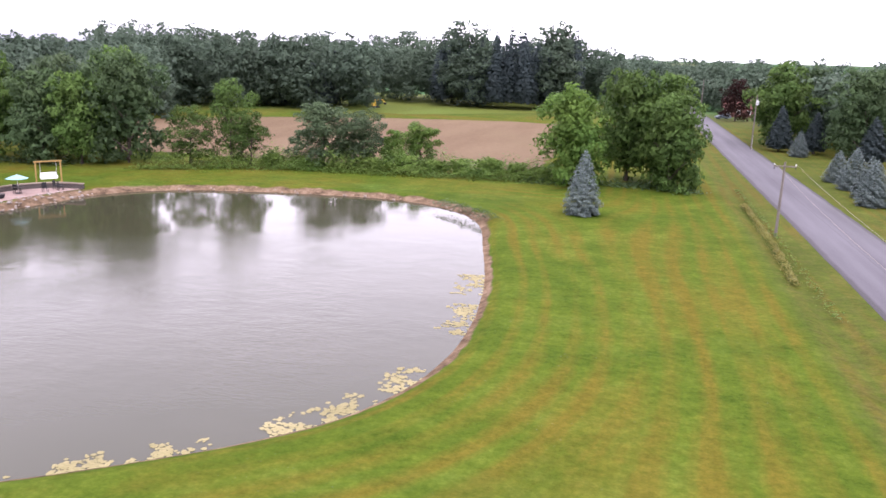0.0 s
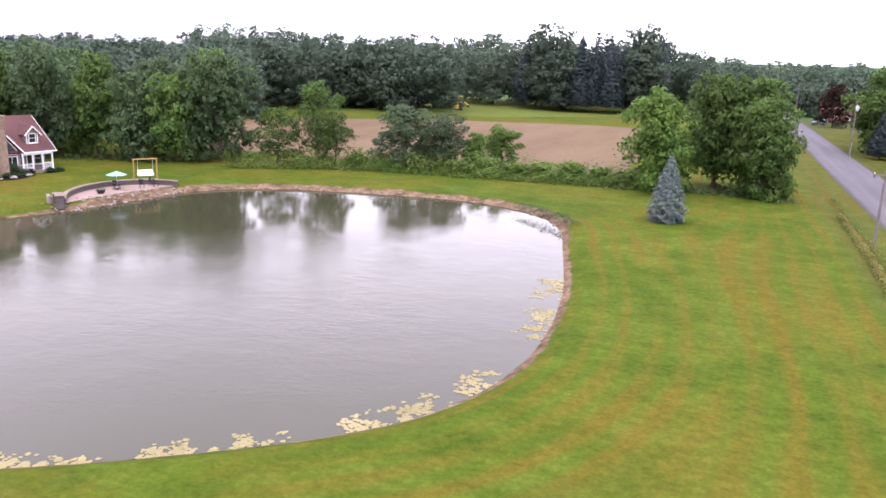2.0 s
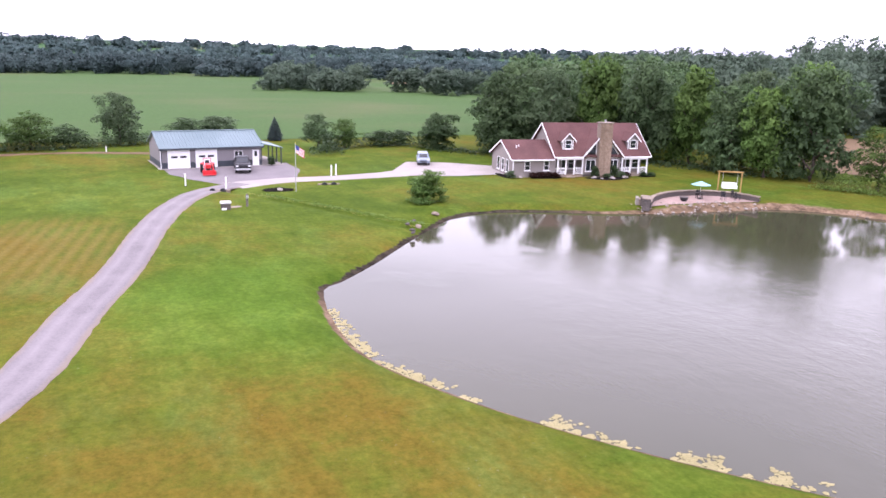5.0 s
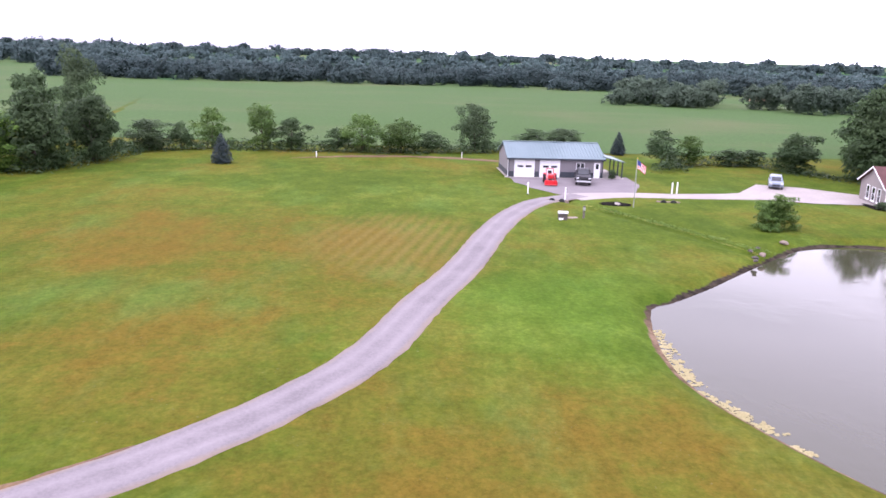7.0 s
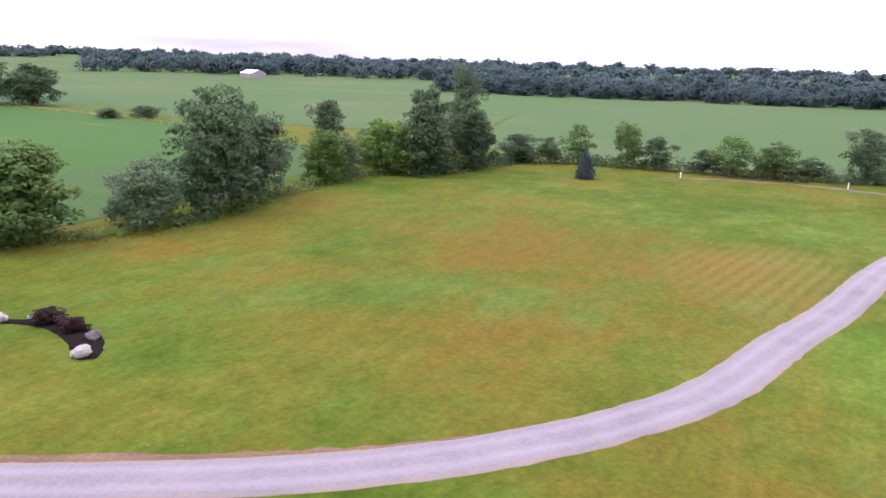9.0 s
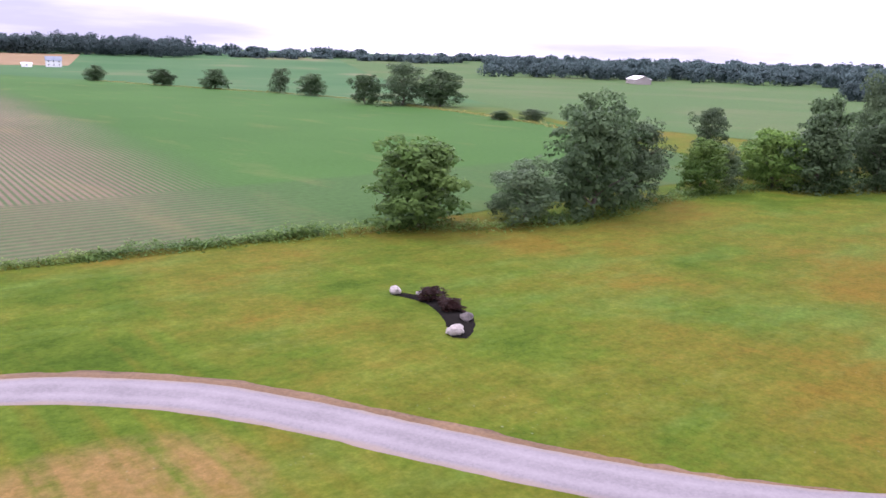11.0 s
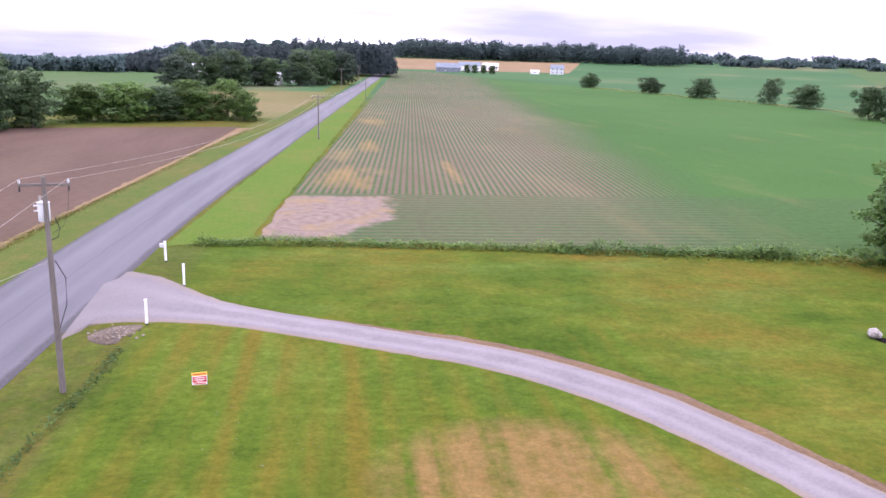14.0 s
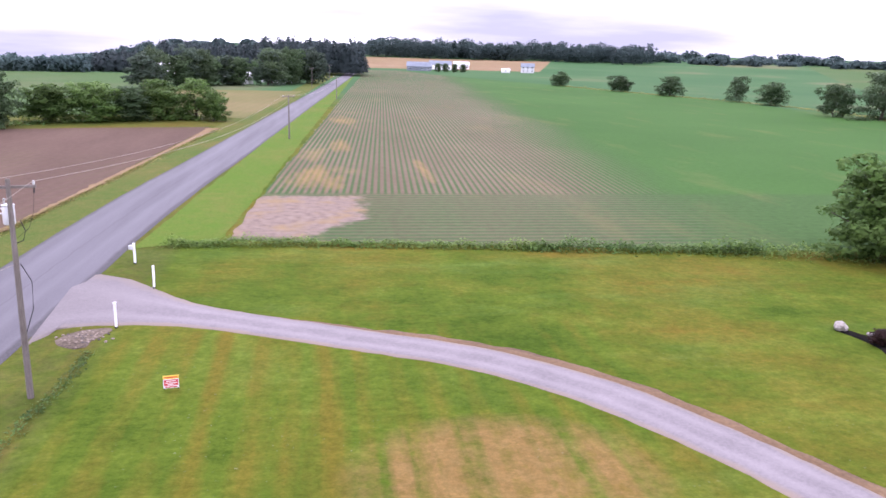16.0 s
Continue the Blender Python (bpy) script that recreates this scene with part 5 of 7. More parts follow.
thicket("undergrowth", [(-60, 91.2), (-54, 93.8), (-46, 97.5), (-29, 99.5), (-8, 101.0)], 3.6, 3.6, LEAF_GRASSY, "green undergrowth along the foot of the hedgerow", 260, 0.14, 31)
thicket("undergrowth", [(-46, 99.5), (-36, 101.5), (-24, 101.8), (-9, 102.0)], 3.2, 4.4, LEAF, "leafy tall weeds along the hedgerow", 220, 0.14, 32)
thicket("undergrowth", [(-62, 88.4), (-46, 95.4), (-29, 97.2), (-8, 99.0)], 1.4, 1.5, LEAF_GRASSY, "rank grass at the lawn's edge", 88, 0.14, 33)
thicket("undergrowth", [(-12, 99), (0, 100.5), (8.5, 98.5)], 2.2, 1.1, LEAF_DARK, "dark low growth beneath the roadside trees", 88, 0.18, 34)
thicket("undergrowth", [(-72, 88), (-82, 87.0), (-93, 79.5), (-103, 66.5), (-112, 60)], 3.0, 1.2, LEAF_DARK, "dark undergrowth at the foot of the wood", 60, 0.22, 35)
thicket("undergrowth", [(-98, -44), (-110, -40), (-122, -37), (-127.5, -28), (-127.5, -10), (-128, 8), (-131, 18), (-136, 26)], 3.0, 2.8, LEAF_DARK, "dark hedge undergrowth beyond the lawn", 120, 0.22, 36)
thicket("undergrowth", [(-110, 41), (-118, 47), (-119, 56), (-114, 62)], 3.0, 2.8, LEAF_DARK, "dark low hedge beyond the lawn", 74, 0.22, 37)
thicket("undergrowth", [(-30, -57.4), (-38, -56.0), (-44, -54.0), (-50, -50.0), (-57, -49.0)], 2.2, 1.7, LEAF_GRASSY, "leafy weeds at the foot of the trees", 132, 0.13, 38)
thicket("undergrowth", [(-57, -49), (-66, -48.5), (-76, -50.5), (-90, -50), (-104, -46.5), (-116, -43.5), (-124, -40)], 2.4, 1.6, LEAF, "leafy weeds at the foot of the corner trees", 110, 0.14, 39)
thicket("weeds", [(12.0, -60.6), (4, -60.8), (-7, -59.9), (-18, -58.8)], 1.1, 1.0, LEAF_GRASSY, "rank green weeds between lawn and crop", 210, 0.10, 40)
thicket("weeds", [(-16, -59.0), (-25, -58.0), (-35, -57.2)], 1.5, 1.35, LEAF, "rank green weeds between lawn and crop", 260, 0.11, 41)
thicket("weeds", [(12.5, 58), (12.9, 66), (13.2, 76), (13.3, 92)], 0.55, 0.55, LEAF_STRAW, "yellow dry weeds along the roadside ditch", 85, 0.09, 42)
thicket("weeds", [(13.6, 50), (14.0, 80), (13.9, 104)], 0.6, 0.35, LEAF_GRASSY, "green weeds along the roadside ditch", 18, 0.09, 43)
thicket("weeds", [(-82, 22), (-72, 26.9), (-60.5, 31.2)], 0.5, 0.14, LEAF_STRAW, "coarse dry grass along a shallow ditch", 14, 0.06, 44)
thicket("weeds", [(-80, 23.2), (-72, 27.4), (-66, 30.0), (-61, 32.2)], 1.1, 0.30, LEAF_GRASSY, "rank green grass in a shallow ditch", 70, 0.07, 144)
thicket("weeds", [(26.8, -30), (26.3, -57), (24.0, -90), (20.0, -150)], 1.0, 0.25, LEAF_STRAW, "dry grass along the ploughed field", 70, 0.08, 46)
thicket("weeds", [(11.8, -38.6), (11.7, -35.5), (12.0, -32.6), (12.2, -29.6), (12.4, -26.8), (12.7, -24)], 0.55, 0.22, LEAF, "rank weeds in the roadside ditch", 80, 0.06, 146)
thicket("reeds", [(-12.2, 73), (-15, 76.2), (-19, 79.5)], 1.6, 1.0, LEAF_GREY, "grey-green reeds at the pond's corner", 198, 0.07, 47)
thicket("undergrowth", [(64, -142), (52, -160), (38, -168.5), (24, -172)], 3.4, 2.2, LEAF, "leafy undergrowth beneath the hedgerow", 88, 0.22, 48)
thicket("undergrowth", [(-150, -205), (-166, -212), (-176, -205)], 4, 1.6, LEAF_DARK, "dark brush round a group of field trees", 44, 0.29, 49)
thicket("undergrowth", [(-128, -420), (-150, -330), (-164, -280), (-166, -225), (-150, -140), (-120, -80)], 2.4, 0.9, LEAF_STRAW, "dry grass strip between two crops", 19, 0.22, 50)


# ---- stones ----
def stone_mesh(seed, mat):
    bm = bmesh.new()
    bmesh.ops.create_icosphere(bm, subdivisions=2, radius=0.5)
    for v in bm.verts:
        d = 1 + 0.42 * noise.noise(v.co * 2.1 + Vector((seed * 5.1, 0, 0))) + 0.15 * noise.noise(v.co * 5 + Vector((0, seed * 3.3, 0)))
        v.co *= d
        v.co.z = max(v.co.z * 0.8, -0.28)
    me = bpy.data.meshes.new("rock")
    bm.to_mesh(me)
    bm.free()
    me.materials.append(mat)
    return me


STONES = [stone_mesh(i, m) for i, m in enumerate((STONE_PALE, STONE_TAN, STONE_PALE, STONE_TAN, STONE_GREY))]


def rock(x, y, z, size, k, label, group="", tall=0.75):
    o = new("rock", STONES[k % 5])
    o.matrix_basis = pose(x, y, z + size * 0.18, 0, 0, (x * 97 + y * 31) % 360) @ Matrix.Diagonal((size * 1.15, size * 0.9, size * tall, 1))
    return tagged(o, label, "rock", group)


def shore_point(i, d):
    """A point d metres landward of the i-th point of the shoreline."""
    p, q = SHORE[i % len(SHORE)], SHORE[(i + 1) % len(SHORE)]
    t = (q - p) / np.linalg.norm(q - p)
    return p + np.array([t[1], -t[0]]) * d


rng = np.random.RandomState(21)
# rocks along the patio's waterside and scattered on the north bank
def shore_index(x, y):
    return int(np.argmin((SHORE[:, 0] - x) ** 2 + (SHORE[:, 1] - y) ** 2))


i0, i1 = shore_index(-53.6, 71.5), shore_index(-58.2, 57)
for i in range(i0, i1 + 1):
    for j in range(9):
        d = rng.uniform(-0.3, 2.6)
        x, y = shore_point(i, d) + rng.uniform(-0.5, 0.5, 2)
        rock(x, y, min(WATER_Z + 0.36 * max(d, 0), -0.02), rng.uniform(0.16, 0.40), rng.randint(0, 4), "pale rough stone on the pond's edge", "shoreline rocks")
i0, i1 = shore_index(-14, 73.5), shore_index(-51, 75)
for i in range(i0, i1):
    for j in range(2):
        d = rng.uniform(0.0, 1.3)
        x, y = shore_point(i, d) + rng.uniform(-0.5, 0.5, 2)
        rock(x, y, WATER_Z + 0.2 * max(d, 0), rng.uniform(0.12, 0.4), 1 + 2 * rng.randint(0, 2), "tan stone on the muddy bank", "bank stones")
for x, y, s in [(-60.3, 31.4, 0.6), (-61.7, 31.0, 0.45), (-59.3, 30.3, 0.5), (-58.4, 29.9, 0.4), (-64.8, 35.6, 0.65), (-62.8, 32.2, 0.4)]:
    rock(x, y, -0.05, s, 1 if s > 0.5 else 4, "weathered boulder at the inlet of the pond", "inlet boulders")
for k in range(70):
    rock(12.5 + rng.normal(0, 0.6), -40.8 + rng.normal(0, 0.6), 0.0, rng.uniform(0.06, 0.17), (1, 1, 4)[rng.randint(0, 3)], "broken rubble stone at the culvert", "culvert rubble")

# ---- algae on the water ----
def algae(i0, i1, d0, d1, seed, label):
    """A ragged floating mat made of many small scum patches."""
    rg = np.random.RandomState(seed)
    vs, fs = [], []
    for i in range(i0, i1):
        for j in range(90):
            d = d0 + (d1 - d0) * rg.uniform() ** 1.3
            p = shore_point(i, -d) + rg.uniform(-0.5, 0.5, 2)
            if noise.noise((p[0] * 0.8, p[1] * 0.8, seed)) + 0.5 * noise.noise((p[0] * 2.5, p[1] * 2.5, seed)) < -0.28 + 0.4 * (d - d0) / (d1 - d0):
                continue
            r = rg.uniform(0.05, 0.17)
            k = len(vs)
            n = 6
            z = WATER_Z + 0.006 + rg.uniform(0, 0.012)
            ph = rg.uniform(0, 6)
            for a in range(n):
                q = r * rg.uniform(0.6, 1.25)
                vs.append((p[0] + q * math.cos(ph + a * 2 * math.pi / n), p[1] + q * math.sin(ph + a * 2 * math.pi / n), z))
            fs.append(tuple(range(k, k + n)))
    if fs:
        ob = soup("algae_mat", vs, fs, ALGAE)
        tagged(ob, label, "algae", kind="stuff")


for (xa, ya), (xb, yb), d0, d1 in [((-43, 16), (-34, 15), -0.05, 0.4), ((-34, 15), (-27, 17), -0.05, 0.3), ((-24.8, 19.2), (-20.8, 21.2), 0.0, 0.8), ((-19.5, 22.3), (-14.2, 25.8), 0.0, 0.95),
                                   ((-12.9, 27.2), (-9.4, 32.4), 0.0, 1.4), ((-9.2, 33), (-8.2, 37), 0.1, 1.5), ((-8.0, 42), (-8.4, 48), 0.2, 1.6), ((-8.8, 51), (-9.6, 56), 0.2, 1.8)]:
    algae(shore_index(xa, ya), shore_index(xb, yb), d0, d1, int(abs(xa) * 3), "yellow floating algae scum along the pond's edge")


# ---- poles, posts and sign ----
def utility_pole(x, y, h, label, transformer=False, arm=True, turn=0.0):
    e = thing("utility_pole", pose(x, y, float(land(x, y)), 0, 0, turn), label, "utility pole", "roadside utility poles")
    bm = bmesh.new()
    tube(bm, [(0, 0, -0.2), (0, 0, h * 0.5), (0, 0, h)], [0.14, 0.12, 0.09], 12)
    part("post", bm, WOOD_GREY, e)
    if arm:
        part("crossarm", boxes((-1.0, 1.0, -0.2, -0.11, h - 0.42, h - 0.30), bevel=0.01), WOOD_GREY, e)
        for ax in (-0.92, 0.92):
            bm = bmesh.new()
            tube(bm, [(ax, -0.155, h - 0.3), (ax, -0.155, h - 0.22), (ax, -0.155, h - 0.12)], [0.03, 0.06, 0.035], 8)
            part("insulator", bm, GREY_PAINT, e, "small grey insulator")
            bm = bmesh.new()
            tube(bm, [(ax, -0.155, h - 0.42), (ax + 0.02, -0.155, h - 0.62)], [0.025, 0.04], 8)
            part("fuse", bm, BLACK, e, "dark hanging fuse holder")
    if transformer:
        bm = bmesh.new()
        tube(bm, [(0.12, -0.34, h - 1.95), (0.12, -0.34, h - 1.9), (0.12, -0.34, h - 1.15), (0.12, -0.34, h - 1.08)], [0.2, 0.24, 0.24, 0.16], 16)
        t = part("transformer", bm, GREY_PAINT, e, "pale grey drum transformer", True)
        for a in (-0.1, 0.12):
            bm = bmesh.new()
            tube(bm, [(0.12 + a, -0.34, h - 1.1), (0.12 + a, -0.34, h - 0.86)], [0.035, 0.05], 8)
            part("bushing", bm, STEEL, t)
        for dz in (1.3, 1.52):
            bm = bmesh.new()
            tube(bm, [(0.32, -0.42, h - dz), (0.42, -0.46, h - dz + 0.02), (0.5, -0.5, h - dz)], [0.05, 0.03, 0.045], 8)
            part("side_bushing", bm, GREY_PAINT, t, "pale stub bushing")
        bm = bmesh.new()
        tube(bm, [(0.12, -0.34, h - 1.17), (0.12, -0.34, h - 1.12)], [0.262, 0.262], 16)
        part("lid_band", bm, STEEL, t)
        part("plate", boxes((0.08, 0.16, -0.60, -0.575, h - 1.62, h - 1.5), bevel=0.005), BLACK, t, "small dark plate")
        part("plate", boxes((-0.02, 0.03, -0.565, -0.535, h - 1.6, h - 1.4), bevel=0.005), BLACK, t, "small dark plate")
        if arm:
            bm = bmesh.new()
            tube(bm, [(-0.9, -0.16, h - 0.62), (-0.82, -0.14, h - 1.4), (-0.6, -0.13, h - 2.1), (-0.12, -0.13, h - 2.5)], [0.008] * 4, 5)
            part("drop_wire", bm, BLACK, e, "thin dark drop wire")
        part("bracket", boxes((0.0, 0.1, -0.2, 0.0, h - 1.7, h - 1.3)), STEEL, e)
        bm = bmesh.new()
        tube(bm, [(-0.15, -0.1, h - 3.6), (-0.5, -0.1, h - 4.4), (-0.45, -0.1, h - 5.6), (-0.05, -0.15, h - 6.8)], [0.02] * 4, 6)
        part("cable_loop", bm, BLACK, e, "black hanging cable loop")
        bm = bmesh.new()
        tube(bm, [(-0.3, -0.1, h - 1.75), (-0.45, -0.1, h - 2.2), (-0.35, -0.1, h - 2.6), (-0.1, -0.1, h - 2.7)], [0.02] * 4, 6)
        part("cable_loop", bm, BLACK, e)
        bm = bmesh.new()
        tube(bm, [(0.1, -0.1, 0), (0.1, -0.1, 2.8)], [0.035, 0.035], 8)
        part("conduit", bm, STEEL, e)
    return e


utility_pole(12.7, -33.4, 9.6, "weathered wooden utility pole with a grey transformer", True, turn=14)
utility_pole(14.1, 76.1, 6.8, "weathered wooden utility pole with a crossarm", turn=2)
utility_pole(22.9, 158.2, 10.3, "tall weathered utility pole with a transformer", True, False)
utility_pole(21.6, 262.3, 11.3, "weathered wooden utility pole", False, False)
for x, y, h in [(6.0, -137.4, 7.6), (-4.0, -257.1, 7.3), (5.0, -340, 8), (-3.0, -425, 8), (-24, -520, 9), (-30, -640, 9)]:
    utility_pole(x, y, h, "weathered wooden utility pole beside the road", turn=4)


def wire(a, b, sag):
    bm = bmesh.new()
    pts = []
    for i in range(17):
        s = i / 16
        p = Vector(a).lerp(Vector(b), s)
        p.z -= sag * 4 * s * (1 - s)
        pts.append(p)
    tube(bm, pts, [0.011] * 17, 4)
    return tagged(part("power_line", bm, WIRE), "thin sagging power line between poles", "cable", "power lines")


for ax in (-0.92, 0.92):
    wire((12.7 + ax, -33.4, 9.5), (14.1 + ax, 76.0, 6.7), 2.2)
    wire((12.7 + ax, -33.4, 9.5), (6.0 + ax, -137.3, 7.5), 1.6)
    wire((6.0 + ax, -137.3, 7.5), (-4.0 + ax, -257, 7.2), 1.6)
wire((12.8, -33.4, 6.0), (26, -8, 5.6), 0.8)


def marker_post(x, y, h, label, arm=False, turn=0):
    e = thing("marker_post", pose(x, y, 0, 0, 0, turn), label, "post", "white driveway posts")
    part("shaft", boxes((-0.065, 0.065, -0.065, 0.065, -0.1, h), bevel=0.012), WHITE, e)
    part("cap", boxes((-0.08, 0.08, -0.08, 0.08, h, h + 0.05), bevel=0.015), WHITE, e)
    part("base", boxes((-0.07, 0.07, -0.07, 0.07, 0.0, 0.08)), BLACK, e)
    if arm:
        part("holder", boxes((-0.38, -0.03, -0.09, 0.09, h - 0.42, h - 0.12), bevel=0.02), GREY_PAINT, e, "pale grey box on a bracket")
    return e


marker_post(13.3, -55.6, 1.45, "white square post with a bracketed box", True, 166)
marker_post(10.8, -49.6, 1.42, "plain white square post beside the driveway")
marker_post(11.3, -42.2, 1.42, "plain white square post beside the driveway")
for x, y in [(-90.1, 34.6), (-90.6, 35.4), (-88.6, 16.8), (-85.0, 20.4)]:
    marker_post(x, y, 1.4, "plain white square post at the lane's end")

# sale board on the lawn
e = thing("yard_sign", pose(6.9, -33.8, 0, 0, 0, 11), "red and white board sign with a yellow rider", "sign")
part("panel", boxes((-0.33, 0.33, -0.012, 0.012, 0.08, 0.5), bevel=0.004), WHITE, e, "white board with red bands")
part("red_field", boxes((-0.3, 0.3, 0.014, 0.02, 0.20, 0.48)), RED, e, "red upper field")
part("rider", boxes((-0.34, 0.34, -0.012, 0.012, 0.52, 0.68), bevel=0.004), YELLOW, e, "yellow strip board")
for z0, w in [(0.40, 0.22), (0.31, 0.25), (0.24, 0.16)]:
    part("text_bar", boxes((-w, w, 0.022, 0.026, z0, z0 + 0.035)), WHITE, e)
part("text_bar", boxes((-0.26, 0.26, 0.014, 0.02, 0.11, 0.16)), RED, e)
part("text_bar", boxes((-0.28, 0.28, 0.014, 0.02, 0.57, 0.62)), RED, e)
for x in (-0.3, 0.3):
    part("stake", boxes((x - 0.012, x + 0.012, -0.03, -0.015, -0.1, 0.68)), BLACK, e)


# ---- lawn bed with boulders ----
def mound(name, line, widths, h, mat, label, category, parent=None):
    c = spline(line, 0.3)
    d = np.gradient(c, axis=0)
    d /= np.linalg.norm(d, axis=1)[:, None]
    nr = np.stack([-d[:, 1], d[:, 0]], 1)
    w = np.interp(np.linspace(0, 1, len(c)), np.linspace(0, 1, len(widths)), widths)
    rg = np.random.RandomState(len(c))
    vs, fs = [], []
    prof = [(-0.5, 0.0), (-0.38, 0.7), (-0.15, 1.0), (0.15, 1.0), (0.38, 0.7), (0.5, 0.0)]
    for i in range(len(c)):
        end = math.sin(math.pi * (i + 0.6) / (len(c) + 0.2)) ** 0.35
        for s, z in prof:
            x, y = c[i] + nr[i] * s * w[i] * end * rg.uniform(0.93, 1.07)
            vs.append((x, y, 0.01 + h * z * end * rg.uniform(0.8, 1.2)))
    k = len(prof)
    for i in range(len(c) - 1):
        for j in range(k - 1):
            fs.append((i * k + j, i * k + j + 1, (i + 1) * k + j + 1, (i + 1) * k + j))
    ob = soup(name, vs, fs, mat, smooth=True)
    return tagged(ob, label, category)


def shrub(x, y, z, h, w, mat, label, seed, name="shrub", group=""):
    key = (mat.name, seed)
    if key not in TREES:
        rg = np.random.RandomState(seed)
        p, q = crown_points(1.0, 1.0, 0.0, 14, 4200, rg, 4)
        v, f = leaf_quads(p, q, 0.035, rg)
        me = bpy.data.meshes.new("foliage")
        me.from_pydata(v.tolist(), [], f.tolist())
        soft_normals(me, p, q, 0.4)
        me.materials.append(mat)
        bm = bmesh.new()
        for a in range(4):
            tube(bm, [(0, 0, -0.05), (0.12 * math.cos(a * 1.6), 0.12 * math.sin(a * 1.6), 0.3), (0.25 * math.cos(a * 1.6), 0.25 * math.sin(a * 1.6), 0.62)], [0.03, 0.02, 0.008], 5)
        mt = bpy.data.meshes.new("stems")
        bm.to_mesh(mt)
        bm.free()
        mt.materials.append(BARK)
        TREES[key] = (me, mt)
    e = thing(name, pose(x, y, z, 0, 0, seed * 71), label, "shrub", group)
    for nm, data in zip(("foliage", "stems"), TREES[key]):
        o = new(nm, data)
        o.parent = e
        o.scale = (w, w, h)
    return e


mound("mulch_bed", [(-29.7, -39.3), (-30.4, -37.6), (-30.7, -35.8), (-30.2, -33.6), (-29.2, -31.9), (-27.6, -30.2)], [1.2, 1.1, 1.4, 1.8, 2.0, 1.9], 0.10, MULCH, "crescent bed of black mulch in the lawn", "flower bed")
shrub(-30.9, -36.5, 0.05, 0.85, 2.0, LEAF_MAROON, "low dark maroon shrub in black mulch", 61, group="maroon shrubs")
shrub(-30.4, -34.2, 0.05, 0.8, 2.0, LEAF_MAROON, "low dark maroon shrub in black mulch", 62, group="maroon shrubs")
rock(-29.8, -39.0, 0.10, 0.86, 0, "pale round boulder at the bed's end", "bed boulders", 1.0)
rock(-31.0, -37.9, 0.06, 0.5, 2, "small pale stone in the bed", "bed boulders")
rock(-29.9, -32.2, 0.06, 0.85, 4, "grey boulder in the bed", "bed boulders", 0.9)
rock(-27.8, -30.8, 0.12, 0.9, 0, "large pale boulder at the bed's end", "bed boulders", 1.0)

# bright bushes along the foot of the northern hedgerow
for k, (x, y, h, wd) in enumerate([(-47.0, 97.8, 2.0, 3.6), (-43.5, 98.4, 1.7, 3.2), (-33.5, 99.6, 1.9, 3.8), (-29.0, 100.6, 2.4, 4.2), (-25.2, 101.0, 2.0, 4.4), (-21.5, 101.2, 2.3, 4.0), (-17.6, 101.6, 2.6, 4.2), (-13.8, 101.0, 2.2, 3.6), (-10.8, 100.2, 1.8, 3.0)]):
    shrub(x, y, 0.0, h, wd, LEAF_GRASSY, "bright green bush at the foot of the hedgerow", 80 + k % 2, group="hedgerow bushes")

mound("soil_patch", [(11.5, -42.0), (12.3, -41.4), (12.9, -40.4), (12.3, -39.2)], [0.8, 1.7, 2.0, 0.9], 0.03, DARK_SOIL, "dark washed-out soil at the culvert mouth", "soil")

# flagpole bed
mound("mulch_bed", [(-82.9, 23.9), (-83.0, 25.4), (-82.4, 27.2)], [1.6, 2.2, 1.7], 0.2, MULCH, "small dark mulch bed round a flagpole", "flower bed")
rock(-82.3, 25.6, 0.08, 0.6, 0, "pale stone in the flagpole bed")
e = thing("flagpole", pose(-81.3, 27.1, 0, 0, 0, 0), "slim pole flying a striped red and white flag", "flagpole")
bm = bmesh.new()
tube(bm, [(0, 0, -0.1), (0, 0, 5.3)], [0.05, 0.035], 10)
part("mast", bm, STEEL, e)
bm = bmesh.new()
bmesh.ops.create_uvsphere(bm, u_segments=10, v_segments=6, radius=0.07)
bmesh.ops.translate(bm, vec=(0, 0, 5.35), verts=bm.verts)
part("finial", bm, YELLOW, e)


def drape(s, t):
    """A point of the hanging flag; s runs out from the mast, t down."""
    return (0.25 * s * math.sin(2.2 * s) + 0.05 * math.sin(7 * s), 0.05 + 0.75 * s - 0.05 * t, 5.15 - 0.85 * t - 0.55 * s)


for k in range(13):
    bm = bmesh.new()
    rows = []
    s0 = 0.4 if k < 7 else 0.0
    for a in range(9):
        s = (s0 + (1 - s0) * a / 8) * 1.25
        rows.append([bm.verts.new(drape(s, (k + b) / 13 + 0.0)) for b in (0, 1)])
    for r0, r1 in zip(rows, rows[1:]):
        bm.faces.new((r0[0], r1[0], r1[1], r0[1]))
    ob = part("stripe", bm, FLAG_RED if k % 2 == 0 else WHITE, e)
    sol = ob.modifiers.new("cloth", "SOLIDIFY")
    sol.thickness = 0.008
bm = bmesh.new()
rows = []
for a in range(6):
    rows.append([bm.verts.new(drape(0.5 * a / 5, t)) for t in (0, 7 / 13)])
for r0, r1 in zip(rows, rows[1:]):
    bm.faces.new((r0[0], r1[0], r1[1], r0[1]))
ob = part("canton", bm, FLAG_BLUE, e, "dark blue corner field")
sol = ob.modifiers.new("cloth", "SOLIDIFY")
sol.thickness = 0.008

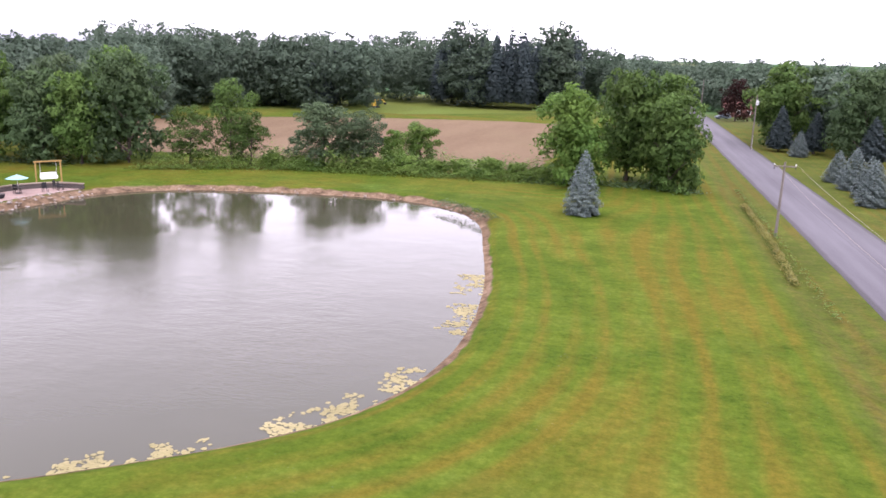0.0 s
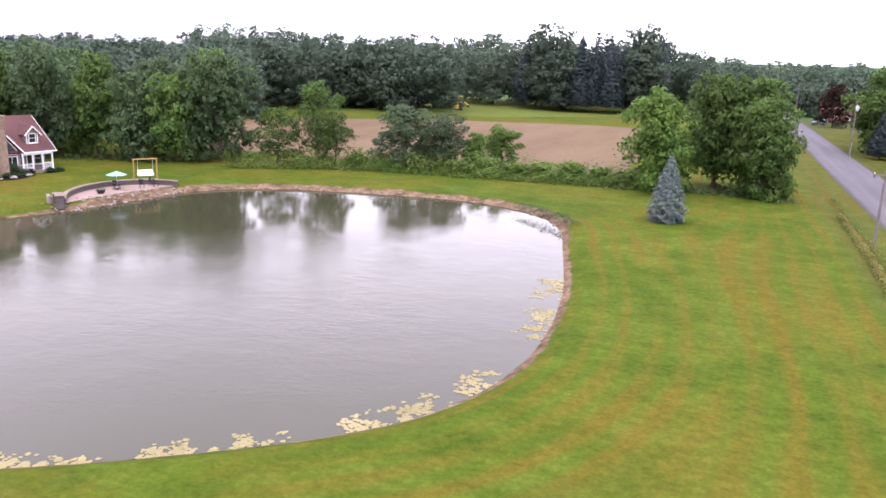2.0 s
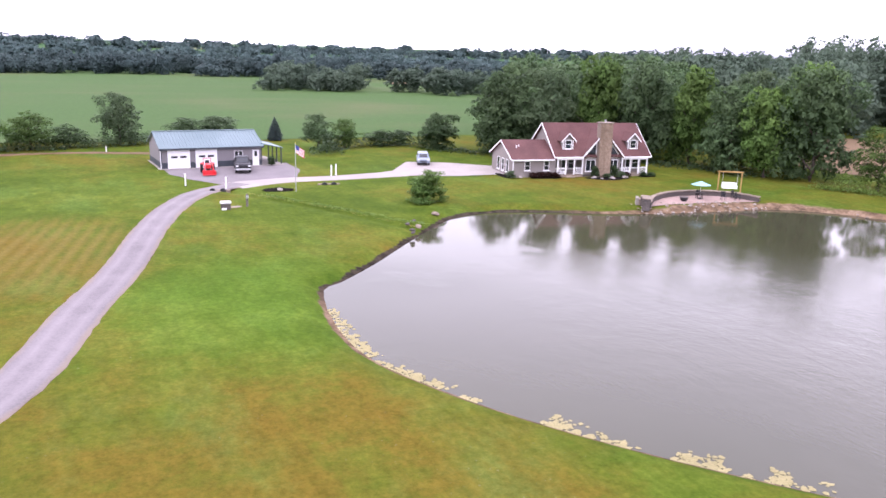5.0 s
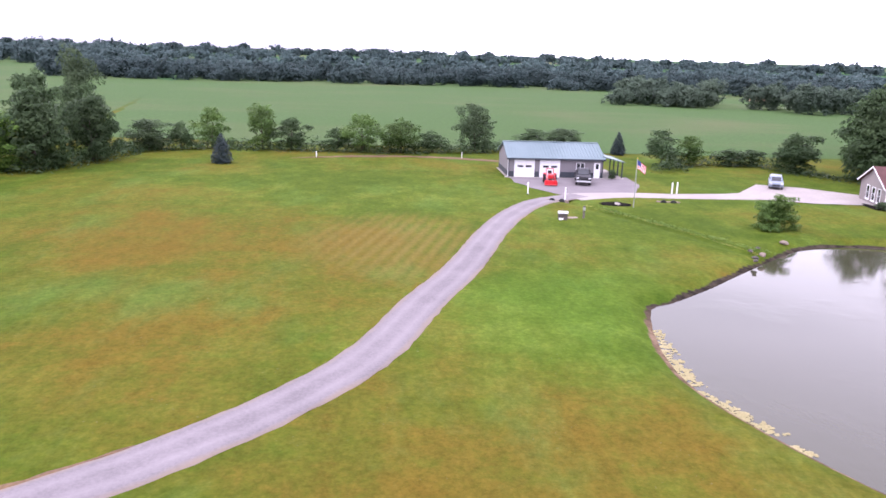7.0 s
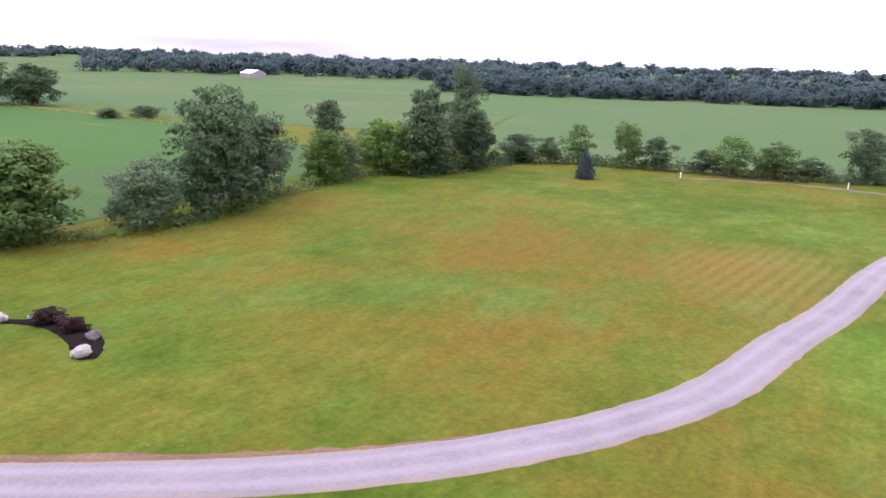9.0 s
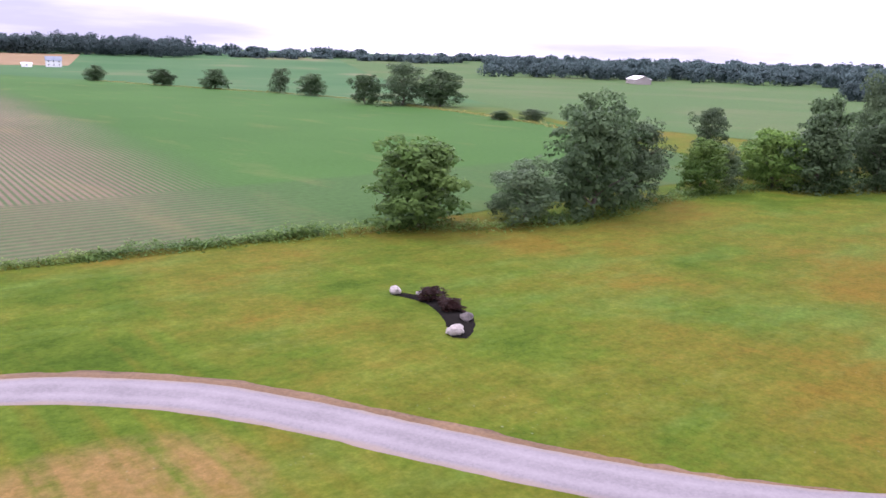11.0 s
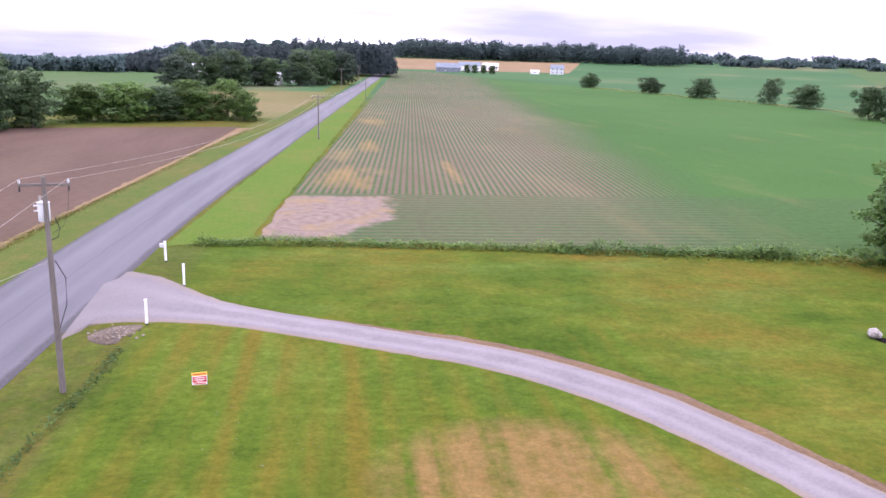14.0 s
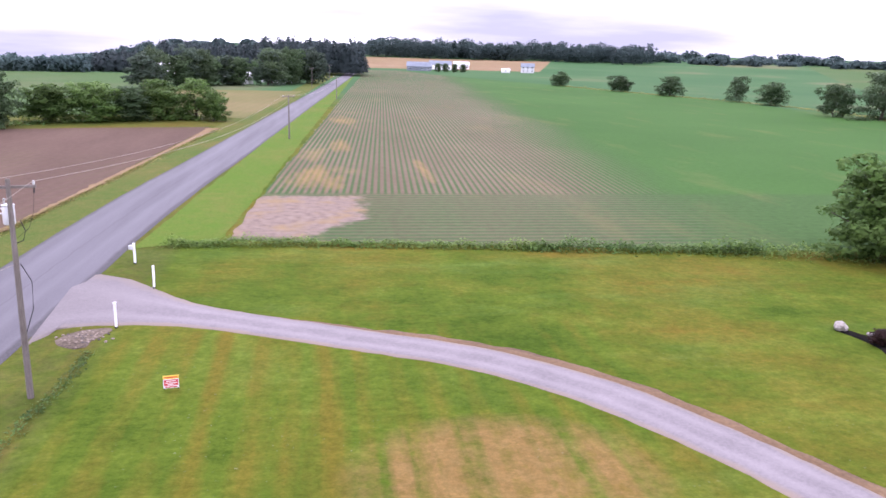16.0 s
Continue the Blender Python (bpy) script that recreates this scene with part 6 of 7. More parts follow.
# utility box and stump post on the lawn
e = thing("utility_box", pose(-74.2, 17.7, 0, 0, 0, 80), "grey metal utility box on the lawn", "utility box")
part("cabinet", boxes((-0.45, 0.45, -0.3, 0.3, 0, 0.62), bevel=0.03), STONE_GREY, e)
part("lid", boxes((-0.5, 0.5, -0.35, 0.35, 0.62, 0.78), bevel=0.03), WHITE, e, "white sloped lid")
part("panel", boxes((-0.4, 0.05, -0.33, -0.305, 0.0, 0.2)), WHITE, e)
e = thing("meter_post", pose(-75.0, 20.0, 0, 0, 0, 80), "short grey post with a meter", "post")
part("shaft", boxes((-0.1, 0.1, -0.08, 0.08, -0.1, 1.25), bevel=0.02), WOOD_GREY, e)
part("meter", boxes((-0.13, 0.13, -0.16, -0.08, 0.8, 1.1), bevel=0.03), STEEL, e)
mound("gravel_patch", [(-75.0, 18.3), (-75.3, 19.4)], [0.9, 0.9], 0.05, STONE_TAN, "small gravel patch on the lawn", "gravel")


def culvert(x, y, turn):
    e = thing("culvert", pose(x, y, 0, 0, 0, turn), "twin dark culvert pipes beneath the lane", "culvert")
    part("headwall", boxes((-1.3, 1.3, 0.0, 0.35, -0.35, 0.12), bevel=0.05), STONE_TAN, e)
    for dx in (-0.55, 0.55):
        bm = bmesh.new()
        tube(bm, [(dx, -0.25, -0.02), (dx, 0.02, -0.02)], [0.33, 0.33], 14)
        part("pipe", bm, BLACK, e, "black pipe mouth")


culvert(-84.6, 32.2, 80)
culvert(-84.6, 19.4, 70)


for x, y in [(-119.0, -10.2), (-121.2, 12.2)]:
    marker_post(x, y, 0.9, "short white post at the far lawn edge")


# ---- buildings ----
def window(parent, x0, x1, z0, z1, y, mullions=1, bars=0, axis="x", label=""):
    """A window on a wall that faces -y (axis x) or -x (axis y): white frame, dark pane, glazing bars."""
    t = 0.07

    def put(name, a0, a1, c0, c1, d0, d1, mat, par, lab=""):
        if axis == "x":
            return part(name, boxes((a0, a1, y - d1, y - d0, c0, c1)), mat, par, lab)
        return part(name, boxes((y - d1, y - d0, a0, a1, c0, c1)), mat, par, lab)

    bm = bmesh.new()
    for a0, a1, c0, c1 in [(x0 - t, x1 + t, z1, z1 + t), (x0 - t, x1 + t, z0 - t, z0), (x0 - t, x0, z0, z1), (x1, x1 + t, z0, z1)]:
        if axis == "x":
            box(bm, a0, a1, y - 0.06, y + 0.02, c0, c1)
        else:
            box(bm, y - 0.06, y + 0.02, a0, a1, c0, c1)
    w = part("window", bm, WHITE, parent, label or "white framed window")
    put("pane", x0, x1, z0, z1, 0.004, 0.02, GLASS_DARK, w, "dark glass pane")
    for i in range(1, mullions + 1):
        c = x0 + (x1 - x0) * i / (mullions + 1)
        put("glazing_bar", c - 0.035, c + 0.035, z0, z1, 0.02, 0.045, WHITE, w)
    for i in range(1, bars + 1):
        c = z0 + (z1 - z0) * i / (bars + 1)
        put("glazing_bar", x0, x1, c - 0.02, c + 0.02, 0.02, 0.042, WHITE, w)
    put("sill", x0 - 0.14, x1 + 0.14, z0 - 0.15, z0 - t, 0.0, 0.12, WHITE, w)
    return w


def slab_roof(bm, a, b, c, d, t=0.16):
    """A roof plane of four corners with thickness."""
    n = (Vector(b) - Vector(a)).cross(Vector(d) - Vector(a)).normalized()
    if n.z < 0:
        n = -n
    top = [bm.verts.new(p) for p in (a, b, c, d)]
    low = [bm.verts.new(Vector(p) - n * t) for p in (a, b, c, d)]
    bm.faces.new(top)
    bm.faces.new(low[::-1])
    for i in range(4):
        bm.faces.new((top[i], top[(i + 1) % 4], low[(i + 1) % 4], low[i]))
    bmesh.ops.recalc_face_normals(bm, faces=bm.faces)


def bar(bm, a, b, w, t):
    """A straight board from a to b."""
    d = Vector(b) - Vector(a)
    q = d.to_track_quat("X", "Z").to_matrix().to_4x4()
    box(bm, 0, d.length, -w / 2, w / 2, -t / 2, t / 2, m=Matrix.Translation(a) @ q)


HOUSE = pose(-82.1, 56.2, 0, 0, 0, 76.8) @ Matrix.Diagonal((0.86, 1, 1, 1))


def farm_house():
    e = thing("house", HOUSE, "taupe sided house with red-brown roof and stone chimney", "house")
    D, DG = 9.2, 8.0
    E, R = 2.75, 6.65
    # main body: walls up to the eaves and gable ends
    bm = bmesh.new()
    prism(bm, [(1.7, 0), (D, 0), (D, E), (D / 2, R - 0.15), (1.7, E + 1.35)], 6.9, 22.4)
    part("wall", bm, SIDING, e)
    part("foundation", boxes((6.85, 22.45, -0.05, D + 0.05, -0.2, 0.28)), STONE_GREY, e, "grey block foundation")
    part("bay_wall", boxes((11.4, 17.7, 0.0, 1.72, 0.25, E)), SIDING, e)
    bm = bmesh.new()
    v = [bm.verts.new(p) for p in [(11.4, 0, E), (17.7, 0, E), (14.55, 0, 5.75)]]
    w = [bm.verts.new(p) for p in [(11.4, 3.0, E), (17.7, 3.0, E), (14.55, 3.0, 5.75)]]
    bm.faces.new(v)
    bm.faces.new(w[::-1])
    for i in range(3):
        bm.faces.new((v[i], v[(i + 1) % 3], w[(i + 1) % 3], w[i]))
    bmesh.ops.recalc_face_normals(bm, faces=bm.faces)
    part("bay_gable", bm, SIDING, e)
    # roofs
    bm = bmesh.new()
    slab_roof(bm, (6.5, -0.35, E - 0.1), (22.8, -0.35, E - 0.1), (22.8, D / 2, R), (6.5, D / 2, R))
    slab_roof(bm, (6.5, D + 0.35, E - 0.1), (22.8, D + 0.35, E - 0.1), (22.8, D / 2, R), (6.5, D / 2, R))
    roof = part("roof", bm, SHINGLE, e, "red-brown shingled roof")
    bm = bmesh.new()
    slab_roof(bm, (11.0, -0.45, E - 0.2), (11.0, 4.1, E - 0.2), (14.55, 4.1, 6.05), (14.55, -0.45, 6.05))
    slab_roof(bm, (18.1, -0.45, E - 0.2), (18.1, 4.1, E - 0.2), (14.55, 4.1, 6.05), (14.55, -0.45, 6.05))
    part("bay_roof", bm, SHINGLE, e)
    bm = bmesh.new()
    bar(bm, (10.9, -0.47, E - 0.32), (14.55, -0.47, 5.95), 0.05, 0.17)
    bar(bm, (18.2, -0.47, E - 0.32), (14.55, -0.47, 5.95), 0.05, 0.17)
    part("barge_board", bm, WHITE, e, "white gable trim board")
    for x in (6.48, 22.82):
        bm = bmesh.new()
        bar(bm, (x, -0.38, E - 0.18), (x, D / 2, R - 0.08), 0.05, 0.17)
        bar(bm, (x, D + 0.38, E - 0.18), (x, D / 2, R - 0.08), 0.05, 0.17)
        part("barge_board", bm, WHITE, e)
    part("gutter", boxes((6.5, 11.0, -0.5, -0.37, E - 0.26, E - 0.1), bevel=0.02), WHITE, e)
    part("gutter", boxes((18.1, 22.8, -0.5, -0.37, E - 0.26, E - 0.1), bevel=0.02), WHITE, e)
    # garage wing
    bm = bmesh.new()
    prism(bm, [(0, 0), (DG, 0), (DG, 2.4), (DG / 2, 4.25), (0, 2.4)], 0.0, 6.9)
    part("garage_wall", bm, SIDING, e)
    bm = bmesh.new()
    slab_roof(bm, (-0.4, -0.35, 2.35), (6.9, -0.35, 2.35), (6.9, DG / 2, 4.45), (-0.4, DG / 2, 4.45))
    slab_roof(bm, (-0.4, DG + 0.35, 2.35), (6.9, DG + 0.35, 2.35), (6.9, DG / 2, 4.45), (-0.4, DG / 2, 4.45))
    part("garage_roof", bm, SHINGLE, e, "red-brown shingled roof")
    bm = bmesh.new()
    bar(bm, (-0.42, -0.38, 2.26), (-0.42, DG / 2, 4.36), 0.05, 0.16)
    bar(bm, (-0.42, DG + 0.38, 2.26), (-0.42, DG / 2, 4.36), 0.05, 0.16)
    part("barge_board", bm, WHITE, e)
    part("gutter", boxes((-0.4, 6.5, -0.5, -0.37, 2.18, 2.34), bevel=0.02), WHITE, e)
    for x in (1.4, 1.9):
        bm = bmesh.new()
        tube(bm, [(x, 1.4 + x * 0.6, 2.9), (x, 1.4 + x * 0.6, 3.9)], [0.08, 0.08], 8)
        part("roof_vent", bm, WHITE, e)
    part("downpipe", boxes((-0.06, 0.06, -0.1, 0.0, 0.1, 2.2)), WHITE, e)
    # windows
    window(e, 1.9, 2.65, 0.95, 2.05, 0.0, 0, 1)
    window(e, 5.0, 5.75, 0.95, 2.05, 0.0, 0, 1)
    for y0 in (1.6, 3.3, 5.0):
        window(e, y0, y0 + 0.8, 0.5, 2.0, 0.0, 0, 1, "y")
    window(e, 11.9, 13.4, 0.75, 2.15, 0.0, 1, 0)
    window(e, 15.8, 17.2, 0.75, 2.15, 0.0, 1, 0)
    for s in (-1, 1):
        c = 14.55
        bm = bmesh.new()
        q = [(c + s * 1.1, -0.03, 2.5), (c + s * 2.65, -0.03, 2.5), (c + s * 2.65, -0.03, 2.95), (c + s * 1.1, -0.03, 4.6)]
        vs = [bm.verts.new(p) for p in q] + [bm.verts.new((x, y + 0.05, z)) for x, y, z in q]
        bm.faces.new(vs[:4])
        bm.faces.new(vs[4:][::-1])
        for i in range(4):
            bm.faces.new((vs[i], vs[(i + 1) % 4], vs[4 + (i + 1) % 4], vs[4 + i]))
        bmesh.ops.recalc_face_normals(bm, faces=bm.faces)
        g = part("gable_window", bm, GLASS_DARK, e, "dark slanted gable window")
        bm = bmesh.new()
        for p0, p1 in zip(q, q[1:] + q[:1]):
            bar(bm, (p0[0], -0.05, p0[2]), (p1[0], -0.05, p1[2]), 0.06, 0.13)
        part("frame", bm, WHITE, g)
    # chimney of stones
    ch = part("chimney", boxes((13.55, 15.55, -0.75, 0.3, 0, 7.0)), STONE_TAN, e, "buff stone chimney")
    part("chimney_cap", boxes((13.4, 15.7, -0.9, 0.45, 7.0, 7.14), bevel=0.03), STONE_TAN, ch)
    bm = bmesh.new()
    tube(bm, [(14.55, -0.2, 7.1), (14.55, -0.2, 7.45)], [0.15, 0.15], 10)
    part("flue", bm, STEEL, ch)
    rg = np.random.RandomState(9)
    z = 0.05
    while z < 6.9:
        hh = rg.uniform(0.26, 0.5)
        x = 13.53
        while x < 15.5:
            w = min(rg.uniform(0.28, 0.75), 15.57 - x)
            if w > 0.1:
                part("stone", boxes((x + 0.015, x + w - 0.015, -0.80 - rg.uniform(0, 0.06), -0.7, z + 0.015, min(z + hh, 7.0) - 0.015), bevel=0.02), CHIMNEY, ch)
            x += w
        z += hh
    # dormers
    for cx in (9.1, 20.1):
        d = part("dormer", boxes((cx - 0.85, cx + 0.85, 0.75, 3.0, 3.1, 4.75)), SIDING, e)
        bm = bmesh.new()
        v = [bm.verts.new(p) for p in [(cx - 0.85, 0.76, 4.75), (cx + 0.85, 0.76, 4.75), (cx, 0.76, 5.5)]]
        w = [bm.verts.new(p) for p in [(cx - 0.85, 3.4, 4.75), (cx + 0.85, 3.4, 4.75), (cx, 3.4, 5.5)]]
        bm.faces.new(v)
        bm.faces.new(w[::-1])
        for i in range(3):
            bm.faces.new((v[i], v[(i + 1) % 3], w[(i + 1) % 3], w[i]))
        bmesh.ops.recalc_face_normals(bm, faces=bm.faces)
        part("gable", bm, SIDING, d)
        bm = bmesh.new()
        for s in (-1, 1):
            slab_roof(bm, (cx + s * 1.2, 0.45, 4.55), (cx + s * 1.2, 2.6, 4.55), (cx, 3.7, 5.68), (cx, 0.45, 5.68), 0.1)
        part("roof", bm, SHINGLE, d)
        bm = bmesh.new()
        for s in (-1, 1):
            bar(bm, (cx + s * 1.25, 0.43, 4.48), (cx, 0.43, 5.6), 0.05, 0.14)
            box(bm, cx + s * 0.8 - 0.06, cx + s * 0.8 + 0.06, 0.7, 0.76, 3.45, 4.7)
        part("trim", bm, WHITE, d)
        window(d, cx - 0.45, cx + 0.45, 3.65, 4.65, 0.72, 0, 1)
    # porches
    for x0, x1, door in ((7.0, 11.3, 8.6), (17.8, 22.3, 19.6)):
        part("porch_floor", boxes((x0, x1, -0.3, 1.7, 0.0, 0.32)), STONE_TAN, e, "pale porch floor")
        part("ceiling", boxes((x0, x1, -0.3, 1.7, E - 0.25, E - 0.13)), WHITE, e)
        part("beam", boxes((x0, x1, -0.28, -0.12, E - 0.5, E - 0.22)), WHITE, e)
        n = 4
        for i in range(n):
            x = x0 + 0.1 + (x1 - x0 - 0.2) * i / (n - 1)
            part("porch_post", boxes((x - 0.09, x + 0.09, -0.29, -0.11, 0.3, E - 0.4), bevel=0.02), WHITE, e, "white porch post")
            if i < n - 1 and i != 1:
                xe = x0 + 0.1 + (x1 - x0 - 0.2) * (i + 1) / (n - 1)
                rail = part("railing", boxes((x + 0.09, xe - 0.09, -0.24, -0.16, 1.12, 1.22)), WHITE, e, "white porch railing")
                part("bottom_rail", boxes((x + 0.09, xe - 0.09, -0.23, -0.17, 0.42, 0.5)), WHITE, rail)
                k = int((xe - x) / 0.14)
                for j in range(1, k):
                    bx = x + (xe - x) * j / k
                    part("baluster", boxes((bx - 0.02, bx + 0.02, -0.22, -0.18, 0.5, 1.12)), WHITE, rail)
        dr = part("door", boxes((door, door + 1.0, 1.62, 1.72, 0.32, 2.4)), WHITE, e, "white framed entrance door")
        part("pane", boxes((door + 0.14, door + 0.86, 1.6, 1.64, 0.5, 2.25)), GLASS_DARK, dr)
        window(e, x0 + 0.35, x0 + 1.25, 0.9, 2.2, 1.7, 0, 1)
        window(e, x1 - 1.45, x1 - 0.45, 0.9, 2.2, 1.7, 0, 1)
    part("step", boxes((8.4, 9.9, -0.75, -0.3, 0.0, 0.16), bevel=0.02), STONE_TAN, e)
    return e


farm_house()


def house_point(x, y):
    p = HOUSE @ Vector((x, y, 0))
    return (p.x, p.y)


mound("mulch_bed", [house_point(2.6, -0.7), house_point(7.5, -0.8)], [1.2, 1.2], 0.1, MULCH, "dark mulch strip before the garage wing", "flower bed")
mound("mulch_bed", [house_point(11.2, -1.2), house_point(14.5, -2.2), house_point(18.5, -1.3)], [1.4, 2.6, 1.4], 0.12, MULCH, "curved dark mulch bed round the chimney", "flower bed")
mound("mulch_bed", [house_point(20.5, -0.9), house_point(23.5, -0.6)], [1.3, 1.2], 0.1, MULCH, "dark mulch bed at the porch's end", "flower bed")
mound("mulch_bed", [house_point(-1.1, 3.8), house_point(-0.5, -0.6)], [1.2, 1.3], 0.1, MULCH, "dark mulch bed at the garage corner", "flower bed")
for k, (lx, ly, h, w, mat, lab) in enumerate([
    (3.0, -0.7, 0.7, 1.5, LEAF_MAROON, "dark maroon clipped shrub along the wall"), (4.2, -0.7, 0.75, 1.6, LEAF_MAROON, "dark maroon clipped shrub along the wall"),
    (5.4, -0.7, 0.75, 1.6, LEAF_MAROON, "dark maroon clipped shrub along the wall"), (6.6, -0.7, 0.7, 1.6, LEAF_MAROON, "dark maroon clipped shrub along the wall"),
    (-0.5, -0.4, 0.95, 1.4, LEAF_GREY, "grey-green round shrub at the garage corner"), (13.0, -0.9, 1.5, 1.5, LEAF_DARK, "dark upright shrub beside the chimney"),
    (16.1, -0.9, 1.5, 1.4, LEAF_DARK, "dark upright shrub beside the chimney"), (17.0, -1.4, 0.8, 1.6, LEAF_GREY, "pale grey-green low shrub in mulch"),
    (18.2, -1.2, 0.7, 1.3, LEAF_MAROON, "low dark shrub in mulch"), (14.6, -1.7, 0.6, 1.3, LEAF_DARK, "low dark shrub in mulch"), (21.4, -0.8, 0.6, 1.4, LEAF_DARK, "low dark shrub at the porch"),
    (22.8, -0.7, 0.5, 1.3, LEAF_DARK, "low dark shrub at the porch")]):
    x, y = house_point(lx, ly)
    shrub(x, y, 0.06, h, w, mat, lab, 70 + k % 5)
for lx, ly, s in [(12.3, -1.9, 0.6), (14.9, -2.7, 0.7), (17.2, -2.2, 0.7), (17.8, -1.9, 0.5), (13.2, -2.6, 0.35), (1.0, -0.6, 0.5)]:
    x, y = house_point(lx, ly)
    rock(x, y, 0.06, s, 0, "pale stone in the house bed", "bed stones")


def workshop():
    e = thing("workshop", pose(-102.4, 16.6, 0, 0, 0, 90) @ Matrix.Diagonal((0.93, 1, 1, 1)), "long grey steel workshop with blue-green metal roof", "workshop")
    L, D, E, R = 13.8, 8.6, 2.7, 4.35
    bm = bmesh.new()
    prism(bm, [(0, 0.8), (D, 0.8), (D, E), (D / 2, R - 0.12), (0, E)], 0, L)
    part("wall", bm, SHOP_SIDING, e)
    part("wainscot", boxes((-0.02, L + 0.02, -0.03, D + 0.02, 0, 0.8)), SHOP_BAND, e, "dark slate lower wall")
    part("slab", boxes((-0.3, L + 3.2, -0.5, D + 0.3, -0.2, 0.05)), CONCRETE, e)
    bm = bmesh.new()
    slab_roof(bm, (-0.3, -0.4, E - 0.08), (L + 0.3, -0.4, E - 0.08), (L + 0.3, D / 2, R), (-0.3, D / 2, R), 0.1)
    slab_roof(bm, (-0.3, D + 0.4, E - 0.08), (L + 0.3, D + 0.4, E - 0.08), (L + 0.3, D / 2, R), (-0.3, D / 2, R), 0.1)
    roof = part("roof", bm, SHOP_ROOF, e, "blue-green ribbed steel roof")
    for i in range(31):
        x = -0.25 + (L + 0.5) * i / 30
        bm = bmesh.new()
        bar(bm, (x, -0.41, E - 0.06), (x, D / 2, R + 0.02), 0.045, 0.05)
        part("rib", bm, SHOP_ROOF, roof)
    part("ridge_cap", boxes((-0.3, L + 0.3, D / 2 - 0.18, D / 2 + 0.18, R - 0.02, R + 0.06), bevel=0.03), SHOP_ROOF, e)
    part("fascia", boxes((-0.3, L + 0.3, -0.45, -0.39, E - 0.3, E - 0.08)), SHOP_BAND, e)
    for x in (-0.02, L - 0.08):
        part("corner_trim", boxes((x, x + 0.12, -0.05, 0.05, 0, E - 0.1)), SHOP_BAND, e)
    for x0 in (0.95, 4.65):
        d = part("garage_door", boxes((x0, x0 + 2.75, -0.07, 0.0, 0.05, 2.42)), WHITE, e, "white sectional garage door")
        for i in range(4):
            part("panel", boxes((x0 + 0.04, x0 + 2.71, -0.1, -0.06, 0.08 + i * 0.59, 0.62 + i * 0.59), bevel=0.015), WHITE, d)
        for xx in (0.35, 1.55):
            part("pane", boxes((x0 + xx, x0 + xx + 0.85, -0.112, -0.095, 1.36, 1.62)), GLASS_DARK, d, "dark door light")
        part("frame", boxes((x0 - 0.1, x0, -0.1, 0, 0.05, 2.52), (x0 + 2.75, x0 + 2.85, -0.1, 0, 0.05, 2.52), (x0 - 0.1, x0 + 2.85, -0.1, 0, 2.42, 2.55)), WHITE, d)
    window(e, 9.95, 11.05, 1.3, 2.0, 0.0, 1, 0)
    d = part("door", boxes((12.5, 13.4, -0.08, 0.0, 0.06, 2.1)), WHITE, e, "white entrance door")
    part("pane", boxes((12.75, 13.15, -0.1, -0.07, 1.25, 1.95)), GLASS_DARK, d)
    part("handle", boxes((13.24, 13.3, -0.12, -0.07, 1.0, 1.06)), STEEL, d)
    # lean-to porch
    bm = bmesh.new()
    slab_roof(bm, (L, 0.1, E + 0.25), (L, 6.5, E + 0.25), (L + 3.3, 6.5, 2.25), (L + 3.3, 0.1, 2.25), 0.1)
    part("porch_roof", bm, SHOP_ROOF, e, "blue-green lean-to roof")
    for y in (0.4, 2.4, 4.4, 6.3):
        part("porch_post", boxes((L + 2.95, L + 3.1, y - 0.07, y + 0.07, 0.0, 2.25)), SHOP_BAND, e, "dark porch post")
    bm = bmesh.new()
    tube(bm, [(-0.5, -0.3, 0.1), (-0.1, -0.3, 0.12), (-0.1, -0.2, 2.4)], [0.05, 0.05, 0.05], 8)
    part("downpipe", bm, WHITE, e)
    return e


workshop()
shrub(-101.8, 30.6, 0.05, 1.3, 1.3, LEAF_DARK, "round dark shrub by the workshop door", 71)


# ---- vehicles ----
def wheel(parent, x, y, r, w, rim):
    bm = bmesh.new()
    tube(bm, [(x, y - w / 2, r), (x, y - w * 0.4, r), (x, y + w * 0.4, r), (x, y + w / 2, r)], [r * 0.9, r, r, r * 0.9], 20)
    o = part("wheel", bm, BLACK, parent, "black tyre")
    bm = bmesh.new()
    s = 1 if y > 0 else -1
    tube(bm, [(x, y + s * w * 0.3, r), (x, y + s * w * 0.53, r)], [r * 0.6, r * 0.52], 16)
    part("rim", bm, rim, o)
    return o


def body_shell(profile, half, tuck=0.86):
    """A vehicle body from a side outline of (x, z), its upper part drawn in."""
    bm = bmesh.new()
    zmax = max(z for _, z in profile)
    zb = 0.55 * zmax
    rows = []
    for s in (-1, 1):
        rows.append([bm.verts.new((x, s * half * (1 if z < zb else 1 - (1 - tuck) * (z - zb) / (zmax - zb)), z)) for x, z in profile])
    n = len(profile)
    bm.faces.new(rows[0])
    bm.faces.new(rows[1][::-1])
    for i in range(n):
        bm.faces.new((rows[0][i], rows[1][i], rows[1][(i + 1) % n], rows[0][(i + 1) % n]))
    bmesh.ops.recalc_face_normals(bm, faces=bm.faces)
    bmesh.ops.bevel(bm, geom=bm.edges[:], offset=0.05, segments=2, affect="EDGES")
    return bm


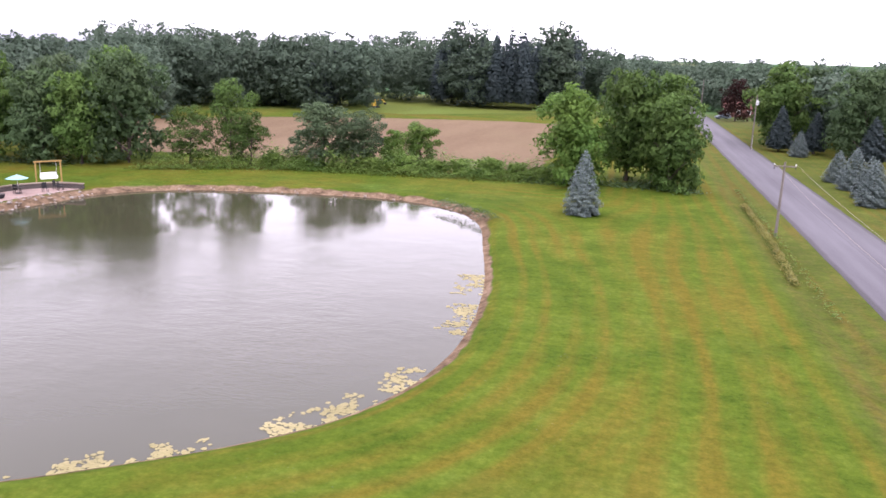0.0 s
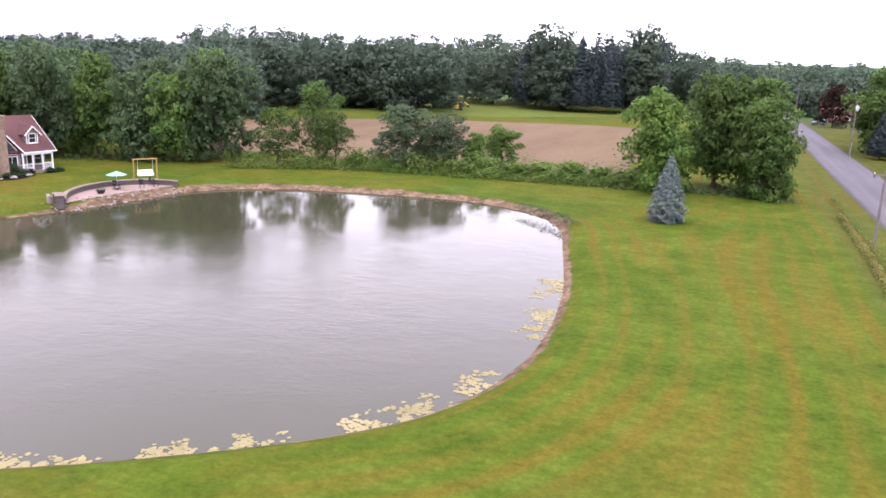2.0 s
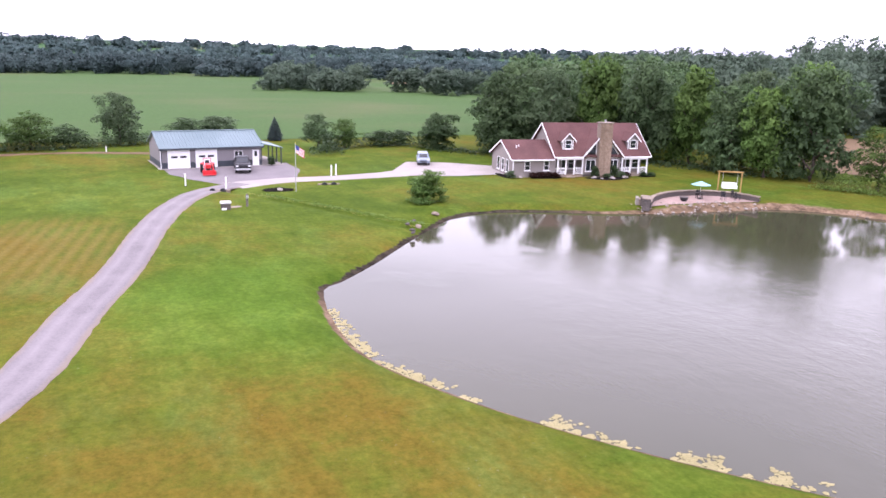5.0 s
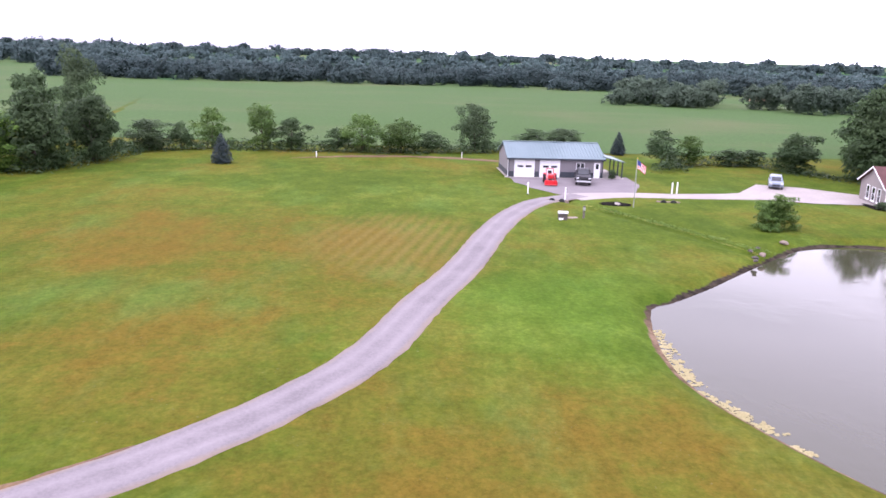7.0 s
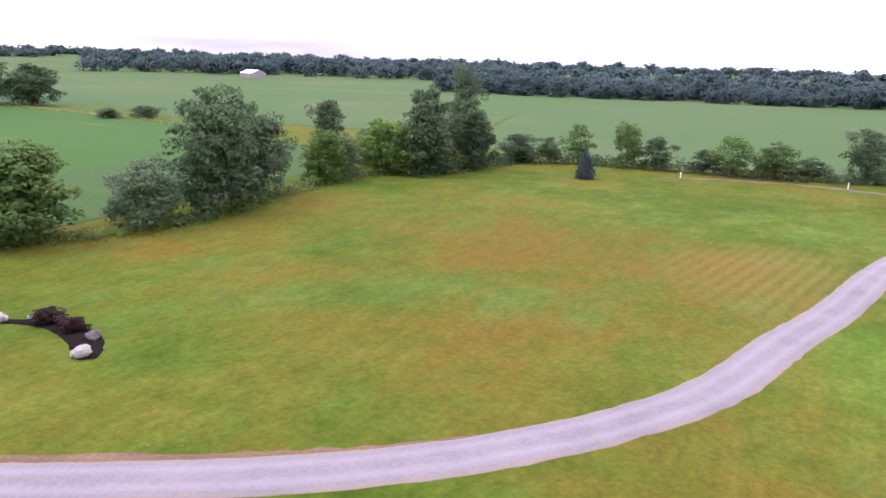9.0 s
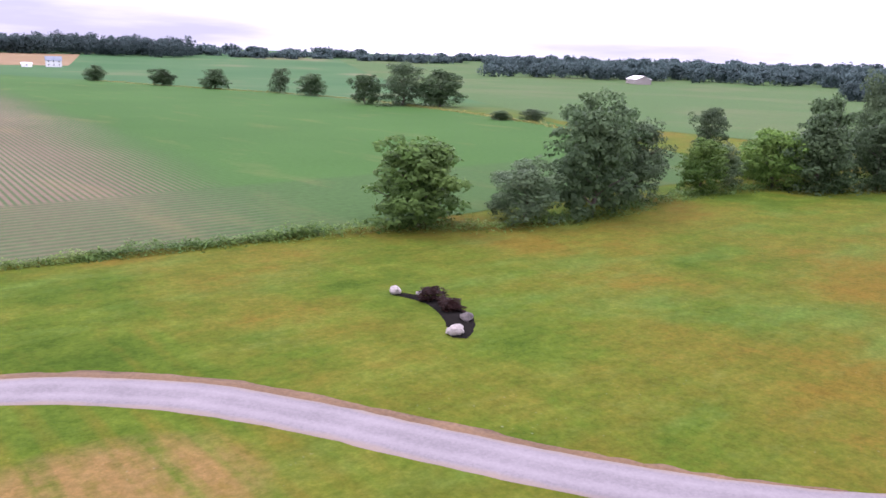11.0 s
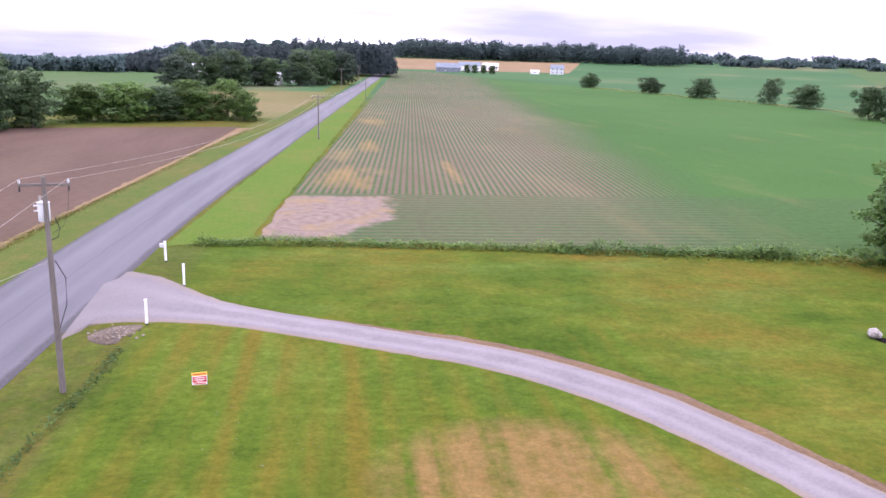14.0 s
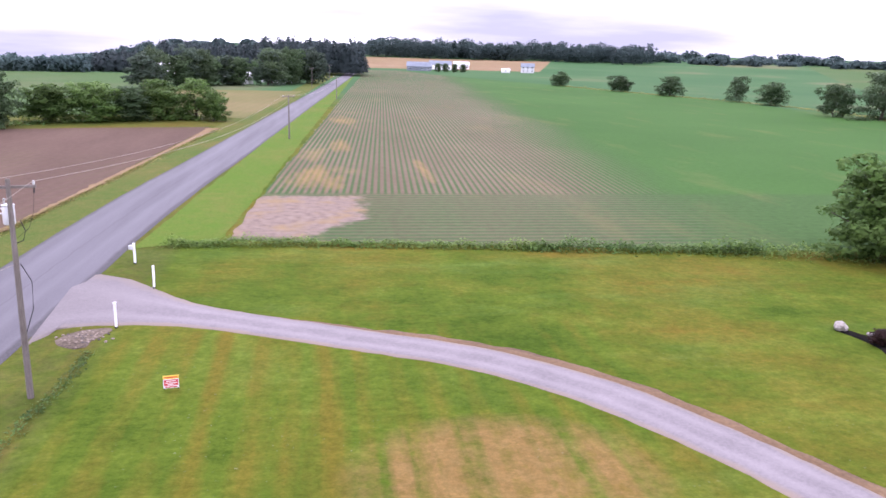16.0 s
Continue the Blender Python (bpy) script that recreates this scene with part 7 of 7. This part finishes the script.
def pickup(m):
    e = thing("pickup_truck", m, "dark charcoal pickup truck parked on gravel", "truck")
    part("body", body_shell([(-2.8, 0.45), (2.75, 0.45), (2.8, 0.95), (2.7, 1.12), (1.55, 1.2), (-2.8, 1.2)], 0.95, 0.97), TRUCK, e, smooth=False)
    part("cab", body_shell([(-0.75, 1.15), (1.6, 1.15), (0.75, 1.82), (0.4, 1.88), (-0.5, 1.86)], 0.86, 0.84), TRUCK, e)
    part("windscreen", body_shell([(1.02, 1.24), (1.58, 1.2), (0.86, 1.76), (0.8, 1.76)], 0.74, 0.86), GLASS_DARK, e, "dark windscreen")
    for s in (-1, 1):
        part("side_window", boxes((-0.45, 0.75, s * 0.84 - 0.03, s * 0.84 + 0.03, 1.28, 1.65)), GLASS_DARK, e)
        part("headlight", boxes((2.74, 2.83, s * 0.74 - 0.16, s * 0.74 + 0.16, 0.82, 1.0), bevel=0.02), GREY_PAINT, e, "pale headlight")
        part("mirror", boxes((1.0, 1.15, s * 1.05 - 0.1, s * 1.05 + 0.1, 1.22, 1.42), bevel=0.03), BLACK, e)
    part("grille", boxes((2.78, 2.84, -0.52, 0.52, 0.68, 0.98), bevel=0.02), BLACK, e)
    part("bumper", boxes((2.74, 2.95, -0.92, 0.92, 0.42, 0.62), bevel=0.04), STEEL, e, "bright front bumper")
    part("bed", boxes((-2.7, -0.85, -0.78, 0.78, 1.19, 1.21)), BLACK, e)
    for x in (-1.75, 1.85):
        for y in (-0.82, 0.82):
            wheel(e, x, y, 0.40, 0.27, STEEL)


pickup(pose(-98.2, 25.7, 0.08, 0, 0, -12))


def hatch(m):
    e = thing("car", m, "silver-blue car parked on the concrete apron", "car")
    part("body", body_shell([(-2.2, 0.35), (2.2, 0.35), (2.25, 0.8), (1.2, 0.98), (-2.2, 1.02)], 0.88, 0.97), CARPAINT, e)
    part("cabin", body_shell([(-2.1, 0.98), (1.25, 0.96), (0.45, 1.5), (-1.7, 1.54)], 0.8, 0.82), CARPAINT, e)
    part("windscreen", body_shell([(0.78, 1.0), (1.24, 0.98), (0.5, 1.47), (0.42, 1.47)], 0.68, 0.85), GLASS_DARK, e, "dark windscreen")
    for s in (-1, 1):
        part("side_window", boxes((-1.6, 0.5, s * 0.775 - 0.03, s * 0.775 + 0.03, 1.06, 1.4)), GLASS_DARK, e)
        part("headlight", boxes((2.15, 2.27, s * 0.66 - 0.17, s * 0.66 + 0.17, 0.66, 0.8), bevel=0.02), GREY_PAINT, e)
    part("grille", boxes((2.2, 2.28, -0.45, 0.45, 0.45, 0.62), bevel=0.02), BLACK, e)
    for x in (-1.35, 1.4):
        for y in (-0.76, 0.76):
            wheel(e, x, y, 0.33, 0.22, STEEL)


hatch(pose(-97.0, 51.0, 0.07, 0, 0, -25))


def tractor(m):
    e = thing("tractor", m, "red compact tractor with a front loader", "tractor")
    part("hood", boxes((-0.1, 1.35, -0.33, 0.33, 0.72, 1.22), bevel=0.08), RED, e, "red engine hood")
    part("chassis", boxes((-1.1, 1.3, -0.22, 0.22, 0.42, 0.76), bevel=0.03), BLACK, e)
    part("seat", boxes((-0.95, -0.5, -0.25, 0.25, 1.0, 1.12), (-1.0, -0.9, -0.25, 0.25, 1.05, 1.5), bevel=0.03), BLACK, e, "black seat")
    for s in (-1, 1):
        part("fender", boxes((-1.25, -0.35, s * 0.66 - 0.2, s * 0.66 + 0.2, 1.05, 1.15), bevel=0.04), RED, e)
        bm = bmesh.new()
        bar(bm, (-0.2, s * 0.5, 1.25), (1.2, s * 0.5, 1.05), 0.1, 0.12)
        bar(bm, (1.2, s * 0.5, 1.05), (1.95, s * 0.5, 0.35), 0.1, 0.12)
        part("loader_arm", bm, RED, e)
        wheel(e, -0.75, s * 0.68, 0.55, 0.36, RED)
        wheel(e, 1.05, s * 0.58, 0.34, 0.24, RED)
        part("roll_bar", boxes((-1.15, -1.07, s * 0.45 - 0.04, s * 0.45 + 0.04, 0.9, 1.75)), RED, e)
    part("roll_bar", boxes((-1.15, -1.07, -0.49, 0.49, 1.67, 1.75)), RED, e)
    bm = bmesh.new()
    prism(bm, [(-0.75, 0.1), (0.75, 0.1), (0.75, 0.16), (-0.75, 0.16)], 1.9, 2.5)
    box(bm, 1.86, 1.94, -0.75, 0.75, 0.1, 0.62)
    box(bm, 1.9, 2.4, -0.78, -0.72, 0.1, 0.55)
    box(bm, 1.9, 2.4, 0.72, 0.78, 0.1, 0.55)
    part("bucket", bm, RED, e, "red loader bucket")
    bm = bmesh.new()
    tube(bm, [(-0.1, 0, 1.15), (-0.28, 0, 1.4)], [0.025, 0.025], 6)
    part("steering_column", bm, BLACK, e)


tractor(pose(-97.2, 21.2, 0.06, 0, 0, -8))


# ---- pond patio ----
ARC = spline([(-59.8, 58.6), (-62.4, 61.6), (-63.9, 65.6), (-63.4, 69.6), (-61.0, 72.4), (-57.6, 72.9)], 0.4)
PATIO_EDGE = [(-58.3, 71.3), (-59.5, 66.6), (-60.2, 62.0), (-60.1, 59.4)]
bm = bmesh.new()
loop = [bm.verts.new((x, y, 0.05)) for x, y in list(map(tuple, ARC)) + PATIO_EDGE]
bm.faces.new(loop)
bmesh.ops.triangulate(bm, faces=bm.faces[:])
tagged(part("patio", bm, PAVER), "pinkish paved patio beside the pond", "patio", kind="structure")
e = thing("retaining_wall", pose(0, 0, 0), "low curved grey stone wall behind the patio", "wall")
block = bmesh.new()
box(block, -0.21, 0.21, -0.17, 0.17, -0.085, 0.085, bevel=0.02)
me_block = bpy.data.meshes.new("block")
block.to_mesh(me_block)
block.free()
me_block.materials.append(STONE_GREY)
for i in range(len(ARC) - 1):
    p, q = ARC[i], ARC[i + 1]
    a = math.degrees(math.atan2(q[1] - p[1], q[0] - p[0]))
    for c in range(3):
        s = 0.5 if c % 2 else 0.0
        o = new("block", me_block)
        o.parent = e
        o.matrix_basis = pose(p[0] + (q[0] - p[0]) * s, p[1] + (q[1] - p[1]) * s, 0.09 + 0.18 * c, 0, 0, a)
bm = bmesh.new()
for i in range(len(ARC) - 1):
    p, q = Vector((*ARC[i], 0.61)), Vector((*ARC[i + 1], 0.61))
    bar(bm, p, q + (q - p) * 0.06, 0.46, 0.1)
part("coping", bm, STONE_TAN, e, "pale flat coping stones")
for x, y in [(-59.9, 58.2), (-60.9, 58.9)]:
    pl = thing("pillar", pose(x, y, 0, 0, 0, 40), "square stone pillar at the patio steps", "pillar", "patio pillars")
    part("shaft", boxes((-0.4, 0.4, -0.4, 0.4, -0.3, 0.95), bevel=0.04), STONE_GREY, pl)
    part("cap", boxes((-0.46, 0.46, -0.46, 0.46, 0.95, 1.05), bevel=0.03), STONE_TAN, pl)
st = thing("steps", pose(-60.6, 60.2, 0, 0, 0, 50), "pale stone steps down to the patio", "steps")
for i in range(5):
    part("step", boxes((-0.9 - i * 0.3, -0.6 - i * 0.3, -0.6, 0.6, 0, 0.16 * (i + 1)), bevel=0.02), STONE_TAN if i % 2 else STONE_PALE, st)


def patio_set(x, y):
    t = thing("patio_table", pose(x, y, 0.05), "round dark patio table under an umbrella", "table")
    bm = bmesh.new()
    tube(bm, [(0, 0, 0.7), (0, 0, 0.74)], [0.6, 0.6], 24)
    part("tabletop", bm, STONE_GREY, t)
    for a in range(4):
        bm = bmesh.new()
        tube(bm, [(0.42 * math.cos(a * 1.57), 0.42 * math.sin(a * 1.57), 0), (0.3 * math.cos(a * 1.57), 0.3 * math.sin(a * 1.57), 0.7)], [0.025, 0.025], 6)
        part("leg", bm, BLACK, t)
    u = thing("umbrella", pose(x, y, 0.05), "open teal patio umbrella on a slim pole", "umbrella")
    bm = bmesh.new()
    tube(bm, [(0, 0, 0), (0, 0, 2.05)], [0.025, 0.025], 8)
    part("pole", bm, STEEL, u)
    bm = bmesh.new()
    tube(bm, [(0, 0, 0), (0, 0, 0.1)], [0.28, 0.22], 14)
    part("base", bm, BLACK, u)
    for k in range(8):
        bm = bmesh.new()
        a0, a1 = k * math.pi / 4, (k + 1) * math.pi / 4
        p = [(0, 0, 2.02), (1.1 * math.cos(a0), 1.1 * math.sin(a0), 1.62), (1.04 * math.cos((a0 + a1) / 2), 1.04 * math.sin((a0 + a1) / 2), 1.6), (1.1 * math.cos(a1), 1.1 * math.sin(a1), 1.62)]
        top = [bm.verts.new(q) for q in p]
        low = [bm.verts.new((q[0], q[1], q[2] - 0.015)) for q in p]
        bm.faces.new(top)
        bm.faces.new(low[::-1])
        for i in range(4):
            bm.faces.new((top[i], low[i], low[(i + 1) % 4], top[(i + 1) % 4]))
        bmesh.ops.recalc_face_normals(bm, faces=bm.faces)
        part("canopy_panel", bm, TEAL, u)


patio_set(-61.6, 67.9)


def patio_chair(m):
    e = thing("patio_chair", m, "dark patio chair facing the pond", "chair", "patio chairs")
    part("seat", boxes((-0.26, 0.26, -0.26, 0.26, 0.4, 0.46), bevel=0.02), BLACK, e)
    part("backrest", boxes((-0.26, 0.26, 0.22, 0.28, 0.46, 0.98), bevel=0.02), BLACK, e)
    for x in (-0.23, 0.23):
        for y in (-0.22, 0.22):
            part("leg", boxes((x - 0.02, x + 0.02, y - 0.02, y + 0.02, 0, 0.4)), BLACK, e)
        part("armrest", boxes((x - 0.03, x + 0.03, -0.25, 0.25, 0.62, 0.66)), BLACK, e)


for x, y, a in [(-59.2, 71.3, 120), (-60.0, 71.6, 100), (-59.9, 69.8, 60), (-61.9, 68.0, 200)]:
    patio_chair(pose(x, y, 0.05, 0, 0, a))
e = thing("fire_pit", pose(-61.2, 65.0, 0.05), "small dark round fire pit on the patio", "fire pit")
bm = bmesh.new()
tube(bm, [(0, 0, 0), (0, 0, 0.2), (0, 0, 0.42)], [0.25, 0.42, 0.46], 18)
part("bowl", bm, BLACK, e)
bm = bmesh.new()
tube(bm, [(0, 0, 0.42), (0, 0, 0.46)], [0.5, 0.5], 18)
part("rim", bm, STONE_GREY, e)

# garden swing
e = thing("garden_swing", pose(-63.2, 74.4, 0, 0, 0, 52), "golden timber swing frame with a white bench", "swing")
for x in (-1.3, 1.3):
    part("post", boxes((x - 0.07, x + 0.07, -0.07, 0.07, -0.1, 2.6), bevel=0.01), WOOD_GOLD, e)
    part("foot", boxes((x - 0.07, x + 0.07, -0.6, 0.6, 0.0, 0.14), bevel=0.01), WOOD_GOLD, e)
part("beam", boxes((-1.45, 1.45, -0.07, 0.07, 2.5, 2.66), bevel=0.01), WOOD_GOLD, e)
bench = part("bench", boxes((-0.85, 0.85, -0.28, 0.28, 0.62, 0.7), (-0.85, 0.85, 0.24, 0.32, 0.7, 1.3), (-0.88, -0.8, -0.28, 0.3, 0.7, 0.98), (0.8, 0.88, -0.28, 0.3, 0.7, 0.98), bevel=0.015), WHITE, e, "white hanging bench")
for x in (-0.84, 0.84):
    for y in (-0.24, 0.26):
        bm = bmesh.new()
        tube(bm, [(x, y, 0.7), (x, 0, 2.5)], [0.012, 0.012], 5)
        part("chain", bm, STEEL, bench)
part("deck", boxes((-1.6, 1.6, -0.9, 0.9, 0.0, 0.1), bevel=0.02), STONE_GREY, e, "grey deck beneath the swing")


# ---- far buildings ----
def far_house(x, y, turn, L, D, eave, ridge, wall, roof, label, name="house", windows=4, category="house"):
    e = thing(name, pose(x, y, float(land(x, y)), 0, 0, turn), label, category)
    bm = bmesh.new()
    prism(bm, [(0, -0.3), (D, -0.3), (D, eave), (D / 2, ridge - 0.1), (0, eave)], -L / 2, L / 2)
    part("wall", bm, wall, e)
    bm = bmesh.new()
    for y0 in (-0.4, D + 0.4):
        slab_roof(bm, (-L / 2 - 0.4, y0, eave - 0.15), (L / 2 + 0.4, y0, eave - 0.15), (L / 2 + 0.4, D / 2, ridge), (-L / 2 - 0.4, D / 2, ridge), 0.18)
    part("roof", bm, roof, e)
    for i in range(windows):
        c = -L / 2 + L * (i + 0.5) / windows
        w = part("window", boxes((c - 0.6, c + 0.6, -0.08, 0.0, 1.0, 2.2)), WHITE, e)
        part("pane", boxes((c - 0.5, c + 0.5, -0.1, -0.07, 1.1, 2.1)), GLASS_DARK, w)
        if eave > 4.5:
            w = part("window", boxes((c - 0.6, c + 0.6, -0.08, 0.0, 3.6, 4.8)), WHITE, e)
            part("pane", boxes((c - 0.5, c + 0.5, -0.1, -0.07, 3.7, 4.7)), GLASS_DARK, w)
    return e


far_house(-77.5, -652, 173, 20, 10, 3.6, 7.2, BLUE_ROOF, BLUE_ROOF, "low blue-grey house beside a far field")
far_house(-101, -690, 175, 19, 10, 4.4, 7.6, WHITE, BLUE_ROOF, "long white farm building with a dark roof", "barn", 6, "barn")
far_house(-124, -716, 175, 14, 9, 4.0, 6.6, WHITE, GREY_PAINT, "long white farm building with a pale roof", "barn", 4, "barn")
far_house(-171.5, -660, 168, 11, 8, 5.0, 8.0, GREY_PAINT, BLUE_ROOF, "tall pale farmhouse beside the far crop", "house", 3)
far_house(-151.5, -656, 170, 7, 4, 2.2, 3.4, WHITE, GREY_PAINT, "small white shed beside the far crop", "shed", 1, "shed")
far_house(-532, -388, 55, 26, 12, 4.0, 6.6, SIDING, WHITE, "pale barn with a white roof on the far hillside", "barn", 2, "barn")
far_house(33.0, 262, -8, 9, 7, 3.0, 5.6, BRICK_RED, BRICK_RED, "small red brick house behind the road", "house", 3)
far_house(52.0, 196, -12, 12, 8, 3.0, 5.6, WHITE, GREY_PAINT, "pale house half hidden by trees", "house", 2)
far_house(38.0, -352, 172, 12, 8, 3.0, 5.4, WHITE, GREY_PAINT, "white house half hidden by farmstead trees", "house", 3)
far_house(22.0, -376, 172, 14, 8, 3.0, 5.4, WHITE, GREY_PAINT, "white house half hidden by farmstead trees", "house", 3)
far_house(88.0, -470, 172, 14, 8, 3.4, 6, WHITE, GREY_PAINT, "white house far behind the crop", "house", 2)
hatch(pose(27.2, 250.0, 0, 0, 0, 200))


def digger(m):
    """A small tracked loader."""
    e = thing("mini_excavator", m, "small yellow digger parked on the far meadow", "machine")
    for y in (-0.75, 0.75):
        part("track", boxes((-1.2, 1.2, y - 0.2, y + 0.2, 0, 0.6), bevel=0.15), BLACK, e)
    part("body", boxes((-1.2, 0.5, -0.8, 0.8, 0.6, 1.5), bevel=0.1), YELLOW, e)
    c = part("cab", boxes((-0.3, 0.9, -0.7, 0.2, 1.4, 2.5), bevel=0.08), YELLOW, e)
    part("window", boxes((-0.2, 0.93, -0.72, -0.69, 1.7, 2.35)), GLASS_DARK, c)
    bm = bmesh.new()
    tube(bm, [(0.7, 0.4, 1.2), (2.0, 0.4, 2.6), (3.0, 0.4, 1.6)], [0.16, 0.14, 0.1], 8)
    part("boom", bm, YELLOW, e)
    part("bucket", boxes((2.7, 3.4, 0.0, 0.8, 1.0, 1.6), bevel=0.1), BLACK, e)
    return e


digger(pose(-76, 230, 0, 0, 0, 30))
